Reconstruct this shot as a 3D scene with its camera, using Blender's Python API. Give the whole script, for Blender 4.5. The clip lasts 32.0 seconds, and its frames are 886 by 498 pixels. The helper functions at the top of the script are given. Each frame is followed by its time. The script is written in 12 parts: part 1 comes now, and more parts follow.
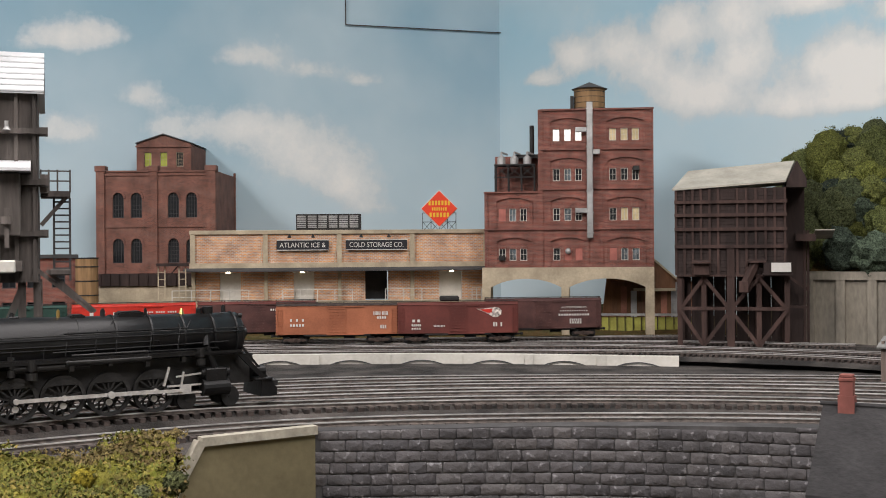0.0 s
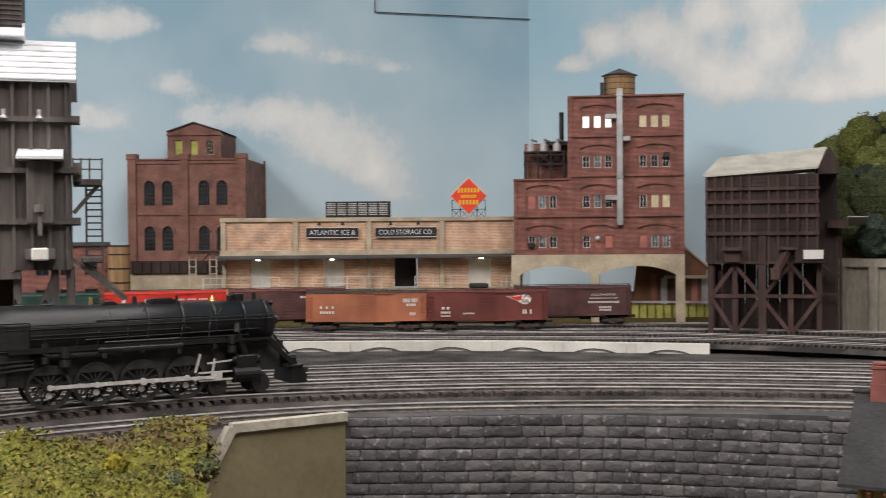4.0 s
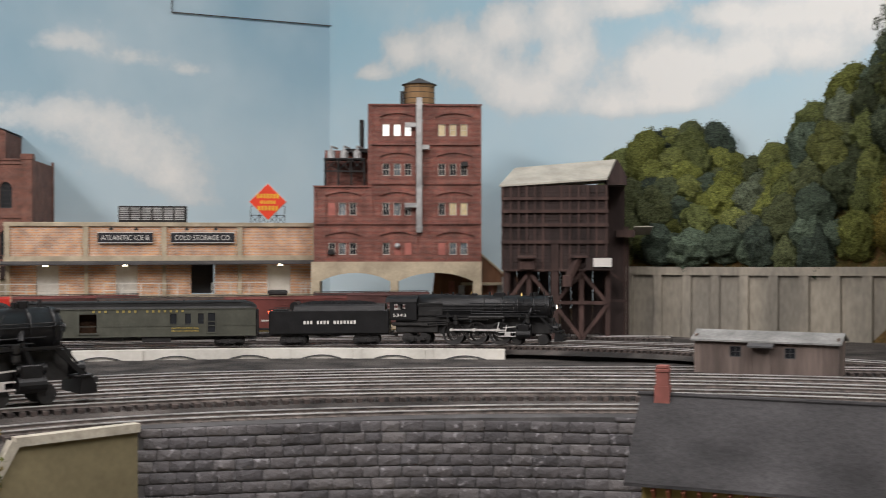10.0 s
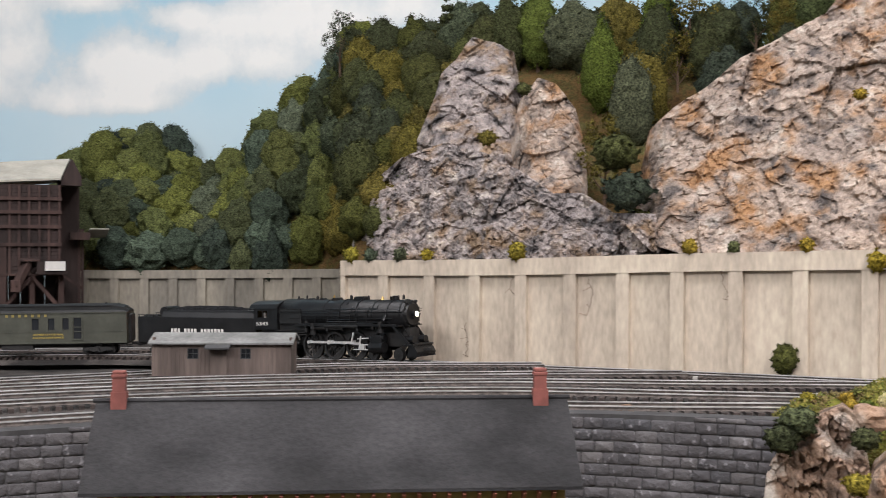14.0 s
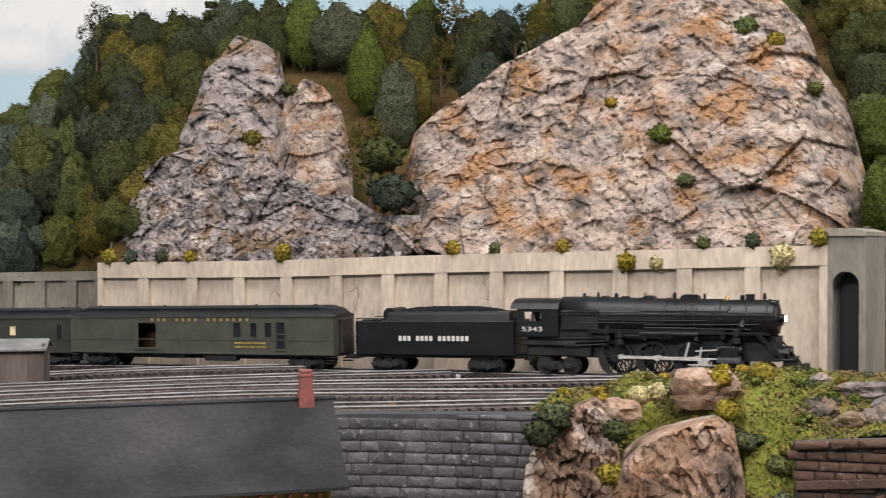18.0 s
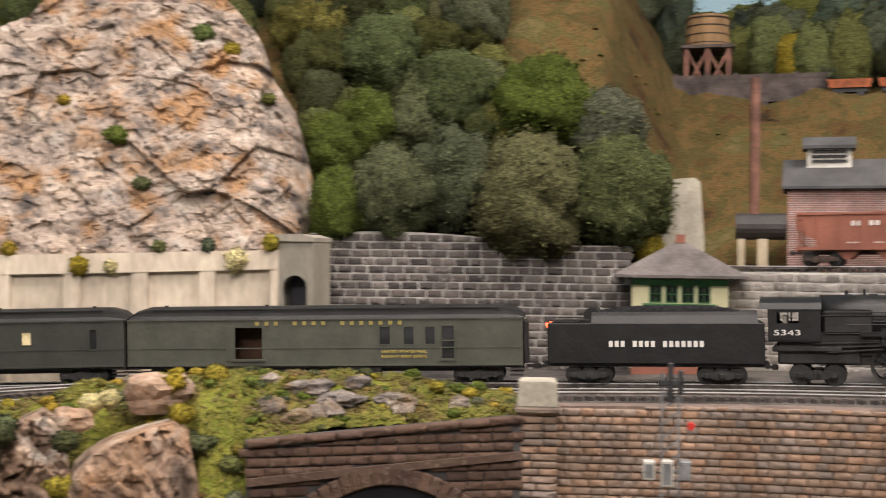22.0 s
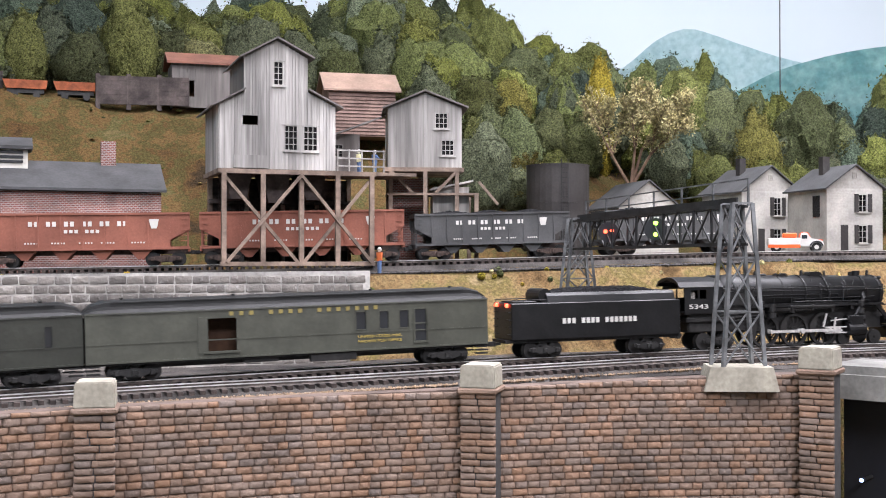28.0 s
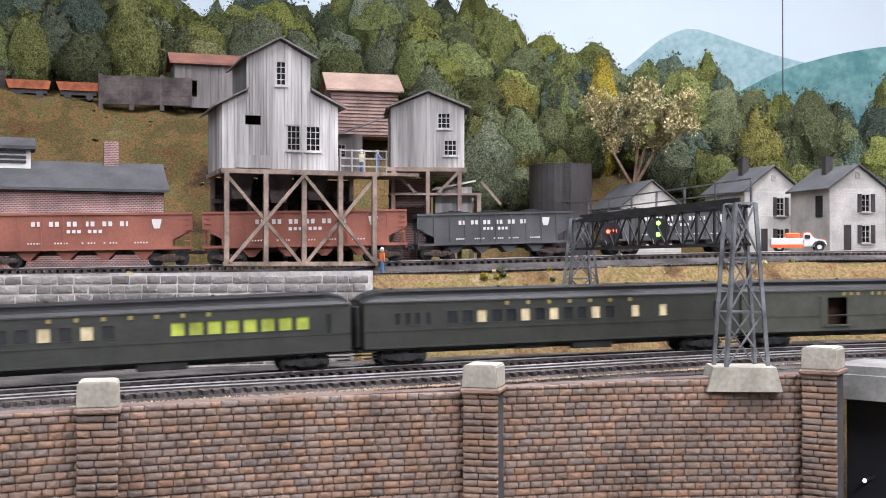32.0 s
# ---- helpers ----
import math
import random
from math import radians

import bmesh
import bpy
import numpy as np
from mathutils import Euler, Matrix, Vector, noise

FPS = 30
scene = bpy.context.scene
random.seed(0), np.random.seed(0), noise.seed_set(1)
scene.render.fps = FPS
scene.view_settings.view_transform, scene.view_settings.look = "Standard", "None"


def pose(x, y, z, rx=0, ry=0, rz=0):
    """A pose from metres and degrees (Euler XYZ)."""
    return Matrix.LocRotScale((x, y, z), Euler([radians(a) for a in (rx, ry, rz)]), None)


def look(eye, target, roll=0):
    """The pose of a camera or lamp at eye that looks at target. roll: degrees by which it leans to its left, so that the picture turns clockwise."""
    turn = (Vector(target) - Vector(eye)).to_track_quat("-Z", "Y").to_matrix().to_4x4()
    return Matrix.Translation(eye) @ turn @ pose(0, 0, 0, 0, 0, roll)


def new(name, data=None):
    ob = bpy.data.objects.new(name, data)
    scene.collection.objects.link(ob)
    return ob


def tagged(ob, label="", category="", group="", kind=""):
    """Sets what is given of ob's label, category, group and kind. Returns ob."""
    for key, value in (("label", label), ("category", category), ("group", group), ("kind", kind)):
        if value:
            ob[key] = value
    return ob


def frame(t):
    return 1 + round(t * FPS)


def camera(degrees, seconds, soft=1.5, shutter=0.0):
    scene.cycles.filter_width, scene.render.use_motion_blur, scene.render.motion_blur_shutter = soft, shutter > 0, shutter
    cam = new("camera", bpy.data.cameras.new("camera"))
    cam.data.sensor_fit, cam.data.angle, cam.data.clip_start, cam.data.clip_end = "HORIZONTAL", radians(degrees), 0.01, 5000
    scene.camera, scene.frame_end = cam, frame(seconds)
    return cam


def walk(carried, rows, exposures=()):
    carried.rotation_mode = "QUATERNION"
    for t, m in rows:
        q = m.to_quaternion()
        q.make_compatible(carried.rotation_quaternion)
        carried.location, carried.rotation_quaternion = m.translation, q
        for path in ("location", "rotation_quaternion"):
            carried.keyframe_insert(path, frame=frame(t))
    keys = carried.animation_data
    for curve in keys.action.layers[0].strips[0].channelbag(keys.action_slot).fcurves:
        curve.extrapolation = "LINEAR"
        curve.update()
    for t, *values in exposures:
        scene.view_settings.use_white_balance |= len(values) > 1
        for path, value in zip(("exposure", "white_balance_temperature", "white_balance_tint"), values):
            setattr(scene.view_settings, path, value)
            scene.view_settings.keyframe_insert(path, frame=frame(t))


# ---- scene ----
# The camera stands on a tripod in the aisle and pans about its lens.
EYE_Z = 1.30
cam = camera(42.2, 32.0, soft=1.0, shutter=0.5)
# seconds, pan, tilt, roll in degrees
VIEW = [
    (0, 0.00, -0.10, -0.40), (0.5, 0.00, -0.12, -0.46), (1, -0.01, -0.13, -0.44), (1.5, -0.01, -0.13, -0.41), (2, -0.01, -0.13, -0.41),
    (2.5, -0.02, -0.13, -0.44), (3, 0.02, -0.15, -0.40), (3.5, -0.02, -0.40, -0.34), (4, -1.47, -0.72, -0.46), (4.5, -3.51, -0.69, -0.51),
    (6.5, -3.48, -0.56, -0.45), (7, -3.45, -0.55, -0.44), (7.5, -3.42, -0.53, -0.47), (8, -3.23, -0.51, -0.45), (8.5, -1.14, -0.49, -0.23),
    (9, 2.06, -0.49, -0.23), (9.5, 5.38, -0.45, -0.19), (10, 8.50, -0.42, -0.02), (10.5, 12.72, -0.37, 0.05), (11, 17.48, -0.32, 0.15),
    (11.5, 22.09, -0.36, 0.05), (12, 25.75, -0.30, 0.23), (12.5, 29.57, -0.25, 0.28), (13, 31.91, -0.24, 0.16), (13.5, 32.85, -0.23, 0.17),
    (14, 35.07, -0.22, 0.21), (14.5, 36.65, -0.22, 0.21), (16.5, 42.01, -0.16, 0.20), (17, 43.52, -0.14, 0.23), (17.5, 45.00, -0.13, 0.23),
    (18, 46.71, -0.11, 0.21), (18.5, 48.84, -0.09, 0.22), (19, 50.86, -0.07, 0.22), (19.5, 53.13, -0.05, 0.24), (20, 56.09, 0.00, 0.36),
    (20.5, 59.61, 0.04, 0.38), (21, 62.85, 0.08, 0.42), (21.5, 67.75, 0.17, 0.65), (22, 73.38, 0.30, 0.70), (22.5, 79.35, 0.38, 0.67),
    (23, 84.97, 0.50, 0.66), (23.5, 91.37, 0.56, 0.40), (24, 95.27, 0.58, 0.29), (24.5, 99.90, 0.61, 0.31), (25, 105.46, 0.63, 0.18), (25.5, 108.48, 0.62, 0.05),
    (26, 111.10, 0.62, -0.02), (26.5, 112.18, 0.61, -0.04), (28.5, 112.83, 0.60, -0.05), (29, 112.80, 0.60, -0.05), (29.5, 112.70, 0.60, -0.05),
    (30, 112.70, 0.60, -0.05), (30.5, 112.70, 0.60, -0.05), (31, 112.69, 0.60, -0.05), (31.5, 112.69, 0.60, -0.05), (32, 112.69, 0.60, -0.05),
    
]

def eye_pose(pan, tilt, roll):
    a, b = radians(pan), radians(tilt)
    eye = Vector((0, 0, EYE_Z))
    return look(eye, eye + Vector((math.sin(a) * math.cos(b), math.cos(a) * math.cos(b), math.sin(b))), roll)


walk(cam, [(t, eye_pose(a, b, c)) for t, a, b, c in VIEW],
     exposures=[(0, 0.17, 6250, 10), (9, 0.17, 6250, 10), (12.5, 0.34, 6000, 10), (19, 0.33, 6200, 11), (20, 0.30, 6300, 11), (21, 0.40, 6400, 11), (22, 0.52, 6650, 11), (23, 0.88, 6550, 11), (24, 1.2, 6400, 11), (26.5, 0.9, 5950, 12), (29, 0.76, 5650, 13), (32, 0.72, 5600, 13)])

# The room's light: fluorescent fittings on the ceiling.
world = bpy.data.worlds.new("world")
world.use_nodes = True
scene.world = world
world.node_tree.nodes["Background"].inputs[0].default_value = (0.9, 0.95, 1.0, 1)
world.node_tree.nodes["Background"].inputs[1].default_value = 0.25
LAMPS = [(-1.55, 0.05, 58), (0.2, 0.5, 13), (-0.4, -0.8, 14), (0.6, -0.85, 30)]
for lx, ly, power in LAMPS:
    data = bpy.data.lights.new("ceiling_lamp_light", "AREA")
    data.shape, data.size, data.size_y, data.energy = "RECTANGLE", 1.2, 0.6, power
    data.color = (1.0, 0.915, 0.87)
    ob = new("ceiling_lamp_light", data)
    ob.matrix_world = look((lx, ly, 2.52), (lx + 0.001, ly, 0))

# ---- materials ----
def mat(name, color, rough=0.7, metal=0.0, var=0.25, scale=60.0, bump=0.15, color2=None, fine=400.0, coord="Object", emit=None, strength=0.0, spec=0.4, rand=0.0, stretch=(1, 1, 1)):
    """A surface with two scales of variation in colour and a fine relief."""
    m = bpy.data.materials.new(name)
    m.use_nodes = True
    nt = m.node_tree
    n, l = nt.nodes, nt.links
    b = n["Principled BSDF"]
    b.inputs["Roughness"].default_value, b.inputs["Metallic"].default_value = rough, metal
    b.inputs["Specular IOR Level"].default_value = spec
    tc = n.new("ShaderNodeTexCoord")
    mp = n.new("ShaderNodeMapping")
    mp.inputs["Scale"].default_value = stretch
    l.new(tc.outputs[coord], mp.inputs["Vector"])
    n1, n2 = n.new("ShaderNodeTexNoise"), n.new("ShaderNodeTexNoise")
    for node, s, d in ((n1, scale, 4.0), (n2, fine, 3.0)):
        node.inputs["Scale"].default_value, node.inputs["Detail"].default_value = s, d
        l.new(mp.outputs[0], node.inputs["Vector"])
    dark = color2 or tuple(c * (1 - 2 * var) if var < 0.5 else c * 0.1 for c in color)
    lite = color if color2 else tuple(min(1, c * (1 + var)) for c in color)
    ramp = n.new("ShaderNodeValToRGB")
    ramp.color_ramp.elements[0].position, ramp.color_ramp.elements[1].position = 0.35, 0.68
    ramp.color_ramp.elements[0].color, ramp.color_ramp.elements[1].color = (*dark, 1), (*lite, 1)
    l.new(n1.outputs[0], ramp.inputs[0])
    mix = n.new("ShaderNodeMixRGB")
    mix.blend_type = "OVERLAY"
    mix.inputs[0].default_value = min(0.6, var * 1.6)
    l.new(ramp.outputs[0], mix.inputs[1])
    l.new(n2.outputs[0], mix.inputs[2])
    out = mix.outputs[0]
    if rand:
        oi, hsv = n.new("ShaderNodeObjectInfo"), n.new("ShaderNodeHueSaturation")
        mr = n.new("ShaderNodeMapRange")
        mr.inputs["To Min"].default_value, mr.inputs["To Max"].default_value = 1 - rand, 1 + rand
        l.new(oi.outputs["Random"], mr.inputs["Value"])
        l.new(mr.outputs[0], hsv.inputs["Value"])
        l.new(out, hsv.inputs["Color"])
        out = hsv.outputs[0]
    l.new(out, b.inputs["Base Color"])
    if bump:
        bp = n.new("ShaderNodeBump")
        bp.inputs["Strength"].default_value, bp.inputs["Distance"].default_value = bump, 0.001
        l.new(n2.outputs[0], bp.inputs["Height"])
        l.new(bp.outputs[0], b.inputs["Normal"])
    if emit:
        b.inputs["Emission Color"].default_value = (*emit, 1)
        b.inputs["Emission Strength"].default_value = strength
    return m


def ground_mat(name, cols, scale=20.0, fine=420.0):
    """Scenic ground: patches of several colours, broken by coarse turf grain."""
    m = bpy.data.materials.new(name)
    m.use_nodes = True
    n, l = m.node_tree.nodes, m.node_tree.links
    b = n["Principled BSDF"]
    b.inputs["Roughness"].default_value = 0.97
    b.inputs["Specular IOR Level"].default_value = 0.1
    g = n.new("ShaderNodeNewGeometry")

    def ns(s, d, r=0.6):
        node = n.new("ShaderNodeTexNoise")
        node.inputs["Scale"].default_value, node.inputs["Detail"].default_value, node.inputs["Roughness"].default_value = s, d, r
        l.new(g.outputs["Position"], node.inputs["Vector"])
        return node.outputs[0]

    ramp = n.new("ShaderNodeValToRGB")
    els = ramp.color_ramp.elements
    while len(els) < len(cols):
        els.new(0.5)
    for i, c in enumerate(cols):
        els[i].position, els[i].color = 0.34 + 0.32 * i / (len(cols) - 1), (*c, 1)
    l.new(ns(scale, 8.0, 0.68), ramp.inputs[0])
    grain = ns(fine, 4.0, 0.7)
    cr = n.new("ShaderNodeValToRGB")
    cr.color_ramp.elements[0].position, cr.color_ramp.elements[1].position = 0.36, 0.64
    cr.color_ramp.elements[0].color, cr.color_ramp.elements[1].color = (0.6, 0.6, 0.6, 1), (1.28, 1.28, 1.28, 1)
    l.new(grain, cr.inputs[0])
    mix = n.new("ShaderNodeMixRGB")
    mix.blend_type = "MULTIPLY"
    mix.inputs[0].default_value = 1.0
    l.new(ramp.outputs[0], mix.inputs[1])
    l.new(cr.outputs[0], mix.inputs[2])
    l.new(mix.outputs[0], b.inputs["Base Color"])
    bp = n.new("ShaderNodeBump")
    bp.inputs["Strength"].default_value, bp.inputs["Distance"].default_value = 1.0, 0.002
    l.new(grain, bp.inputs["Height"])
    l.new(bp.outputs[0], b.inputs["Normal"])
    return m


def sky_mat(name="painted_sky", low=(0.50, 0.62, 0.67), high=(0.27, 0.43, 0.53)):
    """Painted backdrop: blue that pales towards the ground, with clouds where the wall's own cloud field is high."""
    m = bpy.data.materials.new(name)
    m.use_nodes = True
    n, l = m.node_tree.nodes, m.node_tree.links
    b = n["Principled BSDF"]
    b.inputs["Roughness"].default_value = 0.8
    b.inputs["Specular IOR Level"].default_value = 0.15
    g = n.new("ShaderNodeNewGeometry")
    sep = n.new("ShaderNodeSeparateXYZ")
    l.new(g.outputs["Position"], sep.inputs[0])

    def ns(s, d, r):
        node = n.new("ShaderNodeTexNoise")
        node.inputs["Scale"].default_value, node.inputs["Detail"].default_value, node.inputs["Roughness"].default_value = s, d, r
        l.new(g.outputs["Position"], node.inputs["Vector"])
        return node.outputs[0]

    def ramp(src, stops):
        r = n.new("ShaderNodeValToRGB")
        for e, (p, c) in zip(r.color_ramp.elements, stops):
            e.position, e.color = p, (*c, 1)
        l.new(src, r.inputs[0])
        return r.outputs[0]

    field = n.new("ShaderNodeAttribute")
    field.attribute_name = "cloud"
    rough = n.new("ShaderNodeMath")
    rough.operation = "MULTIPLY_ADD"
    rough.inputs[1].default_value = 1.15
    l.new(ns(11.0, 9.0, 0.66), rough.inputs[0])
    l.new(field.outputs["Fac"], rough.inputs[2])
    mask = ramp(rough.outputs[0], [(0.78, (0, 0, 0)), (1.06, (0.9, 0.9, 0.9))])
    body = n.new("ShaderNodeMapRange")
    body.inputs["From Min"].default_value, body.inputs["From Max"].default_value = 0.9, 1.35
    l.new(rough.outputs[0], body.inputs["Value"])
    white = ramp(body.outputs[0], [(0.0, (0.58, 0.64, 0.66)), (1.0, (0.84, 0.83, 0.79))])
    hz = n.new("ShaderNodeMapRange")
    hz.inputs["From Min"].default_value, hz.inputs["From Max"].default_value = 1.2, 1.72
    l.new(sep.outputs[2], hz.inputs["Value"])
    blue = ramp(hz.outputs[0], [(0.0, low), (1.0, high)])
    haze = n.new("ShaderNodeMixRGB")
    haze.inputs[2].default_value = (0.60, 0.69, 0.72, 1)
    l.new(ramp(ns(3.2, 4.0, 0.5), [(0.42, (0, 0, 0)), (0.72, (0.6, 0.6, 0.6))]), haze.inputs[0])
    l.new(blue, haze.inputs[1])
    mix = n.new("ShaderNodeMixRGB")
    l.new(mask, mix.inputs[0])
    l.new(haze.outputs[0], mix.inputs[1])
    l.new(white, mix.inputs[2])
    l.new(mix.outputs[0], b.inputs["Base Color"])
    return m


M = {
    "sky": sky_mat(),
    # Brighter copy of the sky: the east wall's stronger light as colour.
    "sky_lit": sky_mat("painted_lit_sky", (0.60, 0.71, 0.75), (0.34, 0.55, 0.66)),
    "sky_pale": sky_mat("painted_pale_sky", (0.76, 0.8, 0.8), (0.66, 0.74, 0.78)),
    "wall": mat("room_paint", (0.48, 0.46, 0.43), 0.85, scale=3, fine=80, var=0.06),
    "floor": mat("carpet_grey", (0.12, 0.115, 0.11), 0.95, scale=8, fine=500),
    "ballast": mat("ballast", (0.068, 0.06, 0.054), 0.95, scale=30, fine=1100, bump=1.0, var=0.38),
    "earth": ground_mat("scenic_ground", [(0.036, 0.025, 0.014), (0.095, 0.055, 0.022), (0.07, 0.062, 0.022), (0.125, 0.075, 0.03), (0.082, 0.078, 0.028), (0.14, 0.108, 0.048)], 15.0),
    "sand": ground_mat("sandy_bank", [(0.07, 0.045, 0.02), (0.15, 0.095, 0.042), (0.2, 0.14, 0.066), (0.13, 0.105, 0.036), (0.24, 0.18, 0.095)], 26.0),
    "tie": mat("tie_brown", (0.06, 0.046, 0.04), 0.85, var=0.35, scale=160, fine=1500),
    "rail_side": mat("rail_web_rust", (0.085, 0.07, 0.06), 0.6, 0.2, var=0.3, scale=300),
    "rail_top": mat("rail_steel", (0.8, 0.78, 0.76), 0.3, 0.55, var=0.2, scale=45, fine=500, bump=0.05),
    "concrete": mat("cast_concrete", (0.5, 0.44, 0.33), 0.85, scale=18, fine=300, color2=(0.36, 0.32, 0.25), bump=0.2, rand=0.06),
    "cap_concrete": mat("weathered_cap_concrete", (0.4, 0.37, 0.3), 0.88, scale=60, fine=400, color2=(0.28, 0.26, 0.21)),
    "pale_concrete": mat("pale_concrete", (0.62, 0.6, 0.54), 0.85, scale=22, fine=300, var=0.1),
    "brick_red": mat("brick_red", (0.22, 0.075, 0.05), 0.85, scale=60, fine=700, var=0.2),
    "brick_brown": mat("brick_brown", (0.17, 0.075, 0.055), 0.85, scale=60, fine=700, var=0.2),
    "brick_tan": mat("brick_tan", (0.5, 0.33, 0.18), 0.85, scale=60, fine=700, var=0.18),
    "stone_brown": mat("stone_brown", (0.3, 0.17, 0.12), 0.85, scale=70, fine=500, var=0.25, rand=0.3, bump=0.5),
    "stone_dark": mat("stone_dark", (0.12, 0.115, 0.115), 0.85, scale=40, fine=500, var=0.3, rand=0.3, bump=0.5),
    "stone_grey": mat("stone_grey", (0.2, 0.19, 0.2), 0.85, scale=50, fine=500, var=0.3, rand=0.35, bump=0.5),
    "rock": mat("cast_rock", (0.5, 0.42, 0.36), 0.9, scale=22, fine=250, color2=(0.2, 0.17, 0.16), bump=0.5),
    "black": mat("loco_black", (0.0075, 0.0075, 0.008), 0.42, var=0.25, scale=80, spec=0.4),
    "green_car": mat("baggage_car_green", (0.064, 0.066, 0.05), 0.5, var=0.12, scale=60),
    "green_pullman": mat("pullman_green", (0.036, 0.038, 0.03), 0.42, var=0.12, scale=60),
    "car_roof": mat("car_roof_black", (0.013, 0.013, 0.0125), 0.55, var=0.2, scale=60),
    "grey_wood": mat("weathered_grey_wood", (0.4, 0.38, 0.36), 0.9, scale=50, fine=400, var=0.2, stretch=(1, 1, 0.15)),
    "dark_wood": mat("dark_timber", (0.036, 0.023, 0.02), 0.85, scale=60, fine=400, var=0.25, stretch=(1, 1, 0.2)),
    "post_wood": mat("brown_timber", (0.24, 0.18, 0.14), 0.85, scale=60, fine=400, var=0.25),
    "hopper_red": mat("hopper_red", (0.27, 0.1, 0.065), 0.75, scale=26, fine=700, var=0.14),
    "hopper_grey": mat("hopper_grey", (0.075, 0.075, 0.075), 0.7, scale=30, fine=700, var=0.16),
    "box_orange": mat("boxcar_orange", (0.36, 0.125, 0.06), 0.7, scale=26, fine=600, var=0.13),
    "box_maroon": mat("boxcar_maroon", (0.14, 0.034, 0.026), 0.65, scale=26, fine=600, var=0.15),
    "box_red": mat("boxcar_red", (0.55, 0.03, 0.015), 0.5, scale=50, var=0.1),
    "roof_grey": mat("roof_grey", (0.065, 0.065, 0.066), 0.85, scale=40, var=0.15),
    "leaf": mat("foliage", (0.09, 0.12, 0.03), 0.95, scale=90, fine=600, color2=(0.05, 0.075, 0.02), bump=0.8, rand=0.3),
    "house_white": mat("white_siding", (0.43, 0.41, 0.37), 0.8, scale=40, var=0.14),
}

# ---- building helpers ----


def box(bm, x0, x1, y0, y1, z0, z1, bevel=0.0):
    r = bmesh.ops.create_cube(bm, size=1.0)
    vs = r["verts"]
    for v in vs:
        v.co = Vector(((x0 + x1) / 2 + v.co.x * (x1 - x0), (y0 + y1) / 2 + v.co.y * (y1 - y0), (z0 + z1) / 2 + v.co.z * (z1 - z0)))
    if bevel:
        es = list({e for v in vs for e in v.link_edges})
        bmesh.ops.bevel(bm, geom=es, offset=bevel, segments=1, affect="EDGES")
    return vs


def beam(bm, a, b, w, h=None):
    """A square bar from a to b."""
    a, b = Vector(a), Vector(b)
    h = h or w
    d = b - a
    q = d.to_track_quat("Z", "Y").to_matrix().to_4x4()
    m = Matrix.Translation((a + b) / 2) @ q @ Matrix.Diagonal((w, h, d.length, 1))
    return bmesh.ops.create_cube(bm, size=1.0, matrix=m)["verts"]


def rod(bm, a, b, r, n=10, r2=None, caps=True):
    a, b = Vector(a), Vector(b)
    d = b - a
    q = d.to_track_quat("Z", "Y").to_matrix().to_4x4()
    m = Matrix.Translation((a + b) / 2) @ q
    return bmesh.ops.create_cone(bm, cap_ends=caps, segments=n, radius1=r, radius2=r if r2 is None else r2, depth=d.length, matrix=m)["verts"]


def prism(bm, pts, y0, y1):
    """The outline pts in x and z, drawn out from y0 to y1."""
    a = [bm.verts.new((x, y0, z)) for x, z in pts]
    b = [bm.verts.new((x, y1, z)) for x, z in pts]
    n = len(pts)
    bm.faces.new(a)
    bm.faces.new(b[::-1])
    for i in range(n):
        bm.faces.new((a[i], b[i], b[(i + 1) % n], a[(i + 1) % n]))


def prism_x(bm, pts, x0, x1):
    """The outline pts in y and z, drawn out from x0 to x1."""
    a = [bm.verts.new((x0, y, z)) for y, z in pts]
    b = [bm.verts.new((x1, y, z)) for y, z in pts]
    n = len(pts)
    bm.faces.new(a)
    bm.faces.new(b[::-1])
    for i in range(n):
        bm.faces.new((a[i], b[i], b[(i + 1) % n], a[(i + 1) % n]))


def part(name, bm, material, parent=None, label="", m=None, smooth=False):
    """Links a bmesh as one mesh object, under a thing or under a part."""
    bmesh.ops.recalc_face_normals(bm, faces=bm.faces)
    me = bpy.data.meshes.new(name)
    bm.to_mesh(me)
    bm.free()
    if smooth:
        me.polygons.foreach_set("use_smooth", [True] * len(me.polygons))
    me.materials.append(M[material] if isinstance(material, str) else material)
    ob = new(name, me)
    if parent is not None:
        ob.parent = parent
    if m is not None:
        ob.matrix_basis = m
    if label:
        tagged(ob, label)
    return ob


def thing(name, label, category, m=None, group="", kind=""):
    ob = new(name)
    ob.empty_display_size = 0.01
    if m is not None:
        ob.matrix_basis = m
    return tagged(ob, label, category, group, kind)


# The plan is drawn as bearing and distance from a point 30 mm behind the lens; SWING gives, by bearing, which way that point lies.
SWING = [(-60, 0), (12, 0), (20, 32), (36, 33), (50, 51), (64, 62), (70, 73), (80, 75), (88, 95), (96, 112.7), (160, 112.7)]


def pol(az, d, z):
    """A point of the plan, from bearing, distance and height."""
    back = SWING[-1][1]
    for (a0, b0), (a1, b1) in zip(SWING, SWING[1:]):
        if az <= a1:
            back = b0 + (b1 - b0) * (az - a0) / (a1 - a0)
            break
    a, b = radians(az), radians(back)
    return Vector((d * math.sin(a) - 0.03 * math.sin(b), d * math.cos(a) - 0.03 * math.cos(b), z))


def bearing_of(line, az):
    """Index of the line's point that lies at a bearing of the plan."""
    best, found = 1e9, 0
    for i, p in enumerate(line.p):
        q = pol(az, math.hypot(p.x, p.y) + 0.027, 0)
        gap = abs(math.atan2(p.x, p.y) - math.atan2(q.x, q.y))
        if gap < best:
            best, found = gap, i
    return found


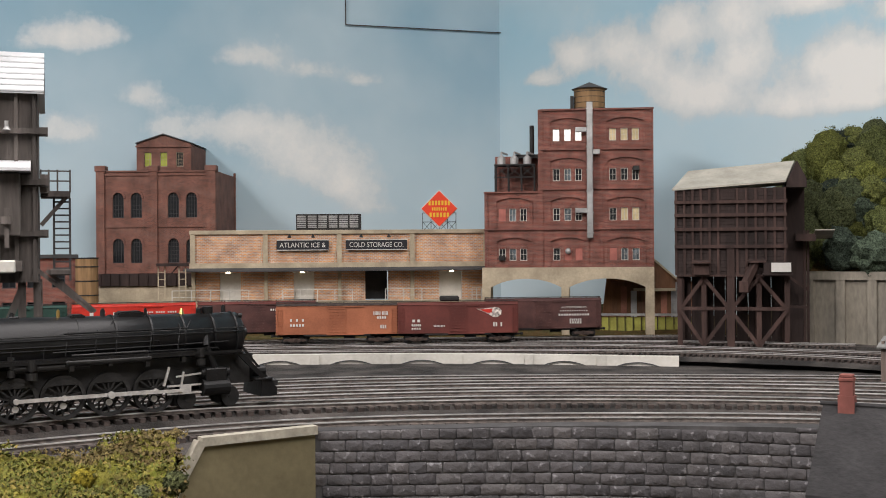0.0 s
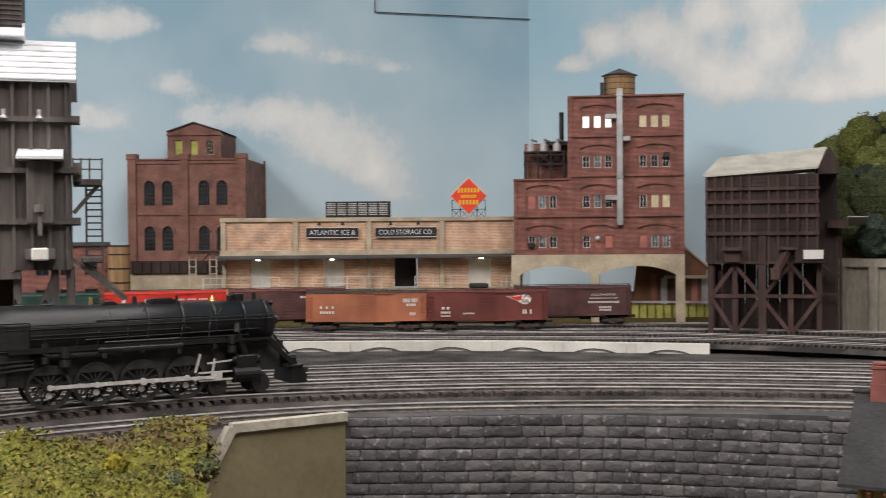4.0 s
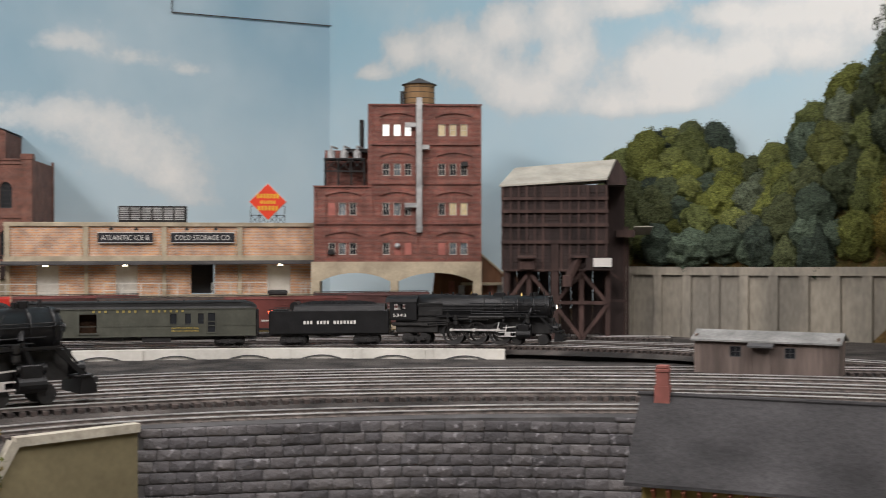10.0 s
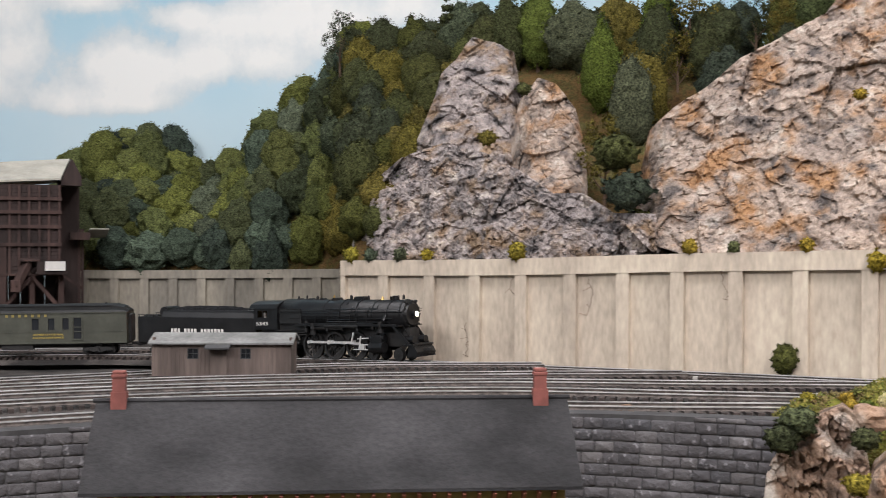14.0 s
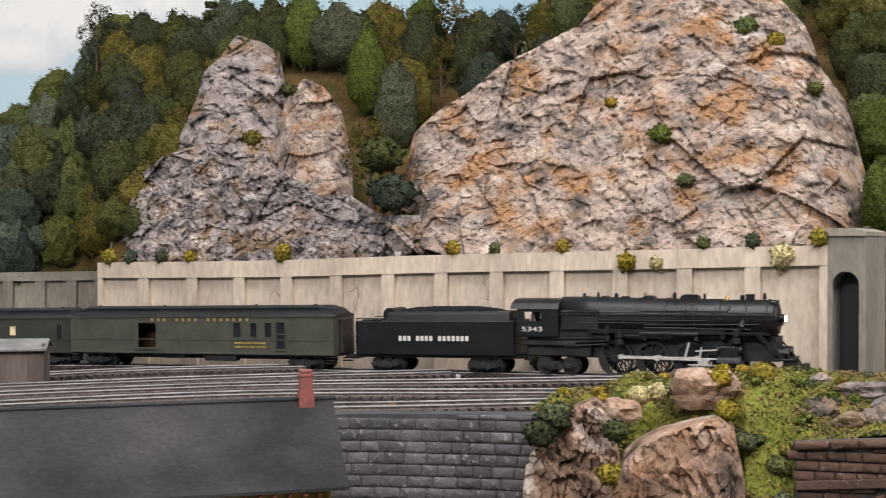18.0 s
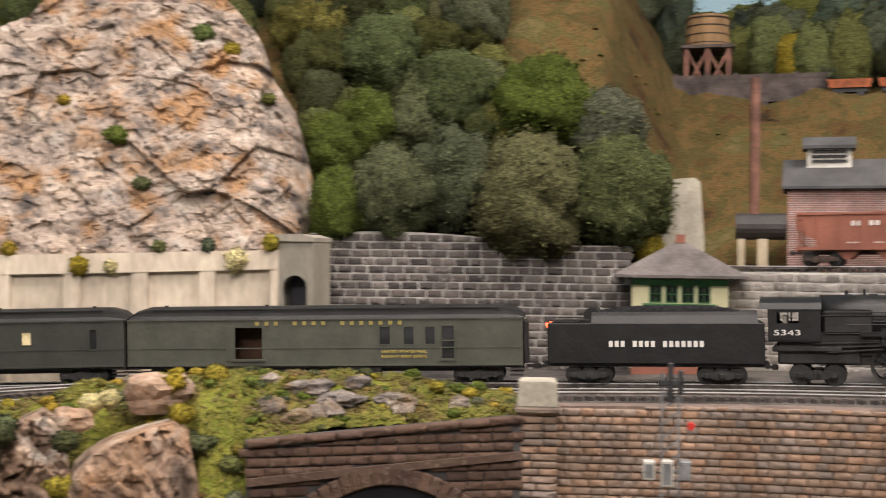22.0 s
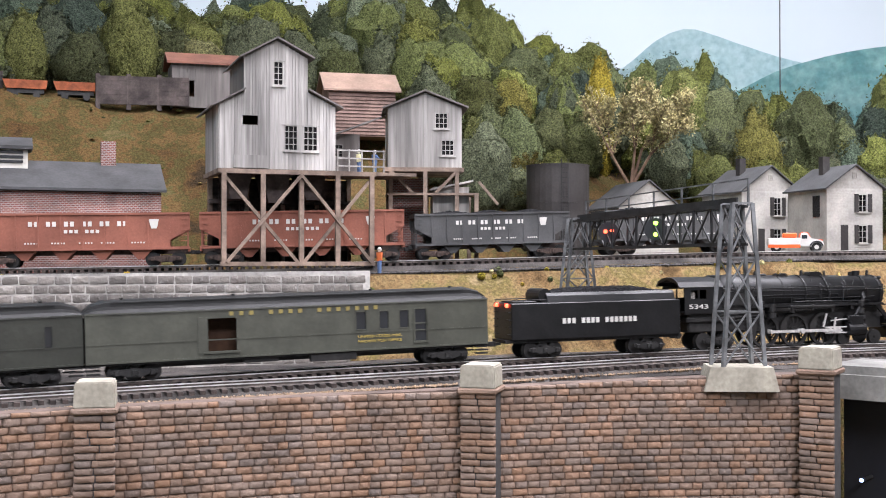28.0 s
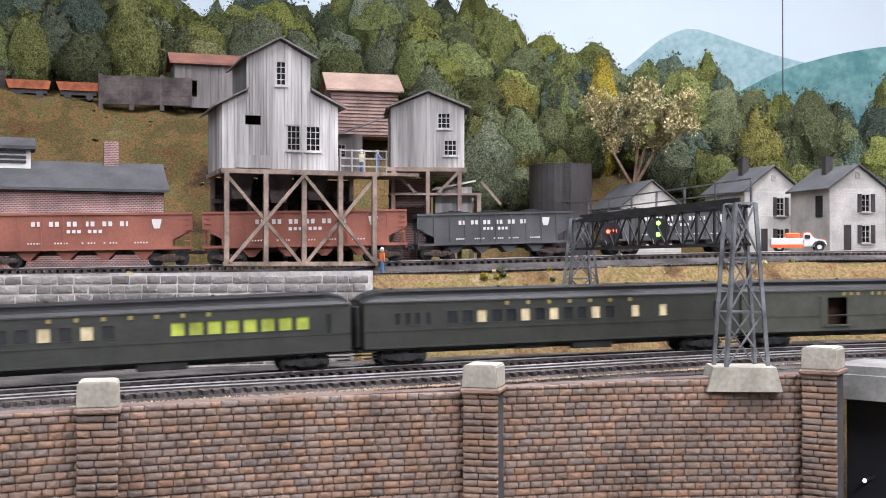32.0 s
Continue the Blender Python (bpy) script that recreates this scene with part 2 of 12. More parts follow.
def face(az, d, z, turn=0.0):
    """A frame at bearing az and distance d from the tripod: x to the right along the front, y away from it, z up."""
    return Matrix.Translation(pol(az, d, z)) @ pose(0, 0, 0, 0, 0, -az + turn)


def curve_of(pts, step=0.01):
    """Points of a smooth line through pts (Catmull-Rom), about one step apart."""
    pts = [Vector(p) for p in pts]
    ext = [2 * pts[0] - pts[1]] + pts + [2 * pts[-1] - pts[-2]]
    out = []
    for i in range(len(pts) - 1):
        p0, p1, p2, p3 = ext[i:i + 4]
        k = max(2, int((p2 - p1).length / step))
        for j in range(k):
            u = j / k
            out.append(0.5 * ((2 * p1) + (p2 - p0) * u + (2 * p0 - 5 * p1 + 4 * p2 - p3) * u * u + (3 * p1 - p0 - 3 * p2 + p3) * u ** 3))
    out.append(pts[-1])
    return out


class Line:
    """A track's centre line, at the rail's top, by its length."""

    def __init__(self, ctrl, step=0.004):
        self.p = curve_of(ctrl, step)
        self.s = [0.0]
        for a, b in zip(self.p, self.p[1:]):
            self.s.append(self.s[-1] + (b - a).length)
        self.length = self.s[-1]
        self.arr = np.array([list(v) for v in self.p])

    def at(self, s):
        if s < 0:
            d = (self.p[1] - self.p[0]).normalized()
            return self.p[0] + d * s
        if s > self.length:
            d = (self.p[-1] - self.p[-2]).normalized()
            return self.p[-1] + d * (s - self.length)
        return Vector([float(np.interp(s, self.s, self.arr[:, k])) for k in range(3)])

    def pose_between(self, s0, s1):
        """The frame of a car whose trucks stand at s0 and s1: x along the line."""
        a, b = self.at(s0), self.at(s1)
        d = (b - a).normalized()
        side = Vector((0, 0, 1)).cross(d).normalized()
        up = d.cross(side)
        m = Matrix((d, side, up)).transposed().to_4x4()
        m.translation = (a + b) / 2
        return m


def sweep(bm, line, s0, s1, step, section, flip=1):
    """A section (offset to the line's left, height) drawn along a line."""
    n = max(2, int((s1 - s0) / step))
    rings = []
    for i in range(n + 1):
        s = s0 + (s1 - s0) * i / n
        p, q = line.at(s - 0.002), line.at(s + 0.002)
        d = (q - p).normalized()
        side = Vector((0, 0, 1)).cross(d).normalized()
        c = line.at(s)
        rings.append([bm.verts.new(c + side * o * flip + Vector((0, 0, h))) for o, h in section])
    k = len(section)
    for a, b in zip(rings, rings[1:]):
        for j in range(k):
            bm.faces.new((a[j], b[j], b[(j + 1) % k], a[(j + 1) % k]))
    bm.faces.new(rings[0])
    bm.faces.new(rings[-1][::-1])


GAUGE = 0.0165


def track(line, s0, s1, tie_step=0.0062, ballast=True, label="two-rail track with dark ties on grey ballast"):
    """Rails, ties and ballast of one track."""
    t = thing("track", label, "railway track", kind="structure")
    bm = bmesh.new()
    for o in (-GAUGE / 2, GAUGE / 2):
        sweep(bm, line, s0, s1, 0.02, [(o - 0.0004, -0.0006), (o + 0.0004, -0.0006), (o + 0.0004, -0.0017), (o + 0.0011, -0.0023), (o - 0.0011, -0.0023), (o - 0.0004, -0.0017)])
    part("rail_web", bm, "rail_side", t)
    bm = bmesh.new()
    for o in (-GAUGE / 2, GAUGE / 2):
        sweep(bm, line, s0, s1, 0.02, [(o - 0.00055, 0.0), (o + 0.00055, 0.0), (o + 0.00055, -0.0006), (o - 0.00055, -0.0006)])
    part("rail_head", bm, "rail_top", t)
    verts, faces = [], []
    rng = random.Random(int(s0 * 1000) + len(line.p))
    n = int((s1 - s0) / tie_step)
    for i in range(n):
        s = s0 + (i + 0.5) * tie_step
        c, d = line.at(s), (line.at(s + 0.003) - line.at(s - 0.003)).normalized()
        side = Vector((0, 0, 1)).cross(d).normalized()
        w = 0.0155 + rng.uniform(-0.0006, 0.0006)
        b = len(verts)
        for h in (-0.0023, -0.0048):
            for sx, sy in ((-1, -1), (1, -1), (1, 1), (-1, 1)):
                verts.append(c + d * (0.0015 * sx) + side * (w * sy) + Vector((0, 0, h)))
        faces += [(b, b + 1, b + 2, b + 3), (b, b + 4, b + 5, b + 1), (b + 1, b + 5, b + 6, b + 2), (b + 2, b + 6, b + 7, b + 3), (b + 3, b + 7, b + 4, b)]
    me = bpy.data.meshes.new("ties")
    me.from_pydata(verts, [], faces)
    me.materials.append(M["tie"])
    ob = new("ties", me)
    ob.parent = t
    tagged(ob, "dark brown wooden ties", kind="stuff")
    if ballast:
        bm = bmesh.new()
        sweep(bm, line, s0, s1, 0.02, [(-0.0172, -0.0046), (0.0172, -0.0046), (0.026, -0.0085), (-0.026, -0.0085)])
        part("ballast", bm, "ballast", t)
    return t


# ---- plan ----
# The main line, by bearing, distance and height of the rail's top.
MAIN = Line([pol(*p) for p in [(-42, 1.62, 1.184), (-30, 1.46, 1.185), (-15, 1.34, 1.186), (-0.3, 1.30, 1.1862), (10, 1.262, 1.1893), (18.8, 1.204, 1.192), (25, 1.14, 1.193), (31, 1.04, 1.1995), (38, 0.95, 1.204),
                              (46, 0.885, 1.208), (54, 0.83, 1.2125), (66, 0.79, 1.2162), (78, 0.76, 1.2208), (90, 0.755, 1.2247), (102, 0.762, 1.2292), (112, 0.795, 1.2328), (122, 0.86, 1.2352), (131, 0.95, 1.237), (140, 1.08, 1.238), (146, 1.2, 1.238)]])


def main_d(az):
    p = MAIN.p[bearing_of(MAIN, az)]
    return math.hypot(p.x, p.y) + 0.027, p.z

M.update({
    "steel": mat("bright_rod_steel", (0.72, 0.7, 0.67), 0.38, 0.55, var=0.1, scale=200),
    "iron": mat("dark_iron", (0.02, 0.019, 0.018), 0.6, var=0.3, scale=120),
    "truck_brown": mat("truck_grime", (0.06, 0.04, 0.032), 0.8, var=0.3, scale=200),
    "coal": mat("coal", (0.016, 0.016, 0.017), 0.9, spec=0.1, scale=300, fine=1200, bump=1.0, var=0.3),
    "white": mat("white_lettering", (0.62, 0.6, 0.56), 0.7, var=0.04, bump=0),
    "cream": mat("cream_paint", (0.72, 0.68, 0.42), 0.7, var=0.06, bump=0),
    "gold_dim": mat("faded_gold_lettering", (0.25, 0.2, 0.06), 0.6, var=0.05, bump=0),
    "gold": mat("gold_lettering", (0.5, 0.38, 0.08), 0.6, var=0.05, bump=0),
    "glass": mat("window_glass", (0.02, 0.022, 0.025), 0.08, var=0.1, scale=30, bump=0, spec=0.6),
    # Dark brown of added sheets that paint the gloom inside cars and buildings.
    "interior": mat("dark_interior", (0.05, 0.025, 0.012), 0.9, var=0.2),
    "glow_red": mat("red_lamp", (0.8, 0.05, 0.02), 0.4, emit=(1, 0.06, 0.02), strength=6, bump=0),
    "glow_green": mat("green_lamp", (0.3, 0.8, 0.05), 0.4, emit=(0.45, 1.0, 0.05), strength=5, bump=0),
    "glow_warm": mat("warm_lamp", (1, 0.9, 0.7), 0.4, emit=(1, 0.85, 0.6), strength=8, bump=0),
    "glow_blue": mat("blue_lamp", (0.4, 0.5, 1), 0.4, emit=(0.4, 0.5, 1.0), strength=4, bump=0),
    "lit_blind": mat("lit_green_blind", (0.32, 0.36, 0.05), 0.6, emit=(0.55, 0.6, 0.04), strength=0.13, bump=0),
    "lit_pane": mat("lit_pane", (0.5, 0.42, 0.26), 0.5, emit=(1, 0.75, 0.35), strength=0.18, bump=0),
    "lit_white": mat("lit_white_pane", (0.9, 0.9, 0.85), 0.5, emit=(1, 0.97, 0.9), strength=0.9, bump=0),
    "table_white": mat("figures_and_tables", (0.6, 0.55, 0.5), 0.7, var=0.4, scale=300, bump=0),
    "orange_cloth": mat("orange_paint", (0.5, 0.12, 0.03), 0.7, var=0.1, bump=0),
})


def wall_open(bm, x0, x1, z0, z1, y0, y1, ops):
    """A wall panel of thickness y0 to y1 with rectangular openings (xa, xb, za, zb)."""
    xs = sorted({x0, x1, *[v for o in ops for v in o[:2]]})
    xs = [x for x in xs if x0 <= x <= x1]
    for xa, xb in zip(xs, xs[1:]):
        if xb - xa < 1e-7:
            continue
        mid = (xa + xb) / 2
        cuts = sorted((o[2], o[3]) for o in ops if o[0] < mid < o[1])
        z = z0
        for za, zb in cuts:
            if za > z:
                box(bm, xa, xb, y0, y1, z, za)
            z = max(z, zb)
        if z < z1:
            box(bm, xa, xb, y0, y1, z, z1)


def bars(parent, words, x0, x1, z, h, y, material="white", thin=0.0003, name="lettering", label="plain lettering bars"):
    """A line of lettering shown as one plain bar for each letter; words: letters in each word."""
    n = sum(words) + len(words) - 1
    step = (x1 - x0) / n
    bm = bmesh.new()
    i = 0
    for w in words:
        for _ in range(w):
            xa = x0 + i * step
            half = min(step * 0.32, h * 0.5)
            box(bm, xa + step * 0.5 - half, xa + step * 0.5 + half, y - thin, y + thin, z, z + h)
            i += 1
        i += 1
    return part(name, bm, material, parent, label)


def writing(parent, words, size, x, z, y, material="white", name="writing", label="", center=True, width=None):
    """Words in the built-in font, upright on a front that faces -y."""
    cu = bpy.data.curves.new("words", "FONT")
    cu.body, cu.size, cu.extrude = words, 1.0, 0.02
    cu.align_x = "CENTER" if center else "LEFT"
    tmp = bpy.data.objects.new("words", cu)
    scene.collection.objects.link(tmp)
    me = bpy.data.meshes.new_from_object(tmp)
    bpy.data.objects.remove(tmp)
    sx = size
    if width:
        xs = [v.co.x for v in me.vertices]
        sx = width / (max(xs) - min(xs))
    for v in me.vertices:
        v.co = Vector((x + v.co.x * sx, y - v.co.z * 0.01, z + v.co.y * size))
    me.materials.append(M[material])
    ob = new(name, me)
    ob.parent = parent
    if label:
        tagged(ob, label)
    return ob


def sash(parent, x0, x1, z0, z1, y, frame="white", pane="glass", nx=2, nz=2, w=0.0007, sill=False):
    """A window: a frame with bars proud of a recessed pane."""
    bm = bmesh.new()
    for a, b in ((x0, x0 + w), (x1 - w, x1)):
        box(bm, a, b, y - w, y + w, z0, z1)
    for a, b in ((z0, z0 + w), (z1 - w, z1)):
        box(bm, x0 + w, x1 - w, y - w, y + w, a, b)
    for i in range(1, nx):
        c = x0 + (x1 - x0) * i / nx
        box(bm, c - w * 0.3, c + w * 0.3, y - w * 0.5, y + w * 0.5, z0 + w, z1 - w)
    for i in range(1, nz):
        c = z0 + (z1 - z0) * i / nz
        box(bm, x0 + w, x1 - w, y - w * 0.45, y + w * 0.45, c - w * 0.3, c + w * 0.3)
    if sill:
        box(bm, x0 - w * 1.5, x1 + w * 1.5, y - w * 3, y + w, z0 - w * 1.6, z0)
    f = part("window", bm, frame, parent)
    bm = bmesh.new()
    box(bm, x0 + w * 0.5, x1 - w * 0.5, y + w * 1.2, y + w * 1.6, z0 + w * 0.5, z1 - w * 0.5)
    part("pane", bm, pane, f)
    return f

# ---- setting ----
def wall_reach(az):
    """How far the backdrop walls stand at a bearing."""
    s, c = math.sin(radians(az)), math.cos(radians(az))
    far = []
    for nx, ny, k in ((0.7197, 0.6943, 1.5128), (0.98, -0.1993, 2.117), (-0.3002, 0.9539, 1.943)):
        dot = nx * s + ny * c
        if dot > 0.05:
            far.append(k / dot)
    return min(far) - 0.01


def profile(az):
    """Height of the ground by distance, at a bearing: ten knots, blended between stations."""
    stations = [
        (-60, (.35, 1.05), (.605, 1.10), (.615, 1.1995), (.93, 1.195), (1.0, 1.175), (1.6, 1.175), (1.65, 1.18), (1.9, 1.2), (2.1, 1.2), (2.6, 1.2)),
        (16, (.35, 1.05), (.605, 1.10), (.615, 1.2015), (.93, 1.197), (1.0, 1.177), (1.6, 1.177), (1.65, 1.18), (1.9, 1.2), (2.1, 1.2), (2.6, 1.2)),
        (17, (.35, 1.05), (.605, 1.10), (.615, 1.202), (.93, 1.197), (1.0, 1.178), (1.53, 1.178), (1.54, 1.262), (1.58, 1.315), (1.66, 1.372), (2.6, 1.36)),
        (20.5, (.35, 1.05), (.605, 1.10), (.615, 1.203), (.93, 1.197), (1.0, 1.18), (1.49, 1.18), (1.50, 1.264), (1.56, 1.345), (1.65, 1.415), (2.6, 1.38)),
        (22.5, (.35, 1.05), (.605, 1.10), (.615, 1.203), (.93, 1.197), (1.0, 1.18), (1.47, 1.18), (1.48, 1.264), (1.55, 1.33), (1.65, 1.39), (2.6, 1.36)),
        (24.2, (.35, 1.05), (.605, 1.10), (.615, 1.204), (.93, 1.198), (1.0, 1.182), (1.455, 1.182), (1.465, 1.265), (1.53, 1.31), (1.62, 1.345), (2.6, 1.35)),
        (26.5, (.35, 1.05), (.605, 1.10), (.615, 1.204), (.93, 1.198), (1.0, 1.182), (1.435, 1.182), (1.445, 1.265), (1.50, 1.36), (1.56, 1.42), (2.6, 1.38)),
        (30.0, (.35, 1.05), (.605, 1.10), (.615, 1.205), (.93, 1.199), (.98, 1.186), (1.40, 1.186), (1.41, 1.266), (1.47, 1.40), (1.53, 1.49), (2.6, 1.45)),
        (30.75, (.35, 1.05), (.605, 1.10), (.615, 1.206), (.93, 1.199), (.98, 1.189), (1.125, 1.19), (1.135, 1.28), (1.28, 1.40), (1.45, 1.52), (2.6, 1.52)),
        (38, (.35, 1.05), (.605, 1.10), (.615, 1.207), (.85, 1.2), (.9, 1.195), (1.015, 1.195), (1.03, 1.284), (1.20, 1.37), (1.38, 1.515), (2.5, 1.57)),
        (48, (.35, 1.05), (.59, 1.10), (.605, 1.208), (.75, 1.203), (.8, 1.2), (.94, 1.2), (.955, 1.28), (1.10, 1.34), (1.28, 1.485), (2.4, 1.58)),
        (58, (.35, 1.05), (.57, 1.10), (.60, 1.209), (.7, 1.207), (.75, 1.205), (.895, 1.206), (.91, 1.28), (1.06, 1.37), (1.24, 1.55), (2.3, 1.75)),
        (65.5, (.35, 1.05), (.58, 1.10), (.60, 1.212), (.7, 1.21), (.74, 1.209), (.885, 1.209), (.90, 1.285), (1.05, 1.39), (1.27, 1.58), (2.2, 1.9)),
        (68, (.35, 1.05), (.59, 1.10), (.605, 1.213), (.7, 1.211), (.74, 1.21), (.93, 1.21), (.945, 1.306), (1.05, 1.39), (1.25, 1.59), (2.2, 2.0)),
        (81, (.35, 1.05), (.60, 1.10), (.615, 1.216), (.7, 1.215), (.74, 1.213), (.925, 1.213), (.94, 1.300), (1.05, 1.395), (1.25, 1.60), (2.2, 2.0)),
        (85, (.35, 1.05), (.605, 1.10), (.62, 1.218), (.7, 1.216), (.74, 1.2165), (.925, 1.215), (.94, 1.286), (1.17, 1.287), (1.45, 1.50), (2.2, 1.66)),
        (108, (.35, 1.05), (.63, 1.10), (.645, 1.222), (.7, 1.222), (.8, 1.2225), (.925, 1.222), (.94, 1.287), (1.19, 1.29), (1.38, 1.46), (2.2, 1.72)),
        (111, (.35, 1.05), (.64, 1.10), (.655, 1.223), (.72, 1.223), (.84, 1.2240), (.88, 1.228), (.955, 1.2885), (1.22, 1.29), (1.40, 1.455), (2.2, 1.74)),
        (122, (.35, 1.05), (.68, 1.10), (.69, 1.226), (.78, 1.226), (.90, 1.2262), (.94, 1.23), (1.0, 1.293), (1.34, 1.298), (1.55, 1.44), (2.2, 1.58)),
        (130.5, (.35, 1.05), (.71, 1.10), (.72, 1.228), (.86, 1.228), (1.0, 1.228), (1.02, 1.235), (1.08, 1.298), (1.45, 1.305), (1.65, 1.40), (2.3, 1.5)),
        (131, (.35, 1.05), (.81, 1.10), (.815, 1.228), (.88, 1.228), (1.01, 1.228), (1.03, 1.235), (1.10, 1.298), (1.46, 1.305), (1.66, 1.40), (2.3, 1.45)),
        (132.6, (.35, 1.05), (.81, 1.10), (.815, 1.228), (.88, 1.228), (1.01, 1.228), (1.03, 1.235), (1.10, 1.298), (1.46, 1.305), (1.66, 1.40), (2.3, 1.45)),
        (155, (.35, 1.05), (.9, 1.10), (.91, 1.229), (1.1, 1.229), (1.25, 1.229), (1.3, 1.235), (1.36, 1.298), (1.6, 1.305), (1.75, 1.38), (2.4, 1.45)),
    ]
    for a, b in zip(stations, stations[1:]):
        if a[0] <= az <= b[0]:
            u = (az - a[0]) / (b[0] - a[0])
            k = [(p[0] + (q[0] - p[0]) * u, p[1] + (q[1] - p[1]) * u) for p, q in zip(a[1:], b[1:])]
            if az > 50:                       # the front edge keeps behind the stone walls
                back = 0.014 * min(1.0, (az - 50) / 12)
                k[1], k[2] = (k[1][0] + back, k[1][1]), (k[2][0] + back, k[2][1])
            reach = wall_reach(az)            # the sheet ends at the backdrop
            if k[9][0] > reach:
                z = float(np.interp(reach, [p[0] for p in k], [p[1] for p in k]))
                k = [p if p[0] < reach - 0.002 * (9 - i) else (reach - 0.002 * (9 - i), z) for i, p in enumerate(k)]
            return k


def ground_z(az, d):
    k = profile(az)
    return float(np.interp(d, [p[0] for p in k], [p[1] for p in k]))


def build_ground():
    """One sheet for the whole layout; its knots run along with the walls."""
    az_list = [i * 0.75 for i in range(-80, 207)]
    verts, faces, kinds = [], [], []
    sub = (3, 1, 10, 3, 8, 1, 8, 10, 14)
    cols = []
    for az in az_list:
        k = profile(az)
        col = []
        for i in range(9):
            for j in range(sub[i]):
                u = j / sub[i]
                d, z = k[i][0] + (k[i + 1][0] - k[i][0]) * u, k[i][1] + (k[i + 1][1] - k[i][1]) * u
                amp = 0.0 if i in (1, 2, 3, 4, 5) else (0.003 if i == 6 else 0.02)
                p = pol(az, d, z)
                p.z += amp * noise.noise(p * 14) + amp * 0.4 * noise.noise(p * 50)
                col.append(len(verts))
                verts.append(p)
                kinds.append(i)
        cols.append(col)
    fm = []
    for a, b in zip(cols, cols[1:]):
        for j in range(len(a) - 1):
            faces.append((a[j], b[j], b[j + 1], a[j + 1]))
            sandy = kinds[a[j]] == 5 and b is not cols[0] and az_list[cols.index(a)] > 108
            fm.append(1 if kinds[a[j]] in (2, 3, 4) else 2 if sandy else 0)
    me = bpy.data.meshes.new("ground")
    me.from_pydata(verts, [], faces)
    me.materials.append(M["earth"])
    me.materials.append(M["ballast"])
    me.materials.append(M["sand"])
    me.polygons.foreach_set("material_index", fm)
    me.polygons.foreach_set("use_smooth", [True] * len(faces))
    return tagged(new("ground", me), "brown scenic ground with grass and grey ballast", "ground", kind="structure")


def slab(name, a, b, z0, z1, thick, material, label, category="wall"):
    """An upright wall from a to b (x, y); its thickness goes to the far side of the tripod."""
    a, b = Vector((*a, 0)), Vector((*b, 0))
    d = (b - a).normalized()
    nrm = Vector((d.y, -d.x, 0))
    if nrm.dot(a) < 0:
        nrm = -nrm
    bm = bmesh.new()
    pts = [a, b, b + nrm * thick, a + nrm * thick]
    lo = [bm.verts.new((p.x, p.y, z0)) for p in pts]
    hi = [bm.verts.new((p.x, p.y, z1)) for p in pts]
    bm.faces.new(lo)
    bm.faces.new(hi)
    for i in range(4):
        bm.faces.new((lo[i], lo[(i + 1) % 4], hi[(i + 1) % 4], hi[i]))
    ob = part(name, bm, material)
    return tagged(ob, label, category, kind="structure")


CORNER = (0.105, 2.07)
# Painted clouds: bearing, rise, and how far each spreads, all in degrees.
SOFT_CLOUDS = [(-18.3, 9.8, 2.2, .8), (-16.0, 10.2, 1.4, .7), (-18.0, 5.6, 2.0, 1.1), (-14.8, 7.3, 1.5, .9), (-9.6, 9.3, 2.0, .8), (-6.2, 8.7, 2.2, .8), (-4.2, 8.2, 1.2, .5), (-9.4, 6.0, 2.6, 1.2),
               (-7.8, 5.0, 2.8, 1.5), (-6.2, 4.0, 2.4, 1.4), (-4.6, 3.0, 1.9, 1.1), (-3.6, 2.0, 1.4, .8), (-24.0, 8.0, 3.0, 1.2), (-29.0, 6.0, 3.0, 1.4), (-13.2, 5.6, 1.4, .8), (-12.5, 3.0, 2.5, .6)]
CUMULUS = [(5.0, 8.2, 1.2, .6), (6.6, 9.2, 1.0, 1.2), (8.6, 9.6, 1.0, 1.4), (10.2, 8.6, 1.7, 1.7), (11.6, 10.4, 1.2, 1.3), (14.0, 11.0, 1.2, 1.6), (14.8, 8.8, 1.7, 2.0), (12.6, 7.2, 2.2, 1.4), (17.6, 11.4, 2.0, .9), (16.5, 6.6, 1.6, 1.0),
           (18.8, 8.4, 1.8, 1.5), (21.0, 8.2, 1.8, 1.5), (20.0, 6.8, 2.0, 1.0), (23.5, 8.8, 1.4, 1.5), (25.2, 10.6, 2.2, 1.3), (22.4, 10.8, 1.5, .8), (27.6, 11.2, 2.0, 1.6), (26.2, 9.0, 2.6, 1.5), (30.0, 10.4, 2.4, 1.8), (33.5, 11.6, 3.0, 1.4)]


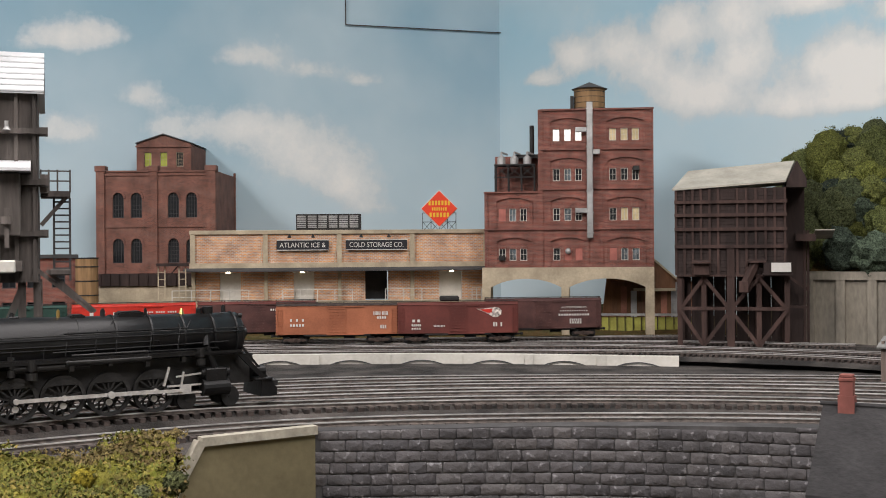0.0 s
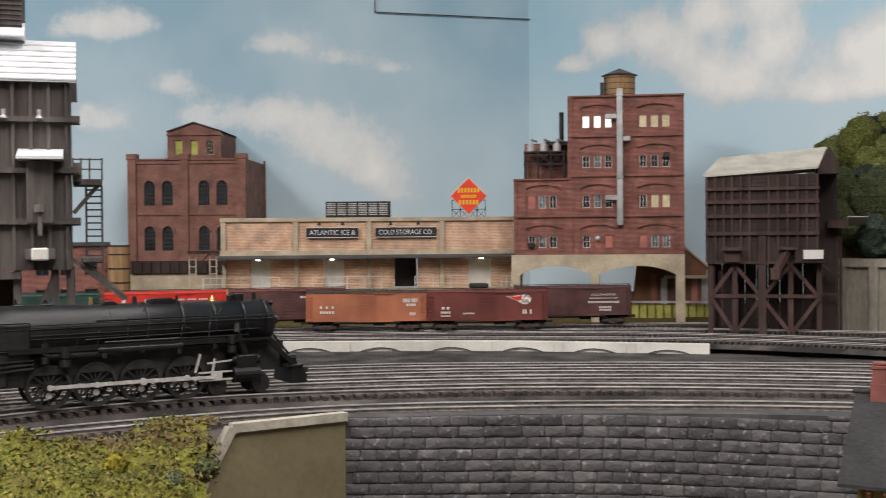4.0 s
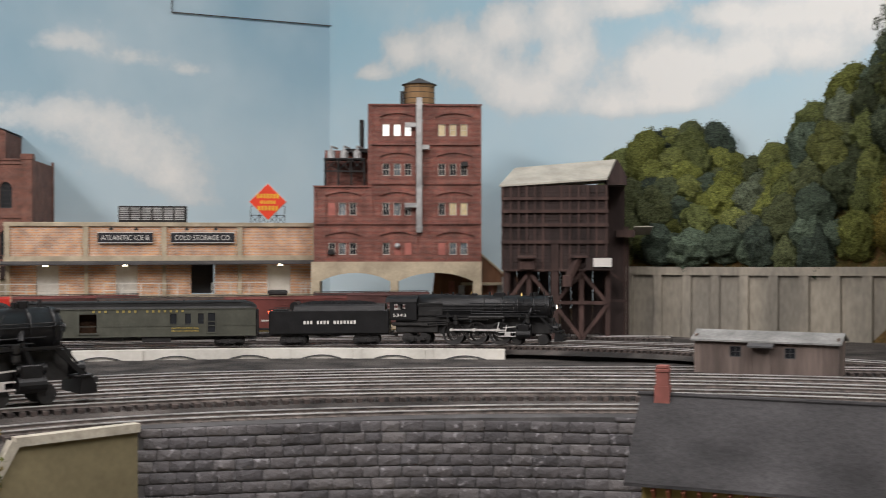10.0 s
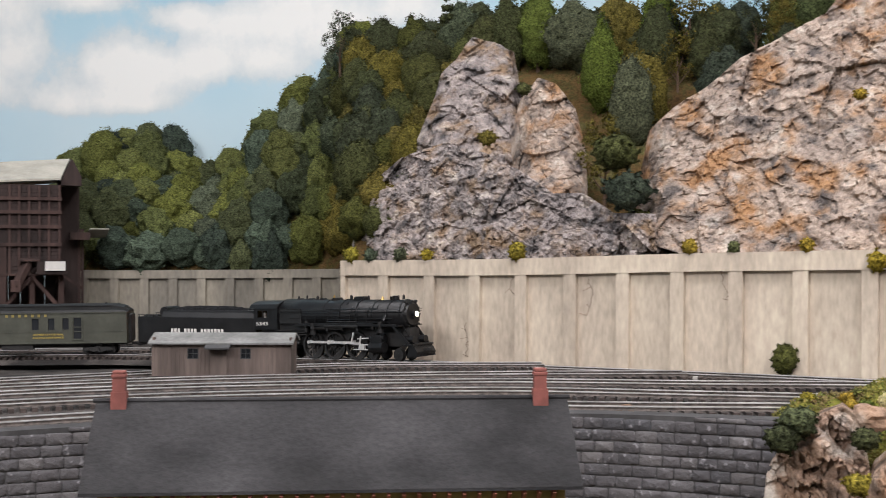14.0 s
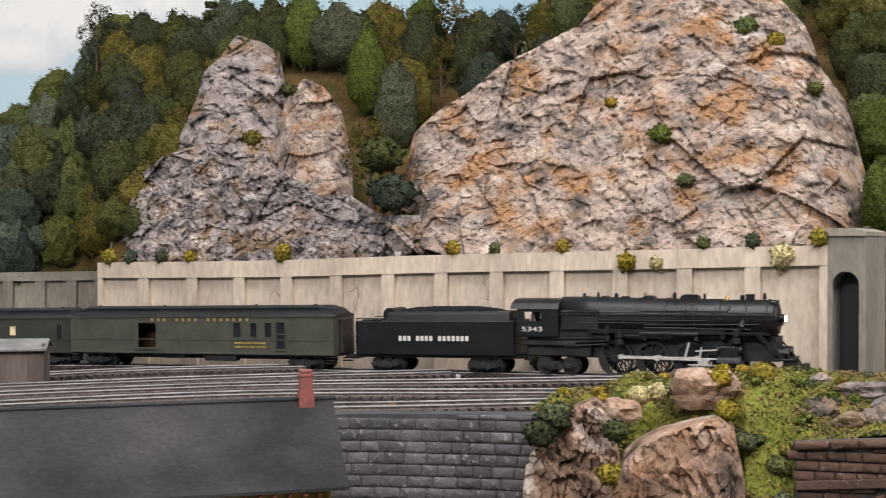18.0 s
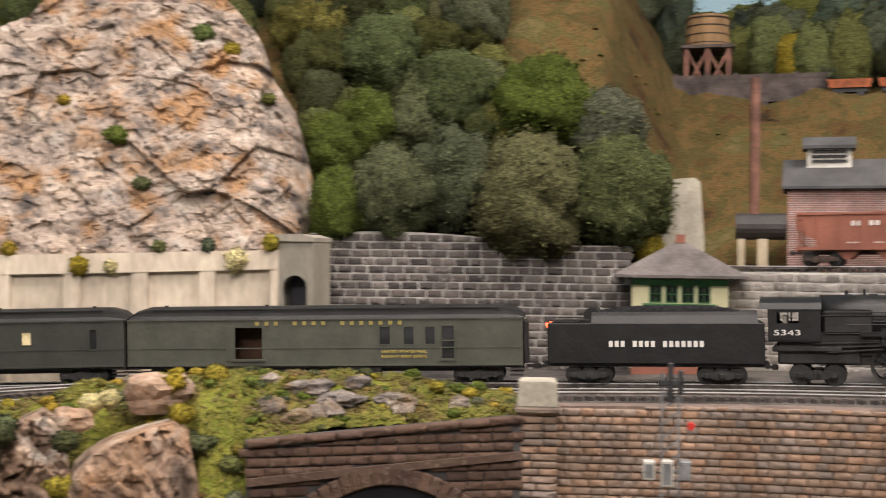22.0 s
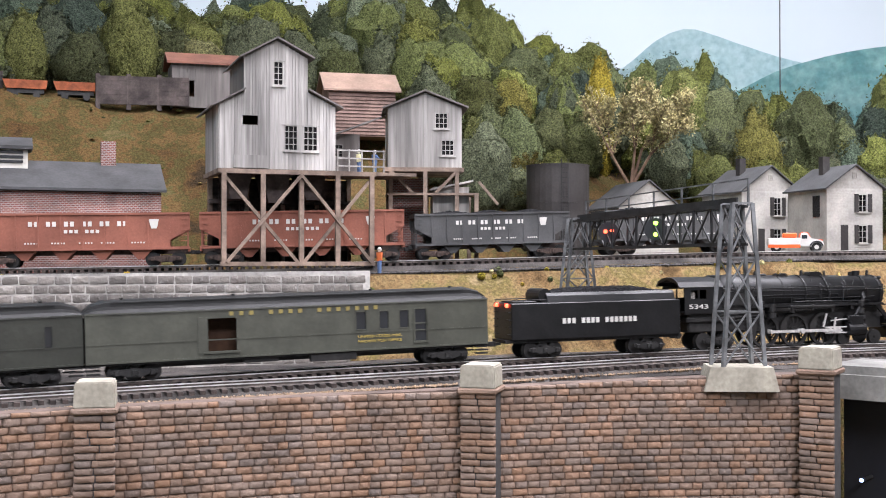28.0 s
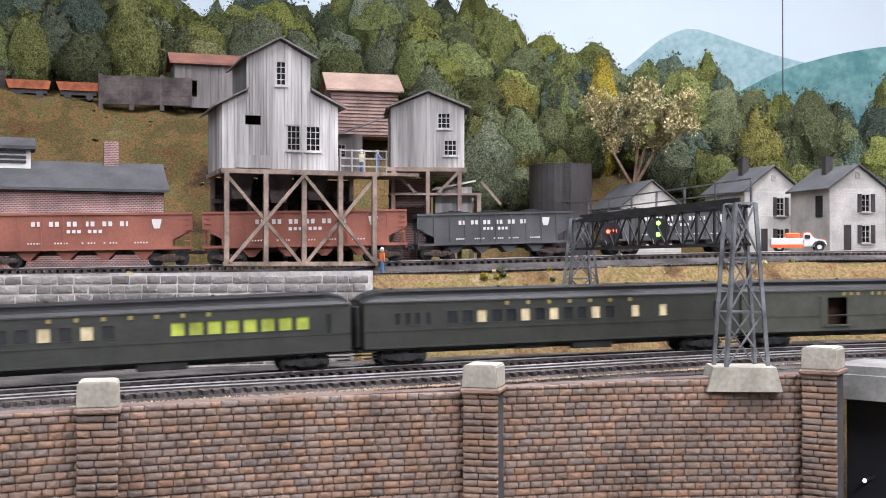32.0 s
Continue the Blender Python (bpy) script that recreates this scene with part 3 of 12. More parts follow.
def backdrop(name, a, b, material, label, clouds=(), full=0.8):
    """A painted backdrop wall: a board 0.1 m thick whose front carries the cloud field."""
    slab(name, a, b, 0, 2.6, 0.1, "wall", label, "backdrop")
    wall = scene.objects[name]
    a, b = Vector((*a, 0)), Vector((*b, 0))
    d = (b - a).normalized()
    nrm = Vector((-d.y, d.x, 0))
    if nrm.dot(a) > 0:
        nrm = -nrm
    nu, zs = 230, [0.0, 0.6, 1.05] + [1.1 + 0.0075 * i for i in range(80)] + [1.8, 2.1, 2.6]
    verts, field = [], []
    for i in range(nu + 1):
        p = a + (b - a) * (i / nu) + nrm * 0.004
        az, far = math.degrees(math.atan2(p.x, p.y)), math.hypot(p.x, p.y)
        for z in zs:
            verts.append((p.x, p.y, z))
            rise = math.degrees(math.atan2(z - EYE_Z, far))
            f = 0.0
            for ca, cr, ra, rr in clouds:
                k = ((az - ca) / ra) ** 2 + ((rise - cr) / (rr if rise > cr else rr * 0.62)) ** 2
                if k < 5:
                    f = 1 - (1 - f) * (1 - full * math.exp(-k))
            field.append(f)
    w = len(zs)
    faces = [(i * w + j, (i + 1) * w + j, (i + 1) * w + j + 1, i * w + j + 1) for i in range(nu) for j in range(w - 1)]
    me = bpy.data.meshes.new("painted_face")
    me.from_pydata(verts, [], faces)
    me.attributes.new("cloud", "FLOAT", "POINT").data.foreach_set("value", field)
    me.materials.append(M[material])
    ob = new("painted_face", me)
    ob.parent = wall


backdrop("wall_north", (-3.2, 1.03), CORNER, "sky", "painted sky-blue backdrop wall with soft clouds", SOFT_CLOUDS, 0.52)
backdrop("wall_east", CORNER, (2.15, -0.05), "sky_lit", "painted backdrop wall with pale blue sky and white cumulus clouds", CUMULUS)
backdrop("wall_south_east", (2.15, -0.05), (1.55, -3.0), "sky_pale", "painted backdrop wall with pale sky")
slab("wall_south", (1.55, -3.0), (-3.2, -3.0), 0, 2.6, 0.1, "wall", "plain cream room wall")
slab("wall_west", (-3.2, -3.0), (-3.2, 1.03), 0, 2.6, 0.1, "wall", "plain cream room wall")
bm = bmesh.new()
box(bm, -3.4, 2.5, -3.2, 2.4, -0.05, 0)
tagged(part("floor", bm, "floor"), "plain grey carpeted floor of the train room", "floor", kind="structure")
bm = bmesh.new()
box(bm, -3.4, 2.5, -3.2, 2.4, 2.6, 2.65)
tagged(part("ceiling", bm, "wall"), "plain white ceiling of the train room", "ceiling", kind="structure")
build_ground()

track(MAIN, 0.0, MAIN.length)

# ---- the moving train ----
# seconds and the place of the engine's front along the main line, in metres
RUN = [(7.5, 0.9574), (8, 1.0529), (8.5, 1.1482), (9, 1.2413), (9.5, 1.3301), (10, 1.4129), (10.5, 1.4861), (11, 1.5502), (11.5, 1.6101), (12, 1.6660), (12.5, 1.7173), (13, 1.7674), (13.5, 1.8178), (14, 1.8688), (14.5, 1.9203), (16.5, 2.1470), (17, 2.2121), (17.5, 2.2809), (18, 2.3535), (18.5, 2.4271), (19, 2.4977), (19.5, 2.5651), (20, 2.6306), (20.5, 2.6943), (21, 2.7556), (21.5, 2.8144), (22, 2.8713), (22.5, 2.9260), (23, 2.9779), (23.5, 3.0273), (24, 3.0740), (24.5, 3.1154), (25, 3.1516), (25.5, 3.1853), (26, 3.2171), (26.5, 3.2470), (28.5, 3.3918), (29, 3.4338), (29.5, 3.4792), (30, 3.5310), (30.5, 3.5893), (31, 3.6546), (31.5, 3.7275), (32, 3.8067)]


def front_at(t):
    if t < RUN[0][0]:
        return RUN[0][1] + (t - RUN[0][0]) * 0.195
    return float(np.interp(t, [r[0] for r in RUN], [r[1] for r in RUN]))

# ---- rolling stock: x along the track, -y the side towards the aisle, z = 0 at the rail's top; in millimetres ----
U = 0.001
M["fitting_grey"] = mat("worn_black_fittings", (0.024, 0.0235, 0.023), 0.4, 0.3, var=0.2, scale=120, spec=0.6)
M["brass_fitting"] = mat("brass_fitting", (0.5, 0.34, 0.12), 0.35, 0.9, var=0.1)


def wheel_mesh(bm, x, y, r, w=2.6, n=16):
    rod(bm, (x * U, (y - w / 2) * U, r * U), (x * U, (y + w / 2) * U, r * U), r * U, n)
    s = 1 if y < 0 else -1
    rod(bm, (x * U, (y + s * w / 2) * U, r * U), (x * U, (y + s * (w / 2 + 0.5)) * U, r * U), (r + 0.7) * U, n)
    rod(bm, (x * U, (y - s * w / 2) * U, r * U), (x * U, (y - s * (w / 2 + 0.6)) * U, r * U), 1.2 * U, 8)


def truck(parent, x, axles, r, frame_mat="truck_brown", frame_y=14.2, kind="arch"):
    """A truck under a car: side frames with journal boxes and springs, and its wheels."""
    bm = bmesh.new()
    half = max(axles) + 3.2
    for s in (-1, 1):
        y = s * frame_y
        ya, yb = sorted(((y - 0.8) * U, (y + 0.8) * U))
        pts = [(-half, r + 1.4), (-half * 0.55, r + 2.4), (half * 0.55, r + 2.4), (half, r + 1.4), (half, r - 0.4), (half * 0.6, r - 0.9), (half * 0.3, r - 2.4), (-half * 0.3, r - 2.4), (-half * 0.6, r - 0.9), (-half, r - 0.4)]
        prism(bm, [((x + a) * U, b * U) for a, b in pts], ya, yb)
        for a in axles:
            box(bm, (x + a - 1.5) * U, (x + a + 1.5) * U, min(y, y + s * 1.7) * U, max(y, y + s * 1.7) * U, (r - 1.4) * U, (r + 1.5) * U, 0.0003)
        for a in (-1.2, 1.2):
            rod(bm, ((x + a) * U, (y + s * 1.1) * U, (r - 1.6) * U), ((x + a) * U, (y + s * 1.1) * U, (r + 1.4) * U), 0.9 * U, 8)
    box(bm, (x - 2.2) * U, (x + 2.2) * U, -frame_y * U, frame_y * U, (r + 0.6) * U, (r + 3.0) * U)
    t = part("truck", bm, frame_mat, parent)
    for a in axles:
        for s in (-1, 1):
            bm = bmesh.new()
            wheel_mesh(bm, x + a, s * 8.9, r)
            part("wheel", bm, "iron", t)
    return t


def coupler(parent, x, s):
    bm = bmesh.new()
    box(bm, min(x, x + s * 5) * U, max(x, x + s * 5) * U, -1.2 * U, 1.2 * U, 8.8 * U, 10.6 * U)
    box(bm, min(x + s * 4, x + s * 7.4) * U, max(x + s * 4, x + s * 7.4) * U, -2.2 * U, 1.4 * U, 8.2 * U, 11.4 * U, 0.0004)
    part("coupler", bm, "iron", parent)


def steam_engine(name, label, drivers, lead, trail, length, cab, stack_x, domes, cyl_x, boiler_r, driver_r=11.5, number="", smoke_front=-19):
    """An engine; x = 0 at the tip of its pilot, negative towards the cab. Returns the thing and its moving parts."""
    e = thing(name, label, "locomotive")
    moving = []
    bz = 39.0                                     # boiler axis
    bm = bmesh.new()
    rings = [(smoke_front, boiler_r - 1.0), (smoke_front - 0.9, boiler_r), (smoke_front - 34, boiler_r), (smoke_front - 34.2, boiler_r + 0.4), (-100, boiler_r + 0.9), (cab[1] + 24, boiler_r + 2.0), (cab[1] - 1, boiler_r + 2.0)]
    prev = None
    for x, r in rings:
        ring = []
        for i in range(28):
            a = 2 * math.pi * i / 28
            ring.append(bm.verts.new((x * U, r * math.sin(a) * U, (bz + r * math.cos(a)) * U)))
        if prev:
            for i in range(28):
                bm.faces.new((prev[i], ring[i], ring[(i + 1) % 28], prev[(i + 1) % 28]))
        else:
            bm.faces.new(ring)
        prev = ring
    bm.faces.new(prev)
    part("boiler", bm, "black", e, smooth=True)
    for x in [smoke_front - 4, smoke_front - 17, smoke_front - 34] + list(range(int(smoke_front - 52), int(cab[1]) + 4, -19)):
        bm = bmesh.new()
        r = boiler_r + (0.5 if x > smoke_front - 35 else 1.4)
        rod(bm, ((x - 0.5) * U, 0, bz * U), ((x + 0.5) * U, 0, bz * U), r * U, 28)
        part("boiler_band", bm, "black", e)
    # smokebox door and headlight
    bm = bmesh.new()
    rod(bm, (smoke_front * U, 0, bz * U), ((smoke_front + 1.6) * U, 0, bz * U), (boiler_r - 2.2) * U, 24, (boiler_r - 3.4) * U)
    for i in range(12):
        a = i * math.pi / 6
        p = Vector((smoke_front * U, (boiler_r - 1.6) * math.sin(a) * U, (bz + (boiler_r - 1.6) * math.cos(a)) * U))
        rod(bm, p, p + Vector((0.0011, 0, 0)), 0.0005, 6)
    part("smokebox_door", bm, "black", e)
    bm = bmesh.new()
    rod(bm, ((smoke_front + 1) * U, 0, (bz + 0.5) * U), ((smoke_front + 5.4) * U, 0, (bz + 0.5) * U), 2.6 * U, 14)
    box(bm, (smoke_front + 0.5) * U, (smoke_front + 4) * U, -2 * U, 2 * U, (bz - 4) * U, (bz - 1.8) * U)
    hl = part("headlight", bm, "black", e)
    bm = bmesh.new()
    rod(bm, ((smoke_front + 5.4) * U, 0, (bz + 0.5) * U), ((smoke_front + 5.8) * U, 0, (bz + 0.5) * U), 2.1 * U, 14)
    part("lens", bm, "glow_warm" if number else "glass", hl)
    # stack, domes, bell, turret
    bm = bmesh.new()
    rod(bm, (stack_x * U, 0, (bz + boiler_r - 1.5) * U), (stack_x * U, 0, (bz + boiler_r + 3.6) * U), 3.0 * U, 16)
    rod(bm, ((stack_x - 5) * U, 0, (bz + boiler_r - 1.5) * U), ((stack_x - 5) * U, 0, (bz + boiler_r + 2.9) * U), 1.6 * U, 10)
    part("smokestack", bm, "black", e)
    for dx, dl, dh in domes:
        bm = bmesh.new()
        pts = [(-dl / 2, 0), (-dl / 2, dh * 0.55), (-dl / 2 + dh * 0.45, dh), (dl / 2 - dh * 0.45, dh), (dl / 2, dh * 0.55), (dl / 2, 0)]
        prism(bm, [((dx + a) * U, (bz + boiler_r - 0.8 + b) * U) for a, b in pts], -4.2 * U, 4.2 * U)
        bmesh.ops.bevel(bm, geom=bm.edges[:], offset=0.0008, segments=2, affect="EDGES")
        part("dome", bm, "black", e)
    bm = bmesh.new()
    bx = stack_x - 15
    rod(bm, (bx * U, 0, (bz + boiler_r) * U), (bx * U, 0, (bz + boiler_r + 3.2) * U), 1.6 * U, 12, 0.6 * U)
    part("bell", bm, mat("brass", (0.6, 0.42, 0.15), 0.3, 1.0, var=0.1), e, "small brass bell")
    bm = bmesh.new()
    for tx in (cab[1] + 16, cab[1] + 30, cab[1] + 44):
        box(bm, (tx - 3) * U, (tx + 2) * U, -3 * U, 2 * U, (bz + boiler_r) * U, (bz + boiler_r + 2.4) * U, 0.0005)
    for sy in (-1, 1):
        rod(bm, (smoke_front * U, sy * (boiler_r + 0.9) * U, (bz + 2.4) * U), ((cab[1]) * U, sy * (boiler_r + 2.6) * U, (bz + 2.4) * U), 0.35 * U, 6)
        rod(bm, ((smoke_front - 10) * U, sy * (boiler_r + 0.7) * U, (bz - 3) * U), ((cab[1] + 60) * U, sy * (boiler_r + 1.2) * U, (bz - 4.0) * U), 0.45 * U, 8)
    part("piping", bm, "black", e)
    engine_fittings(e, smoke_front, cab, boiler_r, bz, stack_x, cyl_x)
    # running boards, frame, firebox sides, pilot
    bm = bmesh.new()
    for sy in (-1, 1):
        ya, yb = sorted((sy * 9 * U, sy * 16.2 * U))
        box(bm, (cab[1] + 22) * U, (smoke_front - 30) * U, ya, yb, 31.4 * U, 32.2 * U)
        box(bm, (smoke_front - 30) * U, (smoke_front - 2) * U, ya, yb, 29.4 * U, 30.2 * U)
        ya, yb = sorted((sy * 15.4 * U, sy * 16.2 * U))
        box(bm, (cab[1] + 22) * U, (smoke_front - 4) * U, ya, yb, 29.6 * U, 31.3 * U)
    part("running_board", bm, "black", e)
    bm = bmesh.new()
    box(bm, (cab[1] + 2) * U, -12 * U, -6.5 * U, 6.5 * U, 12 * U, 28 * U)
    box(bm, (cab[1] - 2) * U, (cab[1] + 34) * U, -12.5 * U, 12.5 * U, 22 * U, 35 * U, 0.0015)
    box(bm, (cab[0] + 5) * U, (cab[1] + 22) * U, -11.5 * U, 11.5 * U, 12.5 * U, 26.5 * U, 0.001)
    box(bm, (cab[0] + 2) * U, (cab[1] + 12) * U, -14.6 * U, 14.6 * U, 20 * U, 23.5 * U, 0.0008)
    for sy in (-1, 1):                            # reservoirs and pipes under the boards
        rod(bm, ((cab[1] + 40) * U, sy * 13 * U, 28 * U), ((cab[1] + 78) * U, sy * 13 * U, 28 * U), 2.2 * U, 12)
        for k in range(3):
            rod(bm, ((cab[1] - 4 + 4 * k) * U, sy * 14 * U, (25 - 2.5 * k) * U), ((cab[1] + 34) * U, sy * 13.5 * U, (26 - 2 * k) * U), 0.6 * U, 6)
    part("frame", bm, "iron", e)
    bm = bmesh.new()
    prism(bm, [(-1 * U, 4 * U), (0, 8 * U), (-4 * U, 13.5 * U), (-9 * U, 13.5 * U), (-10 * U, 4 * U)], -13 * U, 13 * U)
    for k in range(-6, 7):
        beam(bm, (0.2 * U, k * 2 * U, 4.2 * U), (-3.4 * U, k * 2 * U, 13.2 * U), 0.6 * U)
    for sy in (-1, 1):
        beam(bm, (-4 * U, sy * 10 * U, 13 * U), (-20 * U, sy * 9 * U, 33 * U), 1.1 * U)
        beam(bm, (-8 * U, sy * 13.5 * U, 14 * U), (-24 * U, sy * 14.5 * U, 30 * U), 1.4 * U, 2.6 * U)
    box(bm, -14 * U, -3 * U, -14.5 * U, 14.5 * U, 13.2 * U, 14.6 * U, 0.0003)
    rod(bm, (-6 * U, -8 * U, 18 * U), (-14 * U, -8 * U, 18 * U), 3.2 * U, 12)
    rod(bm, (-6 * U, 8 * U, 18 * U), (-14 * U, 8 * U, 18 * U), 3.2 * U, 12)
    part("pilot", bm, "black", e)
    coupler(e, -2, 1)
    # cylinders and valve gear
    for sy in (-1, 1):
        bm = bmesh.new()
        rod(bm, ((cyl_x - 7.5) * U, sy * 13.2 * U, 11.5 * U), ((cyl_x + 7.5) * U, sy * 13.2 * U, 11.5 * U), 4.6 * U, 16)
        rod(bm, ((cyl_x - 8) * U, sy * 12.6 * U, 19.5 * U), ((cyl_x + 8) * U, sy * 12.6 * U, 19.5 * U), 2.9 * U, 14)
        box(bm, (cyl_x - 6) * U, (cyl_x + 6) * U, min(sy * 8 * U, sy * 16 * U), max(sy * 8 * U, sy * 16 * U), 12 * U, 22 * U, 0.0006)
        part("cylinder", bm, "black", e)
        bm = bmesh.new()
        for z in (9.4, 13.6):
            beam(bm, ((cyl_x - 8) * U, sy * 13.6 * U, z * U), ((cyl_x - 27) * U, sy * 13.6 * U, z * U), 0.9 * U)
        beam(bm, ((cyl_x - 8) * U, sy * 13.6 * U, 19.5 * U), ((cyl_x - 22) * U, sy * 13.6 * U, 18.5 * U), 0.9 * U)
        beam(bm, ((cyl_x - 18) * U, sy * 14.2 * U, 21 * U), ((cyl_x - 20) * U, sy * 14.2 * U, 10 * U), 1.0 * U)
        beam(bm, ((cyl_x - 26) * U, sy * 14.2 * U, 24 * U), ((cyl_x - 29) * U, sy * 14.2 * U, 14 * U), 1.2 * U)
        box(bm, (cyl_x - 19) * U, (cyl_x - 14) * U, min(sy * 12.6, sy * 14.8) * U, max(sy * 12.6, sy * 14.8) * U, 9 * U, 14 * U)
        part("valve_gear", bm, "steel", e, "bright steel guides and links")
    # drivers: spoked wheels with counterweights
    for x in drivers:
        w = part_driver(e, x, driver_r)
        moving.append(("driver", w, x))
    for sy in (-1, 1):
        bm = bmesh.new()
        xa, xb = min(drivers), max(drivers)
        beam(bm, ((xa - 1) * U, 0, 0), ((xb + 1) * U, 0, 0), 0.8 * U, 1.9 * U)
        for x in drivers:
            rod(bm, (x * U, -0.8 * U, 0), (x * U, 0.8 * U, 0), 1.5 * U, 12)
        side = part("side_rod", bm, "steel", e, m=Matrix.Translation((0, sy * 13.1 * U, driver_r * U)))
        bm = bmesh.new()
        beam(bm, (sorted(drivers)[-2] * U, 0, 0), ((cyl_x - 17) * U, 0, -0.5 * U), 0.9 * U, 1.7 * U)
        rod(bm, (sorted(drivers)[-2] * U, -1 * U, 0), (sorted(drivers)[-2] * U, 1 * U, 0), 1.9 * U, 12)
        mainr = part("main_rod", bm, "steel", e, m=Matrix.Translation((0, sy * 14.6 * U, driver_r * U)))
        moving.append(("rod", side, sy * 13.1))
        moving.append(("rod", mainr, sy * 14.6))
    for x in lead:
        bm = bmesh.new()
        for sy in (-1, 1):
            wheel_mesh(bm, x, sy * 8.9, 5.3)
        part("lead_wheel", bm, "iron", e)
    truck(e, (trail[0] + trail[-1]) / 2, [a - (trail[0] + trail[-1]) / 2 for a in trail], 6.2, "iron")
    # cab
    c0, c1 = cab
    zf = 27
    bm = bmesh.new()
    for sy in (-1, 1):
        y0, y1 = sorted((sy * 15.2 * U, sy * 16 * U))
        wall_open(bm, c0 * U, c1 * U, zf * U, 46 * U, y0, y1, [((c0 + 5) * U, (c0 + 11) * U, 37 * U, 43.5 * U), ((c0 + 12) * U, (c0 + 17.5) * U, 37 * U, 43.5 * U)])
    box(bm, (c1 - 1) * U, c1 * U, -15.1 * U, 15.1 * U, zf * U, 46 * U)
    box(bm, c0 * U, c1 * U, -15.1 * U, 15.1 * U, (zf - 1) * U, zf * U)
    cabp = part("cab", bm, "black", e)
    bm = bmesh.new()
    pts = [(-17, 45.4), (-14, 49.2), (-8, 51.6), (0, 52.4), (8, 51.6), (14, 49.2), (17, 45.4), (15.5, 45.4), (12, 48), (0, 50.8), (-12, 48), (-15.5, 45.4)]
    prism_x(bm, [(a * U, b * U) for a, b in pts], (c0 - 5) * U, (c1 + 0.5) * U)
    part("cab_roof", bm, "black", cabp)
    bm = bmesh.new()
    box(bm, (c0 + 8) * U, (c0 + 11) * U, -12 * U, -9 * U, 36 * U, 42 * U, 0.001)
    part("crew_figure", bm, "table_white", cabp, "tiny pale painted model figure")
    if number:
        writing(cabp, number, 4.6 * U, (c0 + 11) * U, 30 * U, -16.4 * U, name="number", label="white painted number", width=15 * U)
    return e, moving


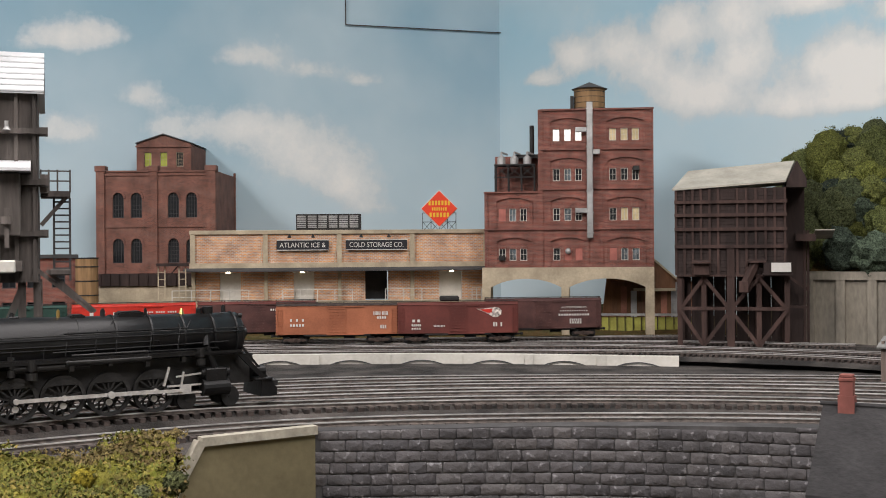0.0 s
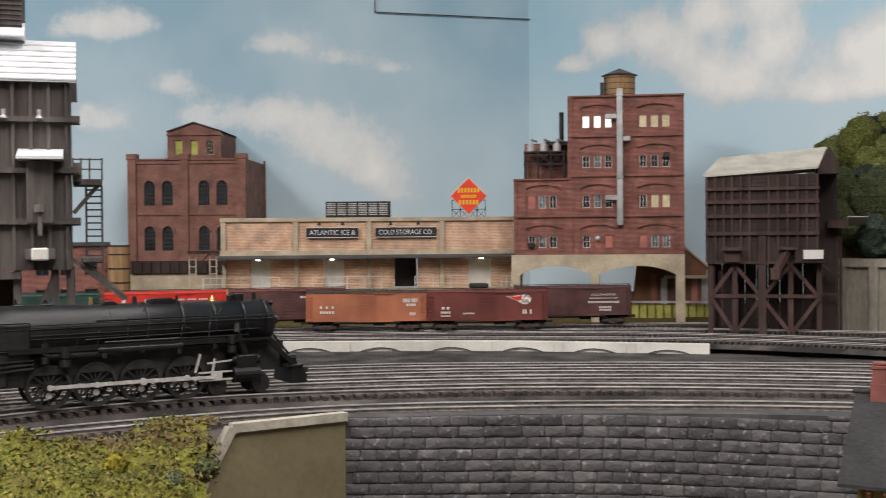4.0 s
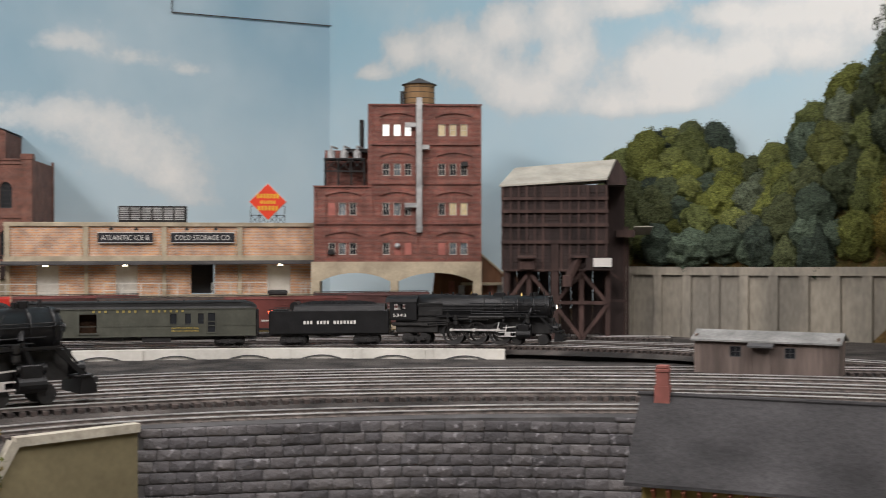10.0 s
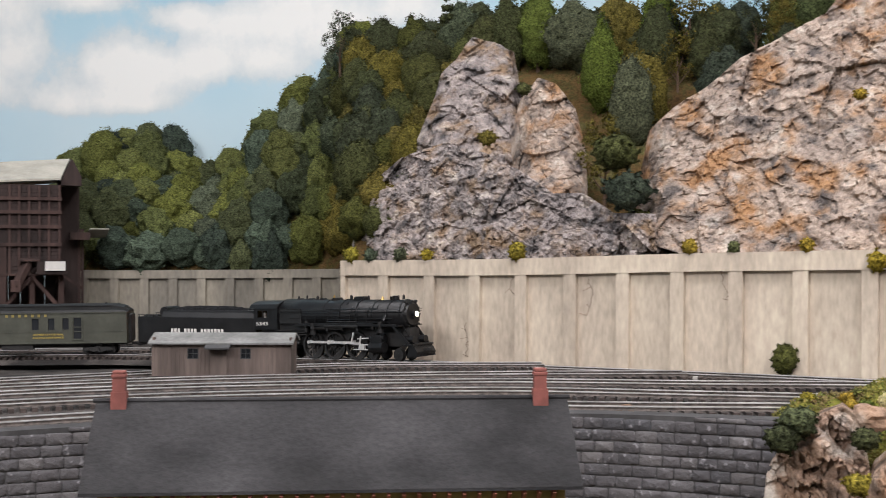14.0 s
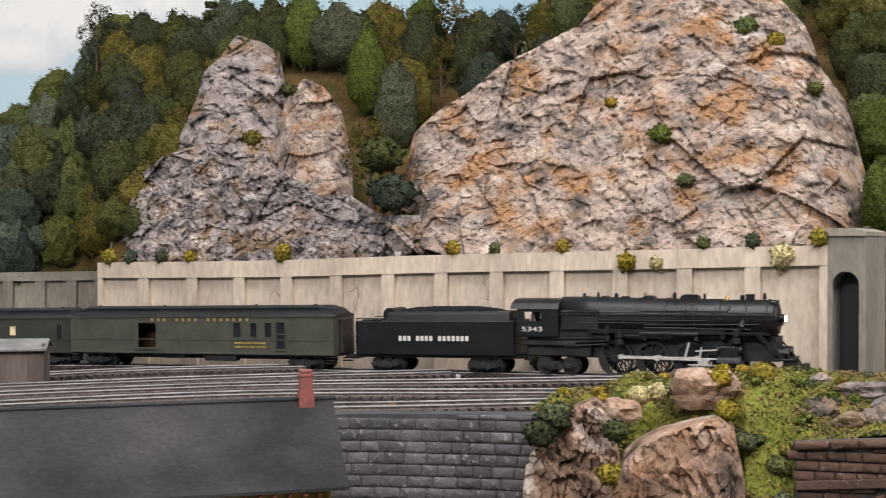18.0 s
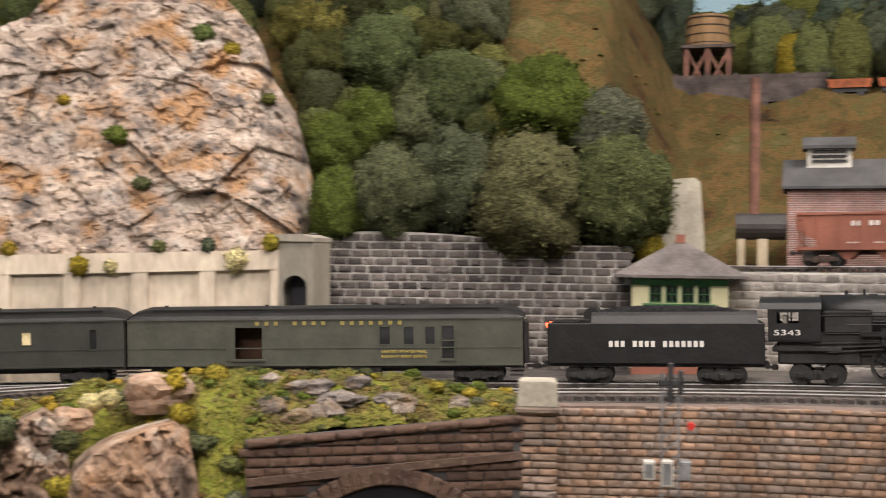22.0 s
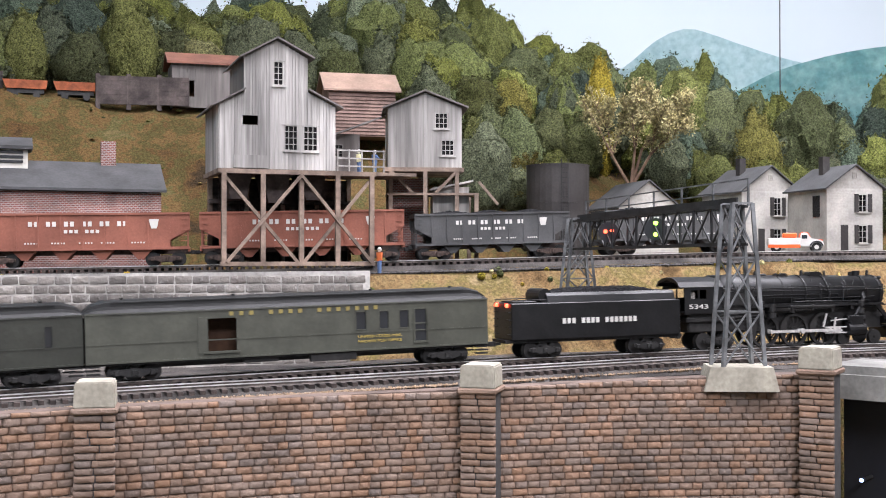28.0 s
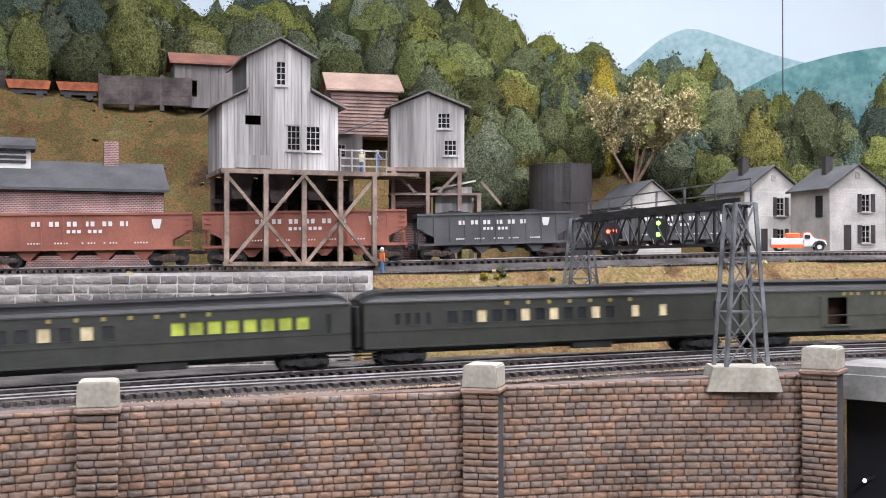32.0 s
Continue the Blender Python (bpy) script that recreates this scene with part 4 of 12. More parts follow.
def engine_fittings(e, front, cab, r, bz, stack_x, cyl_x):
    """Pumps, pipes, reservoirs, sanders and rails on both flanks of the boiler."""
    length = front - cab[1]
    rng = random.Random(int(length))
    for sy in (-1, 1):
        Y = lambda k: sy * (r + k) * U
        at = lambda u: (front - length * u) * U      # u runs from the smokebox front to the cab
        def tank(name, u0, u1, z, y, rad, material="black"):
            bm = bmesh.new()
            rod(bm, (at(u0), sy * y * U, z * U), (at(u1), sy * y * U, z * U), rad * U, 14)
            for u in (u0 + 0.01, (u0 + u1) / 2, u1 - 0.01):
                rod(bm, (at(u) - 0.0004, sy * y * U, z * U), (at(u) + 0.0004, sy * y * U, z * U), (rad + 0.25) * U, 14)
            part(name, bm, material, e)
        tank("air_reservoir", 0.33, 0.60, 29.6, 14.6, 1.9, "fitting_grey")
        tank("cooling_pipe", 0.34, 0.58, 33.2, 15.2, 0.6, "fitting_grey")
        # jacket panels of the firebox, flush rows of washout plugs
        bm = bmesh.new()
        x0, x1 = at(0.99), at(0.80)
        y0, y1 = sorted((sy * 13.6 * U, sy * 14.6 * U))
        box(bm, min(x0, x1), max(x0, x1), y0, y1, 31 * U, 45 * U, 0.0009)
        part("firebox_jacket", bm, "fitting_grey", e)
        for k in range(4):
            bm = bmesh.new()
            x = at(0.82 + 0.05 * k)
            rod(bm, (x, sy * 14.4 * U, 42 * U), (x, sy * 15.1 * U, 42 * U), 0.7 * U, 8)
            part("washout_plug", bm, "black", e)
        # handrail with stanchions
        bm = bmesh.new()
        rod(bm, (at(0.0), Y(2.2), (bz + 4.5) * U), (at(0.98), Y(3.4), (bz + 4.5) * U), 0.3 * U, 6)
        for k in range(9):
            x = at(0.03 + 0.118 * k)
            rod(bm, (x, Y(-0.6), (bz + 4.2) * U), (x, Y(2.6), (bz + 4.5) * U), 0.35 * U, 6)
        part("handrail", bm, "fitting_grey", e)
        # pipe runs along and down the flank
        for z, u0, u1, k, d in ((5.4, 0.2, 0.6, -0.5, 0.35), (-0.8, 0.3, 0.8, 0.9, 0.4), (-2.6, 0.5, 0.9, 1.2, 0.35), (-6.0, 0.1, 0.45, 1.5, 0.45), (8.2, 0.45, 0.95, -2.6, 0.3)):
            bm = bmesh.new()
            rod(bm, (at(u0), Y(k), (bz + z) * U), (at(u1), Y(k + 1.0), (bz + z) * U), d * U, 7)
            rod(bm, (at(u0), Y(k), (bz + z) * U), (at(u0 - 0.015), Y(k - 1.2), (bz + z + (4 if z > 0 else -4)) * U), d * U, 7)
            part("pipe", bm, "black", e)
        for k in range(7):                            # sand pipes and drop pipes
            u = 0.24 + 0.085 * k + rng.uniform(-0.02, 0.02)
            bm = bmesh.new()
            pts = [(at(u), Y(-5.5), (bz + 10) * U), (at(u), Y(-0.4), (bz + 6) * U), (at(u + 0.01), Y(1.2), (bz - 1) * U), (at(u + 0.015), sy * 14.0 * U, 30 * U)]
            for a, b in zip(pts, pts[1:]):
                rod(bm, a, b, 0.4 * U, 6)
            part("sand_pipe", bm, "black", e)
        # air pump, feed pump and steam pipe
        for u, w, h0, h1 in ((0.16, 2.6, 24, 33), (0.70, 3.0, 22, 32), (0.76, 2.0, 24, 34)):
            bm = bmesh.new()
            x = at(u)
            rod(bm, (x, sy * 14.2 * U, h0 * U), (x, sy * 14.2 * U, (h0 + 3.6) * U), w * U, 12)
            rod(bm, (x, sy * 14.2 * U, (h0 + 4.6) * U), (x, sy * 14.2 * U, h1 * U), w * 0.95 * U, 12)
            rod(bm, (x, sy * 14.2 * U, h0 * U), (x, sy * 14.2 * U, h1 * U), w * 0.45 * U, 8)
            part("pump", bm, "fitting_grey", e)
        bm = bmesh.new()
        pts = [(at(0.13), Y(-3), (bz + 2) * U), (at(0.14), Y(1.5), (bz - 5) * U), (cyl_x * U, sy * 13.5 * U, 22 * U)]
        for a, b in zip(pts, pts[1:]):
            rod(bm, a, b, 1.9 * U, 10)
        part("steam_pipe", bm, "black", e)
        # steps, lubricator boxes, brackets below the running board
        for k in range(5):
            bm = bmesh.new()
            x = at(0.22 + 0.12 * k)
            box(bm, x - 0.0012, x + 0.0012, min(sy * 12.5, sy * 15.6) * U, max(sy * 12.5, sy * 15.6) * U, (26.6 - (k % 2) * 1.5) * U, 29.6 * U, 0.0002)
            part("bracket", bm, "fitting_grey", e)
    for u, w, h in ((0.05, 1.3, 2.6), (0.32, 1.0, 2.4), (0.46, 1.5, 3.0), (0.6, 1.1, 3.2), (0.74, 1.6, 2.6), (0.83, 1.0, 3.4), (0.9, 1.3, 2.8)):
        bm = bmesh.new()
        x = (front - length * u) * U
        rod(bm, (x, -1.2 * U, (bz + r + 0.2) * U), (x, -1.2 * U, (bz + r + 1.2 + h) * U), w * U, 12, w * 0.8 * U)
        rod(bm, (x, -1.2 * U, (bz + r + 1.2 + h) * U), (x, -1.2 * U, (bz + r + 1.8 + h) * U), w * 0.5 * U, 8)
        part("safety_valve" if u > 0.7 else "turret_fitting", bm, "brass_fitting" if abs(u - 0.6) < 0.01 else "black", e)
    # classification lamps and front number board
    for sy in (-1, 1):
        bm = bmesh.new()
        rod(bm, ((front - 2) * U, sy * 7 * U, (bz + r - 1.5) * U), ((front + 0.4) * U, sy * 7 * U, (bz + r - 1.5) * U), 1.1 * U, 10)
        part("marker_lamp", bm, "fitting_grey", e)


def part_driver(parent, x, r):
    """A pair of spoked driving wheels on their axle; turns about its own axis."""
    bm = bmesh.new()
    rod(bm, (0, -10.7 * U, 0), (0, 10.7 * U, 0), 2.6 * U, 14)
    hub = part("driver", bm, "iron", parent, m=Matrix.Translation((x * U, 0, r * U)))
    for sy in (-1, 1):
        y = sy * 9.2 * U
        n = 32
        bm = bmesh.new()
        rad = [r * U, r * U, (r - 1.9) * U, (r - 1.9) * U]
        ys = [y - 1.3 * U, y + 1.3 * U, y + 1.1 * U, y - 1.1 * U]
        rings = [[bm.verts.new((q * math.sin(2 * math.pi * i / n), yy, q * math.cos(2 * math.pi * i / n))) for i in range(n)] for q, yy in zip(rad, ys)]
        for a in range(4):
            b = (a + 1) % 4
            for i in range(n):
                bm.faces.new((rings[a][i], rings[a][(i + 1) % n], rings[b][(i + 1) % n], rings[b][i]))
        part("tyre", bm, "iron", hub)
        for i in range(14):
            bm = bmesh.new()
            a = 2 * math.pi * i / 14
            beam(bm, (1.5 * U * math.sin(a), y, 1.5 * U * math.cos(a)), ((r - 1.5) * U * math.sin(a), y, (r - 1.5) * U * math.cos(a)), 0.8 * U)
            part("spoke", bm, "iron", hub)
        bm = bmesh.new()
        rod(bm, (0, y - 1.5 * U, -4.2 * U), (0, y + 1.5 * U, -4.2 * U), 1.7 * U, 10)
        part("crank_pin", bm, "steel", hub)
        bm = bmesh.new()
        prism(bm, [((r - 1.8) * U * math.cos(radians(d)), (r - 1.8) * U * math.sin(radians(d))) for d in range(40, 141, 10)], y - 1.0 * U, y + 1.0 * U)
        part("counterweight", bm, "iron", hub)
    return hub


def tender(name, label, length=134, lettering=True, front=0.0):
    """A long tender with a coal load on two six-wheel trucks; x = 0 at its middle."""
    e = thing(name, label, "tender")
    h = length / 2
    bm = bmesh.new()
    box(bm, -h * U, h * U, -15.5 * U, 15.5 * U, 12.5 * U, 37.5 * U, 0.0006)
    part("tank", bm, "black", e)
    bm = bmesh.new()
    prism_x(bm, [(-15 * U, 37.4 * U), (15 * U, 37.4 * U), (13.6 * U, 42 * U), (11.5 * U, 44 * U), (-11.5 * U, 44 * U), (-13.6 * U, 42 * U)], (-h + 27) * U, (h - 4) * U)
    part("coal_bunker", bm, "black", e)
    bm = bmesh.new()
    bmesh.ops.create_grid(bm, x_segments=50, y_segments=14, size=0.5)
    rng = random.Random(5)
    for v in bm.verts:
        u, w = v.co.x * 2, v.co.y * 2
        v.co = Vector(((8 + u * (h - 20)) * U, w * 11.3 * U, (43.2 + 4.2 * (1 - w * w) * (1 - u ** 4) + rng.uniform(-0.5, 0.6)) * U))
    part("coal_load", bm, "coal", e)
    bm = bmesh.new()
    rod(bm, ((-h + 27) * U, -11 * U, 42 * U), ((-h + 27) * U, 11 * U, 42 * U), 5.0 * U, 16)
    box(bm, (-h + 4) * U, (-h + 20) * U, -12 * U, 12 * U, 37.4 * U, 38.6 * U, 0.0003)
    part("water_hatch", bm, "black", e)
    for sy in (-1, 1):
        bm = bmesh.new()
        rod(bm, (-h * U, sy * 14.5 * U, 39.5 * U), ((-h + 26) * U, sy * 14.5 * U, 39.5 * U), 0.35 * U, 6)
        for k in range(4):
            rod(bm, ((-h + 1 + k * 8) * U, sy * 14.5 * U, 37.5 * U), ((-h + 1 + k * 8) * U, sy * 14.5 * U, 39.5 * U), 0.3 * U, 6)
        part("handrail", bm, "iron", e)
        for k in range(4):
            for x0, x1 in ((-h - 1.2, -h), (h, h + 1.2)):
                bm = bmesh.new()
                box(bm, x0 * U, x1 * U, min(sy * 8, sy * 14) * U, max(sy * 8, sy * 14) * U, (16 + 5 * k) * U, (16.7 + 5 * k) * U)
                part("rung", bm, "iron", e)
    bm = bmesh.new()
    box(bm, (-h - 3) * U, (h + 3) * U, -12 * U, 12 * U, 10.5 * U, 12.6 * U)
    part("underframe", bm, "iron", e)
    if lettering:
        bars(e, (3, 4, 7), -28 * U, 30 * U, 23 * U, 3.6 * U, -15.9 * U, label="white company lettering in plain bars")
        bm = bmesh.new()
        for sy in (-1, 1):
            rod(bm, ((-h - 1.5) * U, sy * 9 * U, 36 * U), ((-h + 0.5) * U, sy * 9 * U, 36 * U), 1.3 * U, 10)
        part("marker_lamp", bm, "glow_red", e, "glowing red marker lamps")
    for x in (-h + 25, h - 25):
        truck(e, x, (-9, 0, 9), 5.3, "iron")
    coupler(e, -h - 2, -1)
    coupler(e, h + 1, 1)
    return e


def roof_rings(bm, half, prof, taper):
    """A clerestory roof: profile (y, z) pairs drawn along x, sloping down at both ends."""
    prev = None
    for x, k in ((-half, 0.0), (-half + taper * 0.35, 0.62), (-half + taper, 1.0), (half - taper, 1.0), (half - taper * 0.35, 0.62), (half, 0.0)):
        ring = [bm.verts.new((x * U, y * (0.86 + 0.14 * k) * U, (41 + (z - 41) * (0.25 + 0.75 * k)) * U)) for y, z in prof]
        if prev:
            for a in range(len(ring) - 1):
                bm.faces.new((prev[a], ring[a], ring[a + 1], prev[a + 1]))
        else:
            bm.faces.new(ring)
        prev = ring
    bm.faces.new(prev)


def passenger_car(name, label, length, ops, lit, doors=(), lettering=True, blinds=(), paint="green_pullman"):
    """A heavyweight car; ops: side openings (x0, x1, z0, z1) in millimetres from the middle."""
    e = thing(name, label, "railway car")
    h = length / 2
    bm = bmesh.new()
    yo = [(a * U, b * U, c * U, d * U) for a, b, c, d in ops]
    for s in (-1, 1):
        y0, y1 = sorted((s * 16.6 * U, s * 15.8 * U))
        wall_open(bm, -h * U, h * U, 12 * U, 41.5 * U, y0, y1, yo)
        box(bm, -h * U, h * U, min(s * 16.6, s * 17) * U, max(s * 16.6, s * 17) * U, 11.5 * U, 12.6 * U)
        box(bm, -h * U, h * U, min(s * 16.6, s * 16.95) * U, max(s * 16.6, s * 16.95) * U, 22.6 * U, 23.3 * U)
        box(bm, -h * U, h * U, min(s * 16.6, s * 17.3) * U, max(s * 16.6, s * 17.3) * U, 40.6 * U, 41.6 * U)
    for s in (-1, 1):
        box(bm, min(s * h, s * (h - 0.8)) * U, max(s * h, s * (h - 0.8)) * U, -15.7 * U, 15.7 * U, 12 * U, 41.4 * U)
    box(bm, -h * U, h * U, -15.7 * U, 15.7 * U, 11.4 * U, 12.4 * U)
    body = part("body", bm, paint, e)
    bm = bmesh.new()
    prof = [(-17.4, 41), (-15.6, 43.6), (-11, 45.4), (-10.9, 47.6), (-7, 49), (0, 49.4), (7, 49), (10.9, 47.6), (11, 45.4), (15.6, 43.6), (17.4, 41)]
    roof_rings(bm, h + 1.2, prof, 13)
    roof = part("roof", bm, "car_roof", e, smooth=False)
    bm = bmesh.new()
    for s in (-1, 1):
        box(bm, (-h + 15) * U, (h - 15) * U, min(s * 11, s * 11.9) * U, max(s * 11, s * 11.9) * U, 47.2 * U, 47.9 * U)
    for x in (-h + 22, -h * 0.3, h * 0.4, h - 22):
        rod(bm, (x * U, -4 * U, 49 * U), (x * U, -4 * U, 50.2 * U), 1.2 * U, 8)
    part("roof_vents", bm, "car_roof", roof)
    for s in (-1, 1):                              # end vestibule bellows
        bm = bmesh.new()
        x0, x1 = sorted((s * h, s * (h + 3.4)))
        box(bm, x0 * U, x1 * U, -8.5 * U, 8.5 * U, 12 * U, 39 * U, 0.0008)
        part("vestibule", bm, "iron", e)
        coupler(e, s * (h + 2), s)
        for sy in (-1, 1):
            for k in range(3):
                bm = bmesh.new()
                box(bm, (s * (h - 4) - 4) * U, (s * (h - 4) + 4) * U, min(sy * 11, sy * 16) * U, max(sy * 11, sy * 16) * U, (5 + 2.2 * k) * U, (5.7 + 2.2 * k) * U)
                part("step", bm, "iron", e)
    bm = bmesh.new()
    box(bm, -h * 0.72 * U, h * 0.72 * U, -4 * U, 4 * U, 7 * U, 11.4 * U)
    box(bm, 8 * U, 38 * U, -15 * U, -9 * U, 6 * U, 11.4 * U, 0.0004)
    box(bm, -34 * U, -12 * U, -13 * U, -9 * U, 7.5 * U, 11.4 * U, 0.0004)
    rod(bm, (-30 * U, 10 * U, 8.5 * U), (0, 10 * U, 8.5 * U), 2.4 * U, 10)
    box(bm, -h * U, h * U, -15 * U, 15 * U, 10.2 * U, 11.4 * U)
    part("underframe", bm, "iron", e)
    for s in (-1, 1):
        truck(e, s * (h - 28), (-10.5, 0, 10.5), 5.3, "iron")
    # Added lengthwise sheet whose colour gives the car's dark inside.
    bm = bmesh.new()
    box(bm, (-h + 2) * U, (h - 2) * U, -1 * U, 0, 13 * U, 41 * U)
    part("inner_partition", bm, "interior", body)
    for i, (a, b, c, d) in enumerate(ops):
        if (i, 0) in doors:
            continue
        m = "lit_blind" if i in blinds else ("lit_pane" if i in lit else "glass")
        sash(body, a * U, b * U, c * U, d * U, -16.4 * U, paint, m, 1, 1, 0.0005)
    if lettering:
        bars(e, (3, 4, 7) if lettering is True else lettering, -h * 0.35 * U, h * 0.42 * U, 37.4 * U, 2.5 * U, -16.9 * U, "gold_dim", label="gold company lettering in plain bars")
    return e


def boxcar(name, label, paint, length=142, marks=(), roofpaint=None, door=6.0, ribs=9):
    """A forty-foot boxcar with a sliding door, roof walk, ladders and two trucks."""
    e = thing(name, label, "boxcar", group="parked boxcars")
    h = length / 2
    bm = bmesh.new()
    box(bm, -h * U, h * U, -15.5 * U, 15.5 * U, 12 * U, 47 * U, 0.0003)
    part("body", bm, paint, e)
    bm = bmesh.new()
    prism_x(bm, [(-16.2 * U, 46.8 * U), (16.2 * U, 46.8 * U), (15.4 * U, 47.9 * U), (0, 49.6 * U), (-15.4 * U, 47.9 * U)], (-h - 0.5) * U, (h + 0.5) * U)
    for k in range(ribs + 1):
        x = -h + length * k / ribs
        for s in (-1, 1):
            beam(bm, (x * U, s * 15.6 * U, 48.1 * U), (x * U, 0, 49.9 * U), 0.7 * U)
    part("roof", bm, roofpaint or paint, e)
    bm = bmesh.new()
    box(bm, (-h - 1) * U, (h + 1) * U, -3 * U, 3 * U, 50.3 * U, 51 * U)
    part("roof_walk", bm, "iron", e)
    d = door * 3.5 / 2
    bm = bmesh.new()
    box(bm, -d * U, d * U, -16.4 * U, -15.4 * U, 13 * U, 45 * U)
    for k in range(9):
        z = 14.5 + k * 3.5
        box(bm, (-d + 0.8) * U, (d - 0.8) * U, -16.9 * U, -16.3 * U, z * U, (z + 1.1) * U)
    part("door", bm, paint, e)
    bm = bmesh.new()
    box(bm, (-d - 2) * U, (d * 3.1) * U, -16.8 * U, -15.4 * U, 45.2 * U, 46.2 * U)
    box(bm, (-d - 2) * U, (d * 3.1) * U, -16.8 * U, -15.4 * U, 11.4 * U, 12.6 * U)
    part("door_track", bm, paint, e)
    for s in (-1, 1):
        bm = bmesh.new()
        x = s * (h - 4)
        for k in range(7):
            box(bm, (x - 2.6) * U, (x + 2.6) * U, -16.6 * U, -16.1 * U, (14 + k * 4.6) * U, (14.6 + k * 4.6) * U)
        for q in (-2.6, 2.6):
            box(bm, (x + q - 0.3) * U, (x + q + 0.3) * U, -16.6 * U, -15.5 * U, 12 * U, 44 * U)
        part("ladder", bm, paint, e)
        bm = bmesh.new()
        for k in range(8):
            box(bm, min(s * h, s * (h + 0.9)) * U, max(s * h, s * (h + 0.9)) * U, -13.5 * U, 13.5 * U, (14 + k * 4) * U, (15.8 + k * 4) * U)
        part("end_ribs", bm, paint, e)
        truck(e, s * (h - 22), (-10, 10), 5.0)
        coupler(e, s * h, s)
    bm = bmesh.new()
    box(bm, -h * U, h * U, -5 * U, 5 * U, 8.5 * U, 12 * U)
    box(bm, -h * 0.55 * U, h * 0.55 * U, -15.2 * U, -14.2 * U, 10.2 * U, 12.2 * U)
    rod(bm, (8 * U, -9 * U, 9 * U), (22 * U, -9 * U, 9 * U), 2.4 * U, 10)
    part("underframe", bm, "iron", e)
    for words, x0, x1, z, hh in marks:
        bars(e, words, x0 * U, x1 * U, z * U, hh * U, -16.0 * U)
    return e


def hopper(name, label, paint, length=140, coal=False, number=True, logo=True):
    """A four-bay open hopper with outside posts and sloped ends."""
    e = thing(name, label, "hopper car", group="coal hoppers")
    h = length / 2
    e0 = h - 15
    bm = bmesh.new()
    for s in (-1, 1):                              # side sheets
        y0, y1 = sorted((s * 15 * U, s * 14.4 * U))
        prism(bm, [(-e0 * U, 14 * U), (e0 * U, 14 * U), (e0 * U, 19 * U), (h * U, 27 * U), (h * U, 38.6 * U), (-h * U, 38.6 * U), (-h * U, 27 * U), (-e0 * U, 19 * U)], y0, y1)
    for s in (-1, 1):
        prism(bm, [(s * h * U, 38 * U), (s * h * U, 36.6 * U), (s * (e0 - 12) * U, 12 * U), (s * (e0 - 13.5) * U, 12 * U), (s * (h - 2) * U, 38 * U)], -14.4 * U, 14.4 * U)
    box(bm, -e0 * U, e0 * U, -14.4 * U, 14.4 * U, 13.8 * U, 15 * U)
    part("body", bm, paint, e)
    bm = bmesh.new()
    for s in (-1, 1):
        box(bm, -h * U, h * U, min(s * 14.2, s * 16.2) * U, max(s * 14.2, s * 16.2) * U, 38.4 * U, 40 * U)
        box(bm, -h * U, h * U, min(s * 14.4, s * 16) * U, max(s * 14.4, s * 16) * U, 12.2 * U, 14.2 * U)
    for s in (-1, 1):
        box(bm, min(s * h, s * (h - 1.4)) * U, max(s * h, s * (h - 1.4)) * U, -14.2 * U, 14.2 * U, 36.6 * U, 40 * U)
        box(bm, min(s * h, s * (h - 1.6)) * U, max(s * h, s * (h - 1.6)) * U, -15 * U, 15 * U, 10.4 * U, 13.6 * U)
        for q in (-13, -5, 5, 13):
            beam(bm, (s * (h - 1.5) * U, q * U, 13 * U), (s * (h - 1.5) * U, q * U, 37 * U), 0.9 * U)
    part("frame", bm, paint, e)
    for k in range(9):
        x = -e0 + 2 * e0 * k / 8
        for s in (-1, 1):
            bm = bmesh.new()
            box(bm, (x - 0.6) * U, (x + 0.6) * U, min(s * 15, s * 16) * U, max(s * 15, s * 16) * U, 14 * U, 38.4 * U)
            part("side_post", bm, paint, e)
    for k in range(4):
        bm = bmesh.new()
        x = -e0 * 0.66 + e0 * 1.32 * k / 3
        prism(bm, [((x - 9.5) * U, 13 * U), ((x + 9.5) * U, 13 * U), ((x + 2.2) * U, 5.2 * U), ((x - 2.2) * U, 5.2 * U)], -12 * U, 12 * U)
        part("hopper_bay", bm, paint, e)
    for s in (-1, 1):
        for k in range(6):
            bm = bmesh.new()
            box(bm, (s * (h - 4) - 2.4) * U, (s * (h - 4) + 2.4) * U, -16.4 * U, -15.8 * U, (14 + 4.2 * k) * U, (14.6 + 4.2 * k) * U)
            part("rung", bm, paint, e)
        truck(e, s * (h - 18), (-9.5, 9.5), 5.0)
        coupler(e, s * h, s)
    bm = bmesh.new()
    box(bm, -h * U, h * U, -3 * U, 3 * U, 8.6 * U, 12 * U)
    part("underframe", bm, "truck_brown", e)
    if coal:
        bm = bmesh.new()
        bmesh.ops.create_grid(bm, x_segments=60, y_segments=14, size=0.5)
        rng = random.Random(9)
        for v in bm.verts:
            u, w = v.co.x * 2, v.co.y * 2
            v.co = Vector((u * (h - 2) * U, w * 14 * U, (38.5 + 4 * (1 - w * w) * (1 - u ** 6) * (0.8 + 0.25 * math.cos(u * 12)) + rng.uniform(-0.6, 0.8)) * U))
        part("coal_load", bm, "coal", e)
    if number:
        bars(e, (2, 2, 2, 2, 2, 2), -e0 * 0.62 * U, e0 * 0.52 * U, 30 * U, 3.6 * U, -15.2 * U, label="white company lettering in plain bars")
        bars(e, (3, 3), -e0 * 0.22 * U, e0 * 0.2 * U, 25 * U, 2.4 * U, -15.2 * U, label="white car number in plain bars")
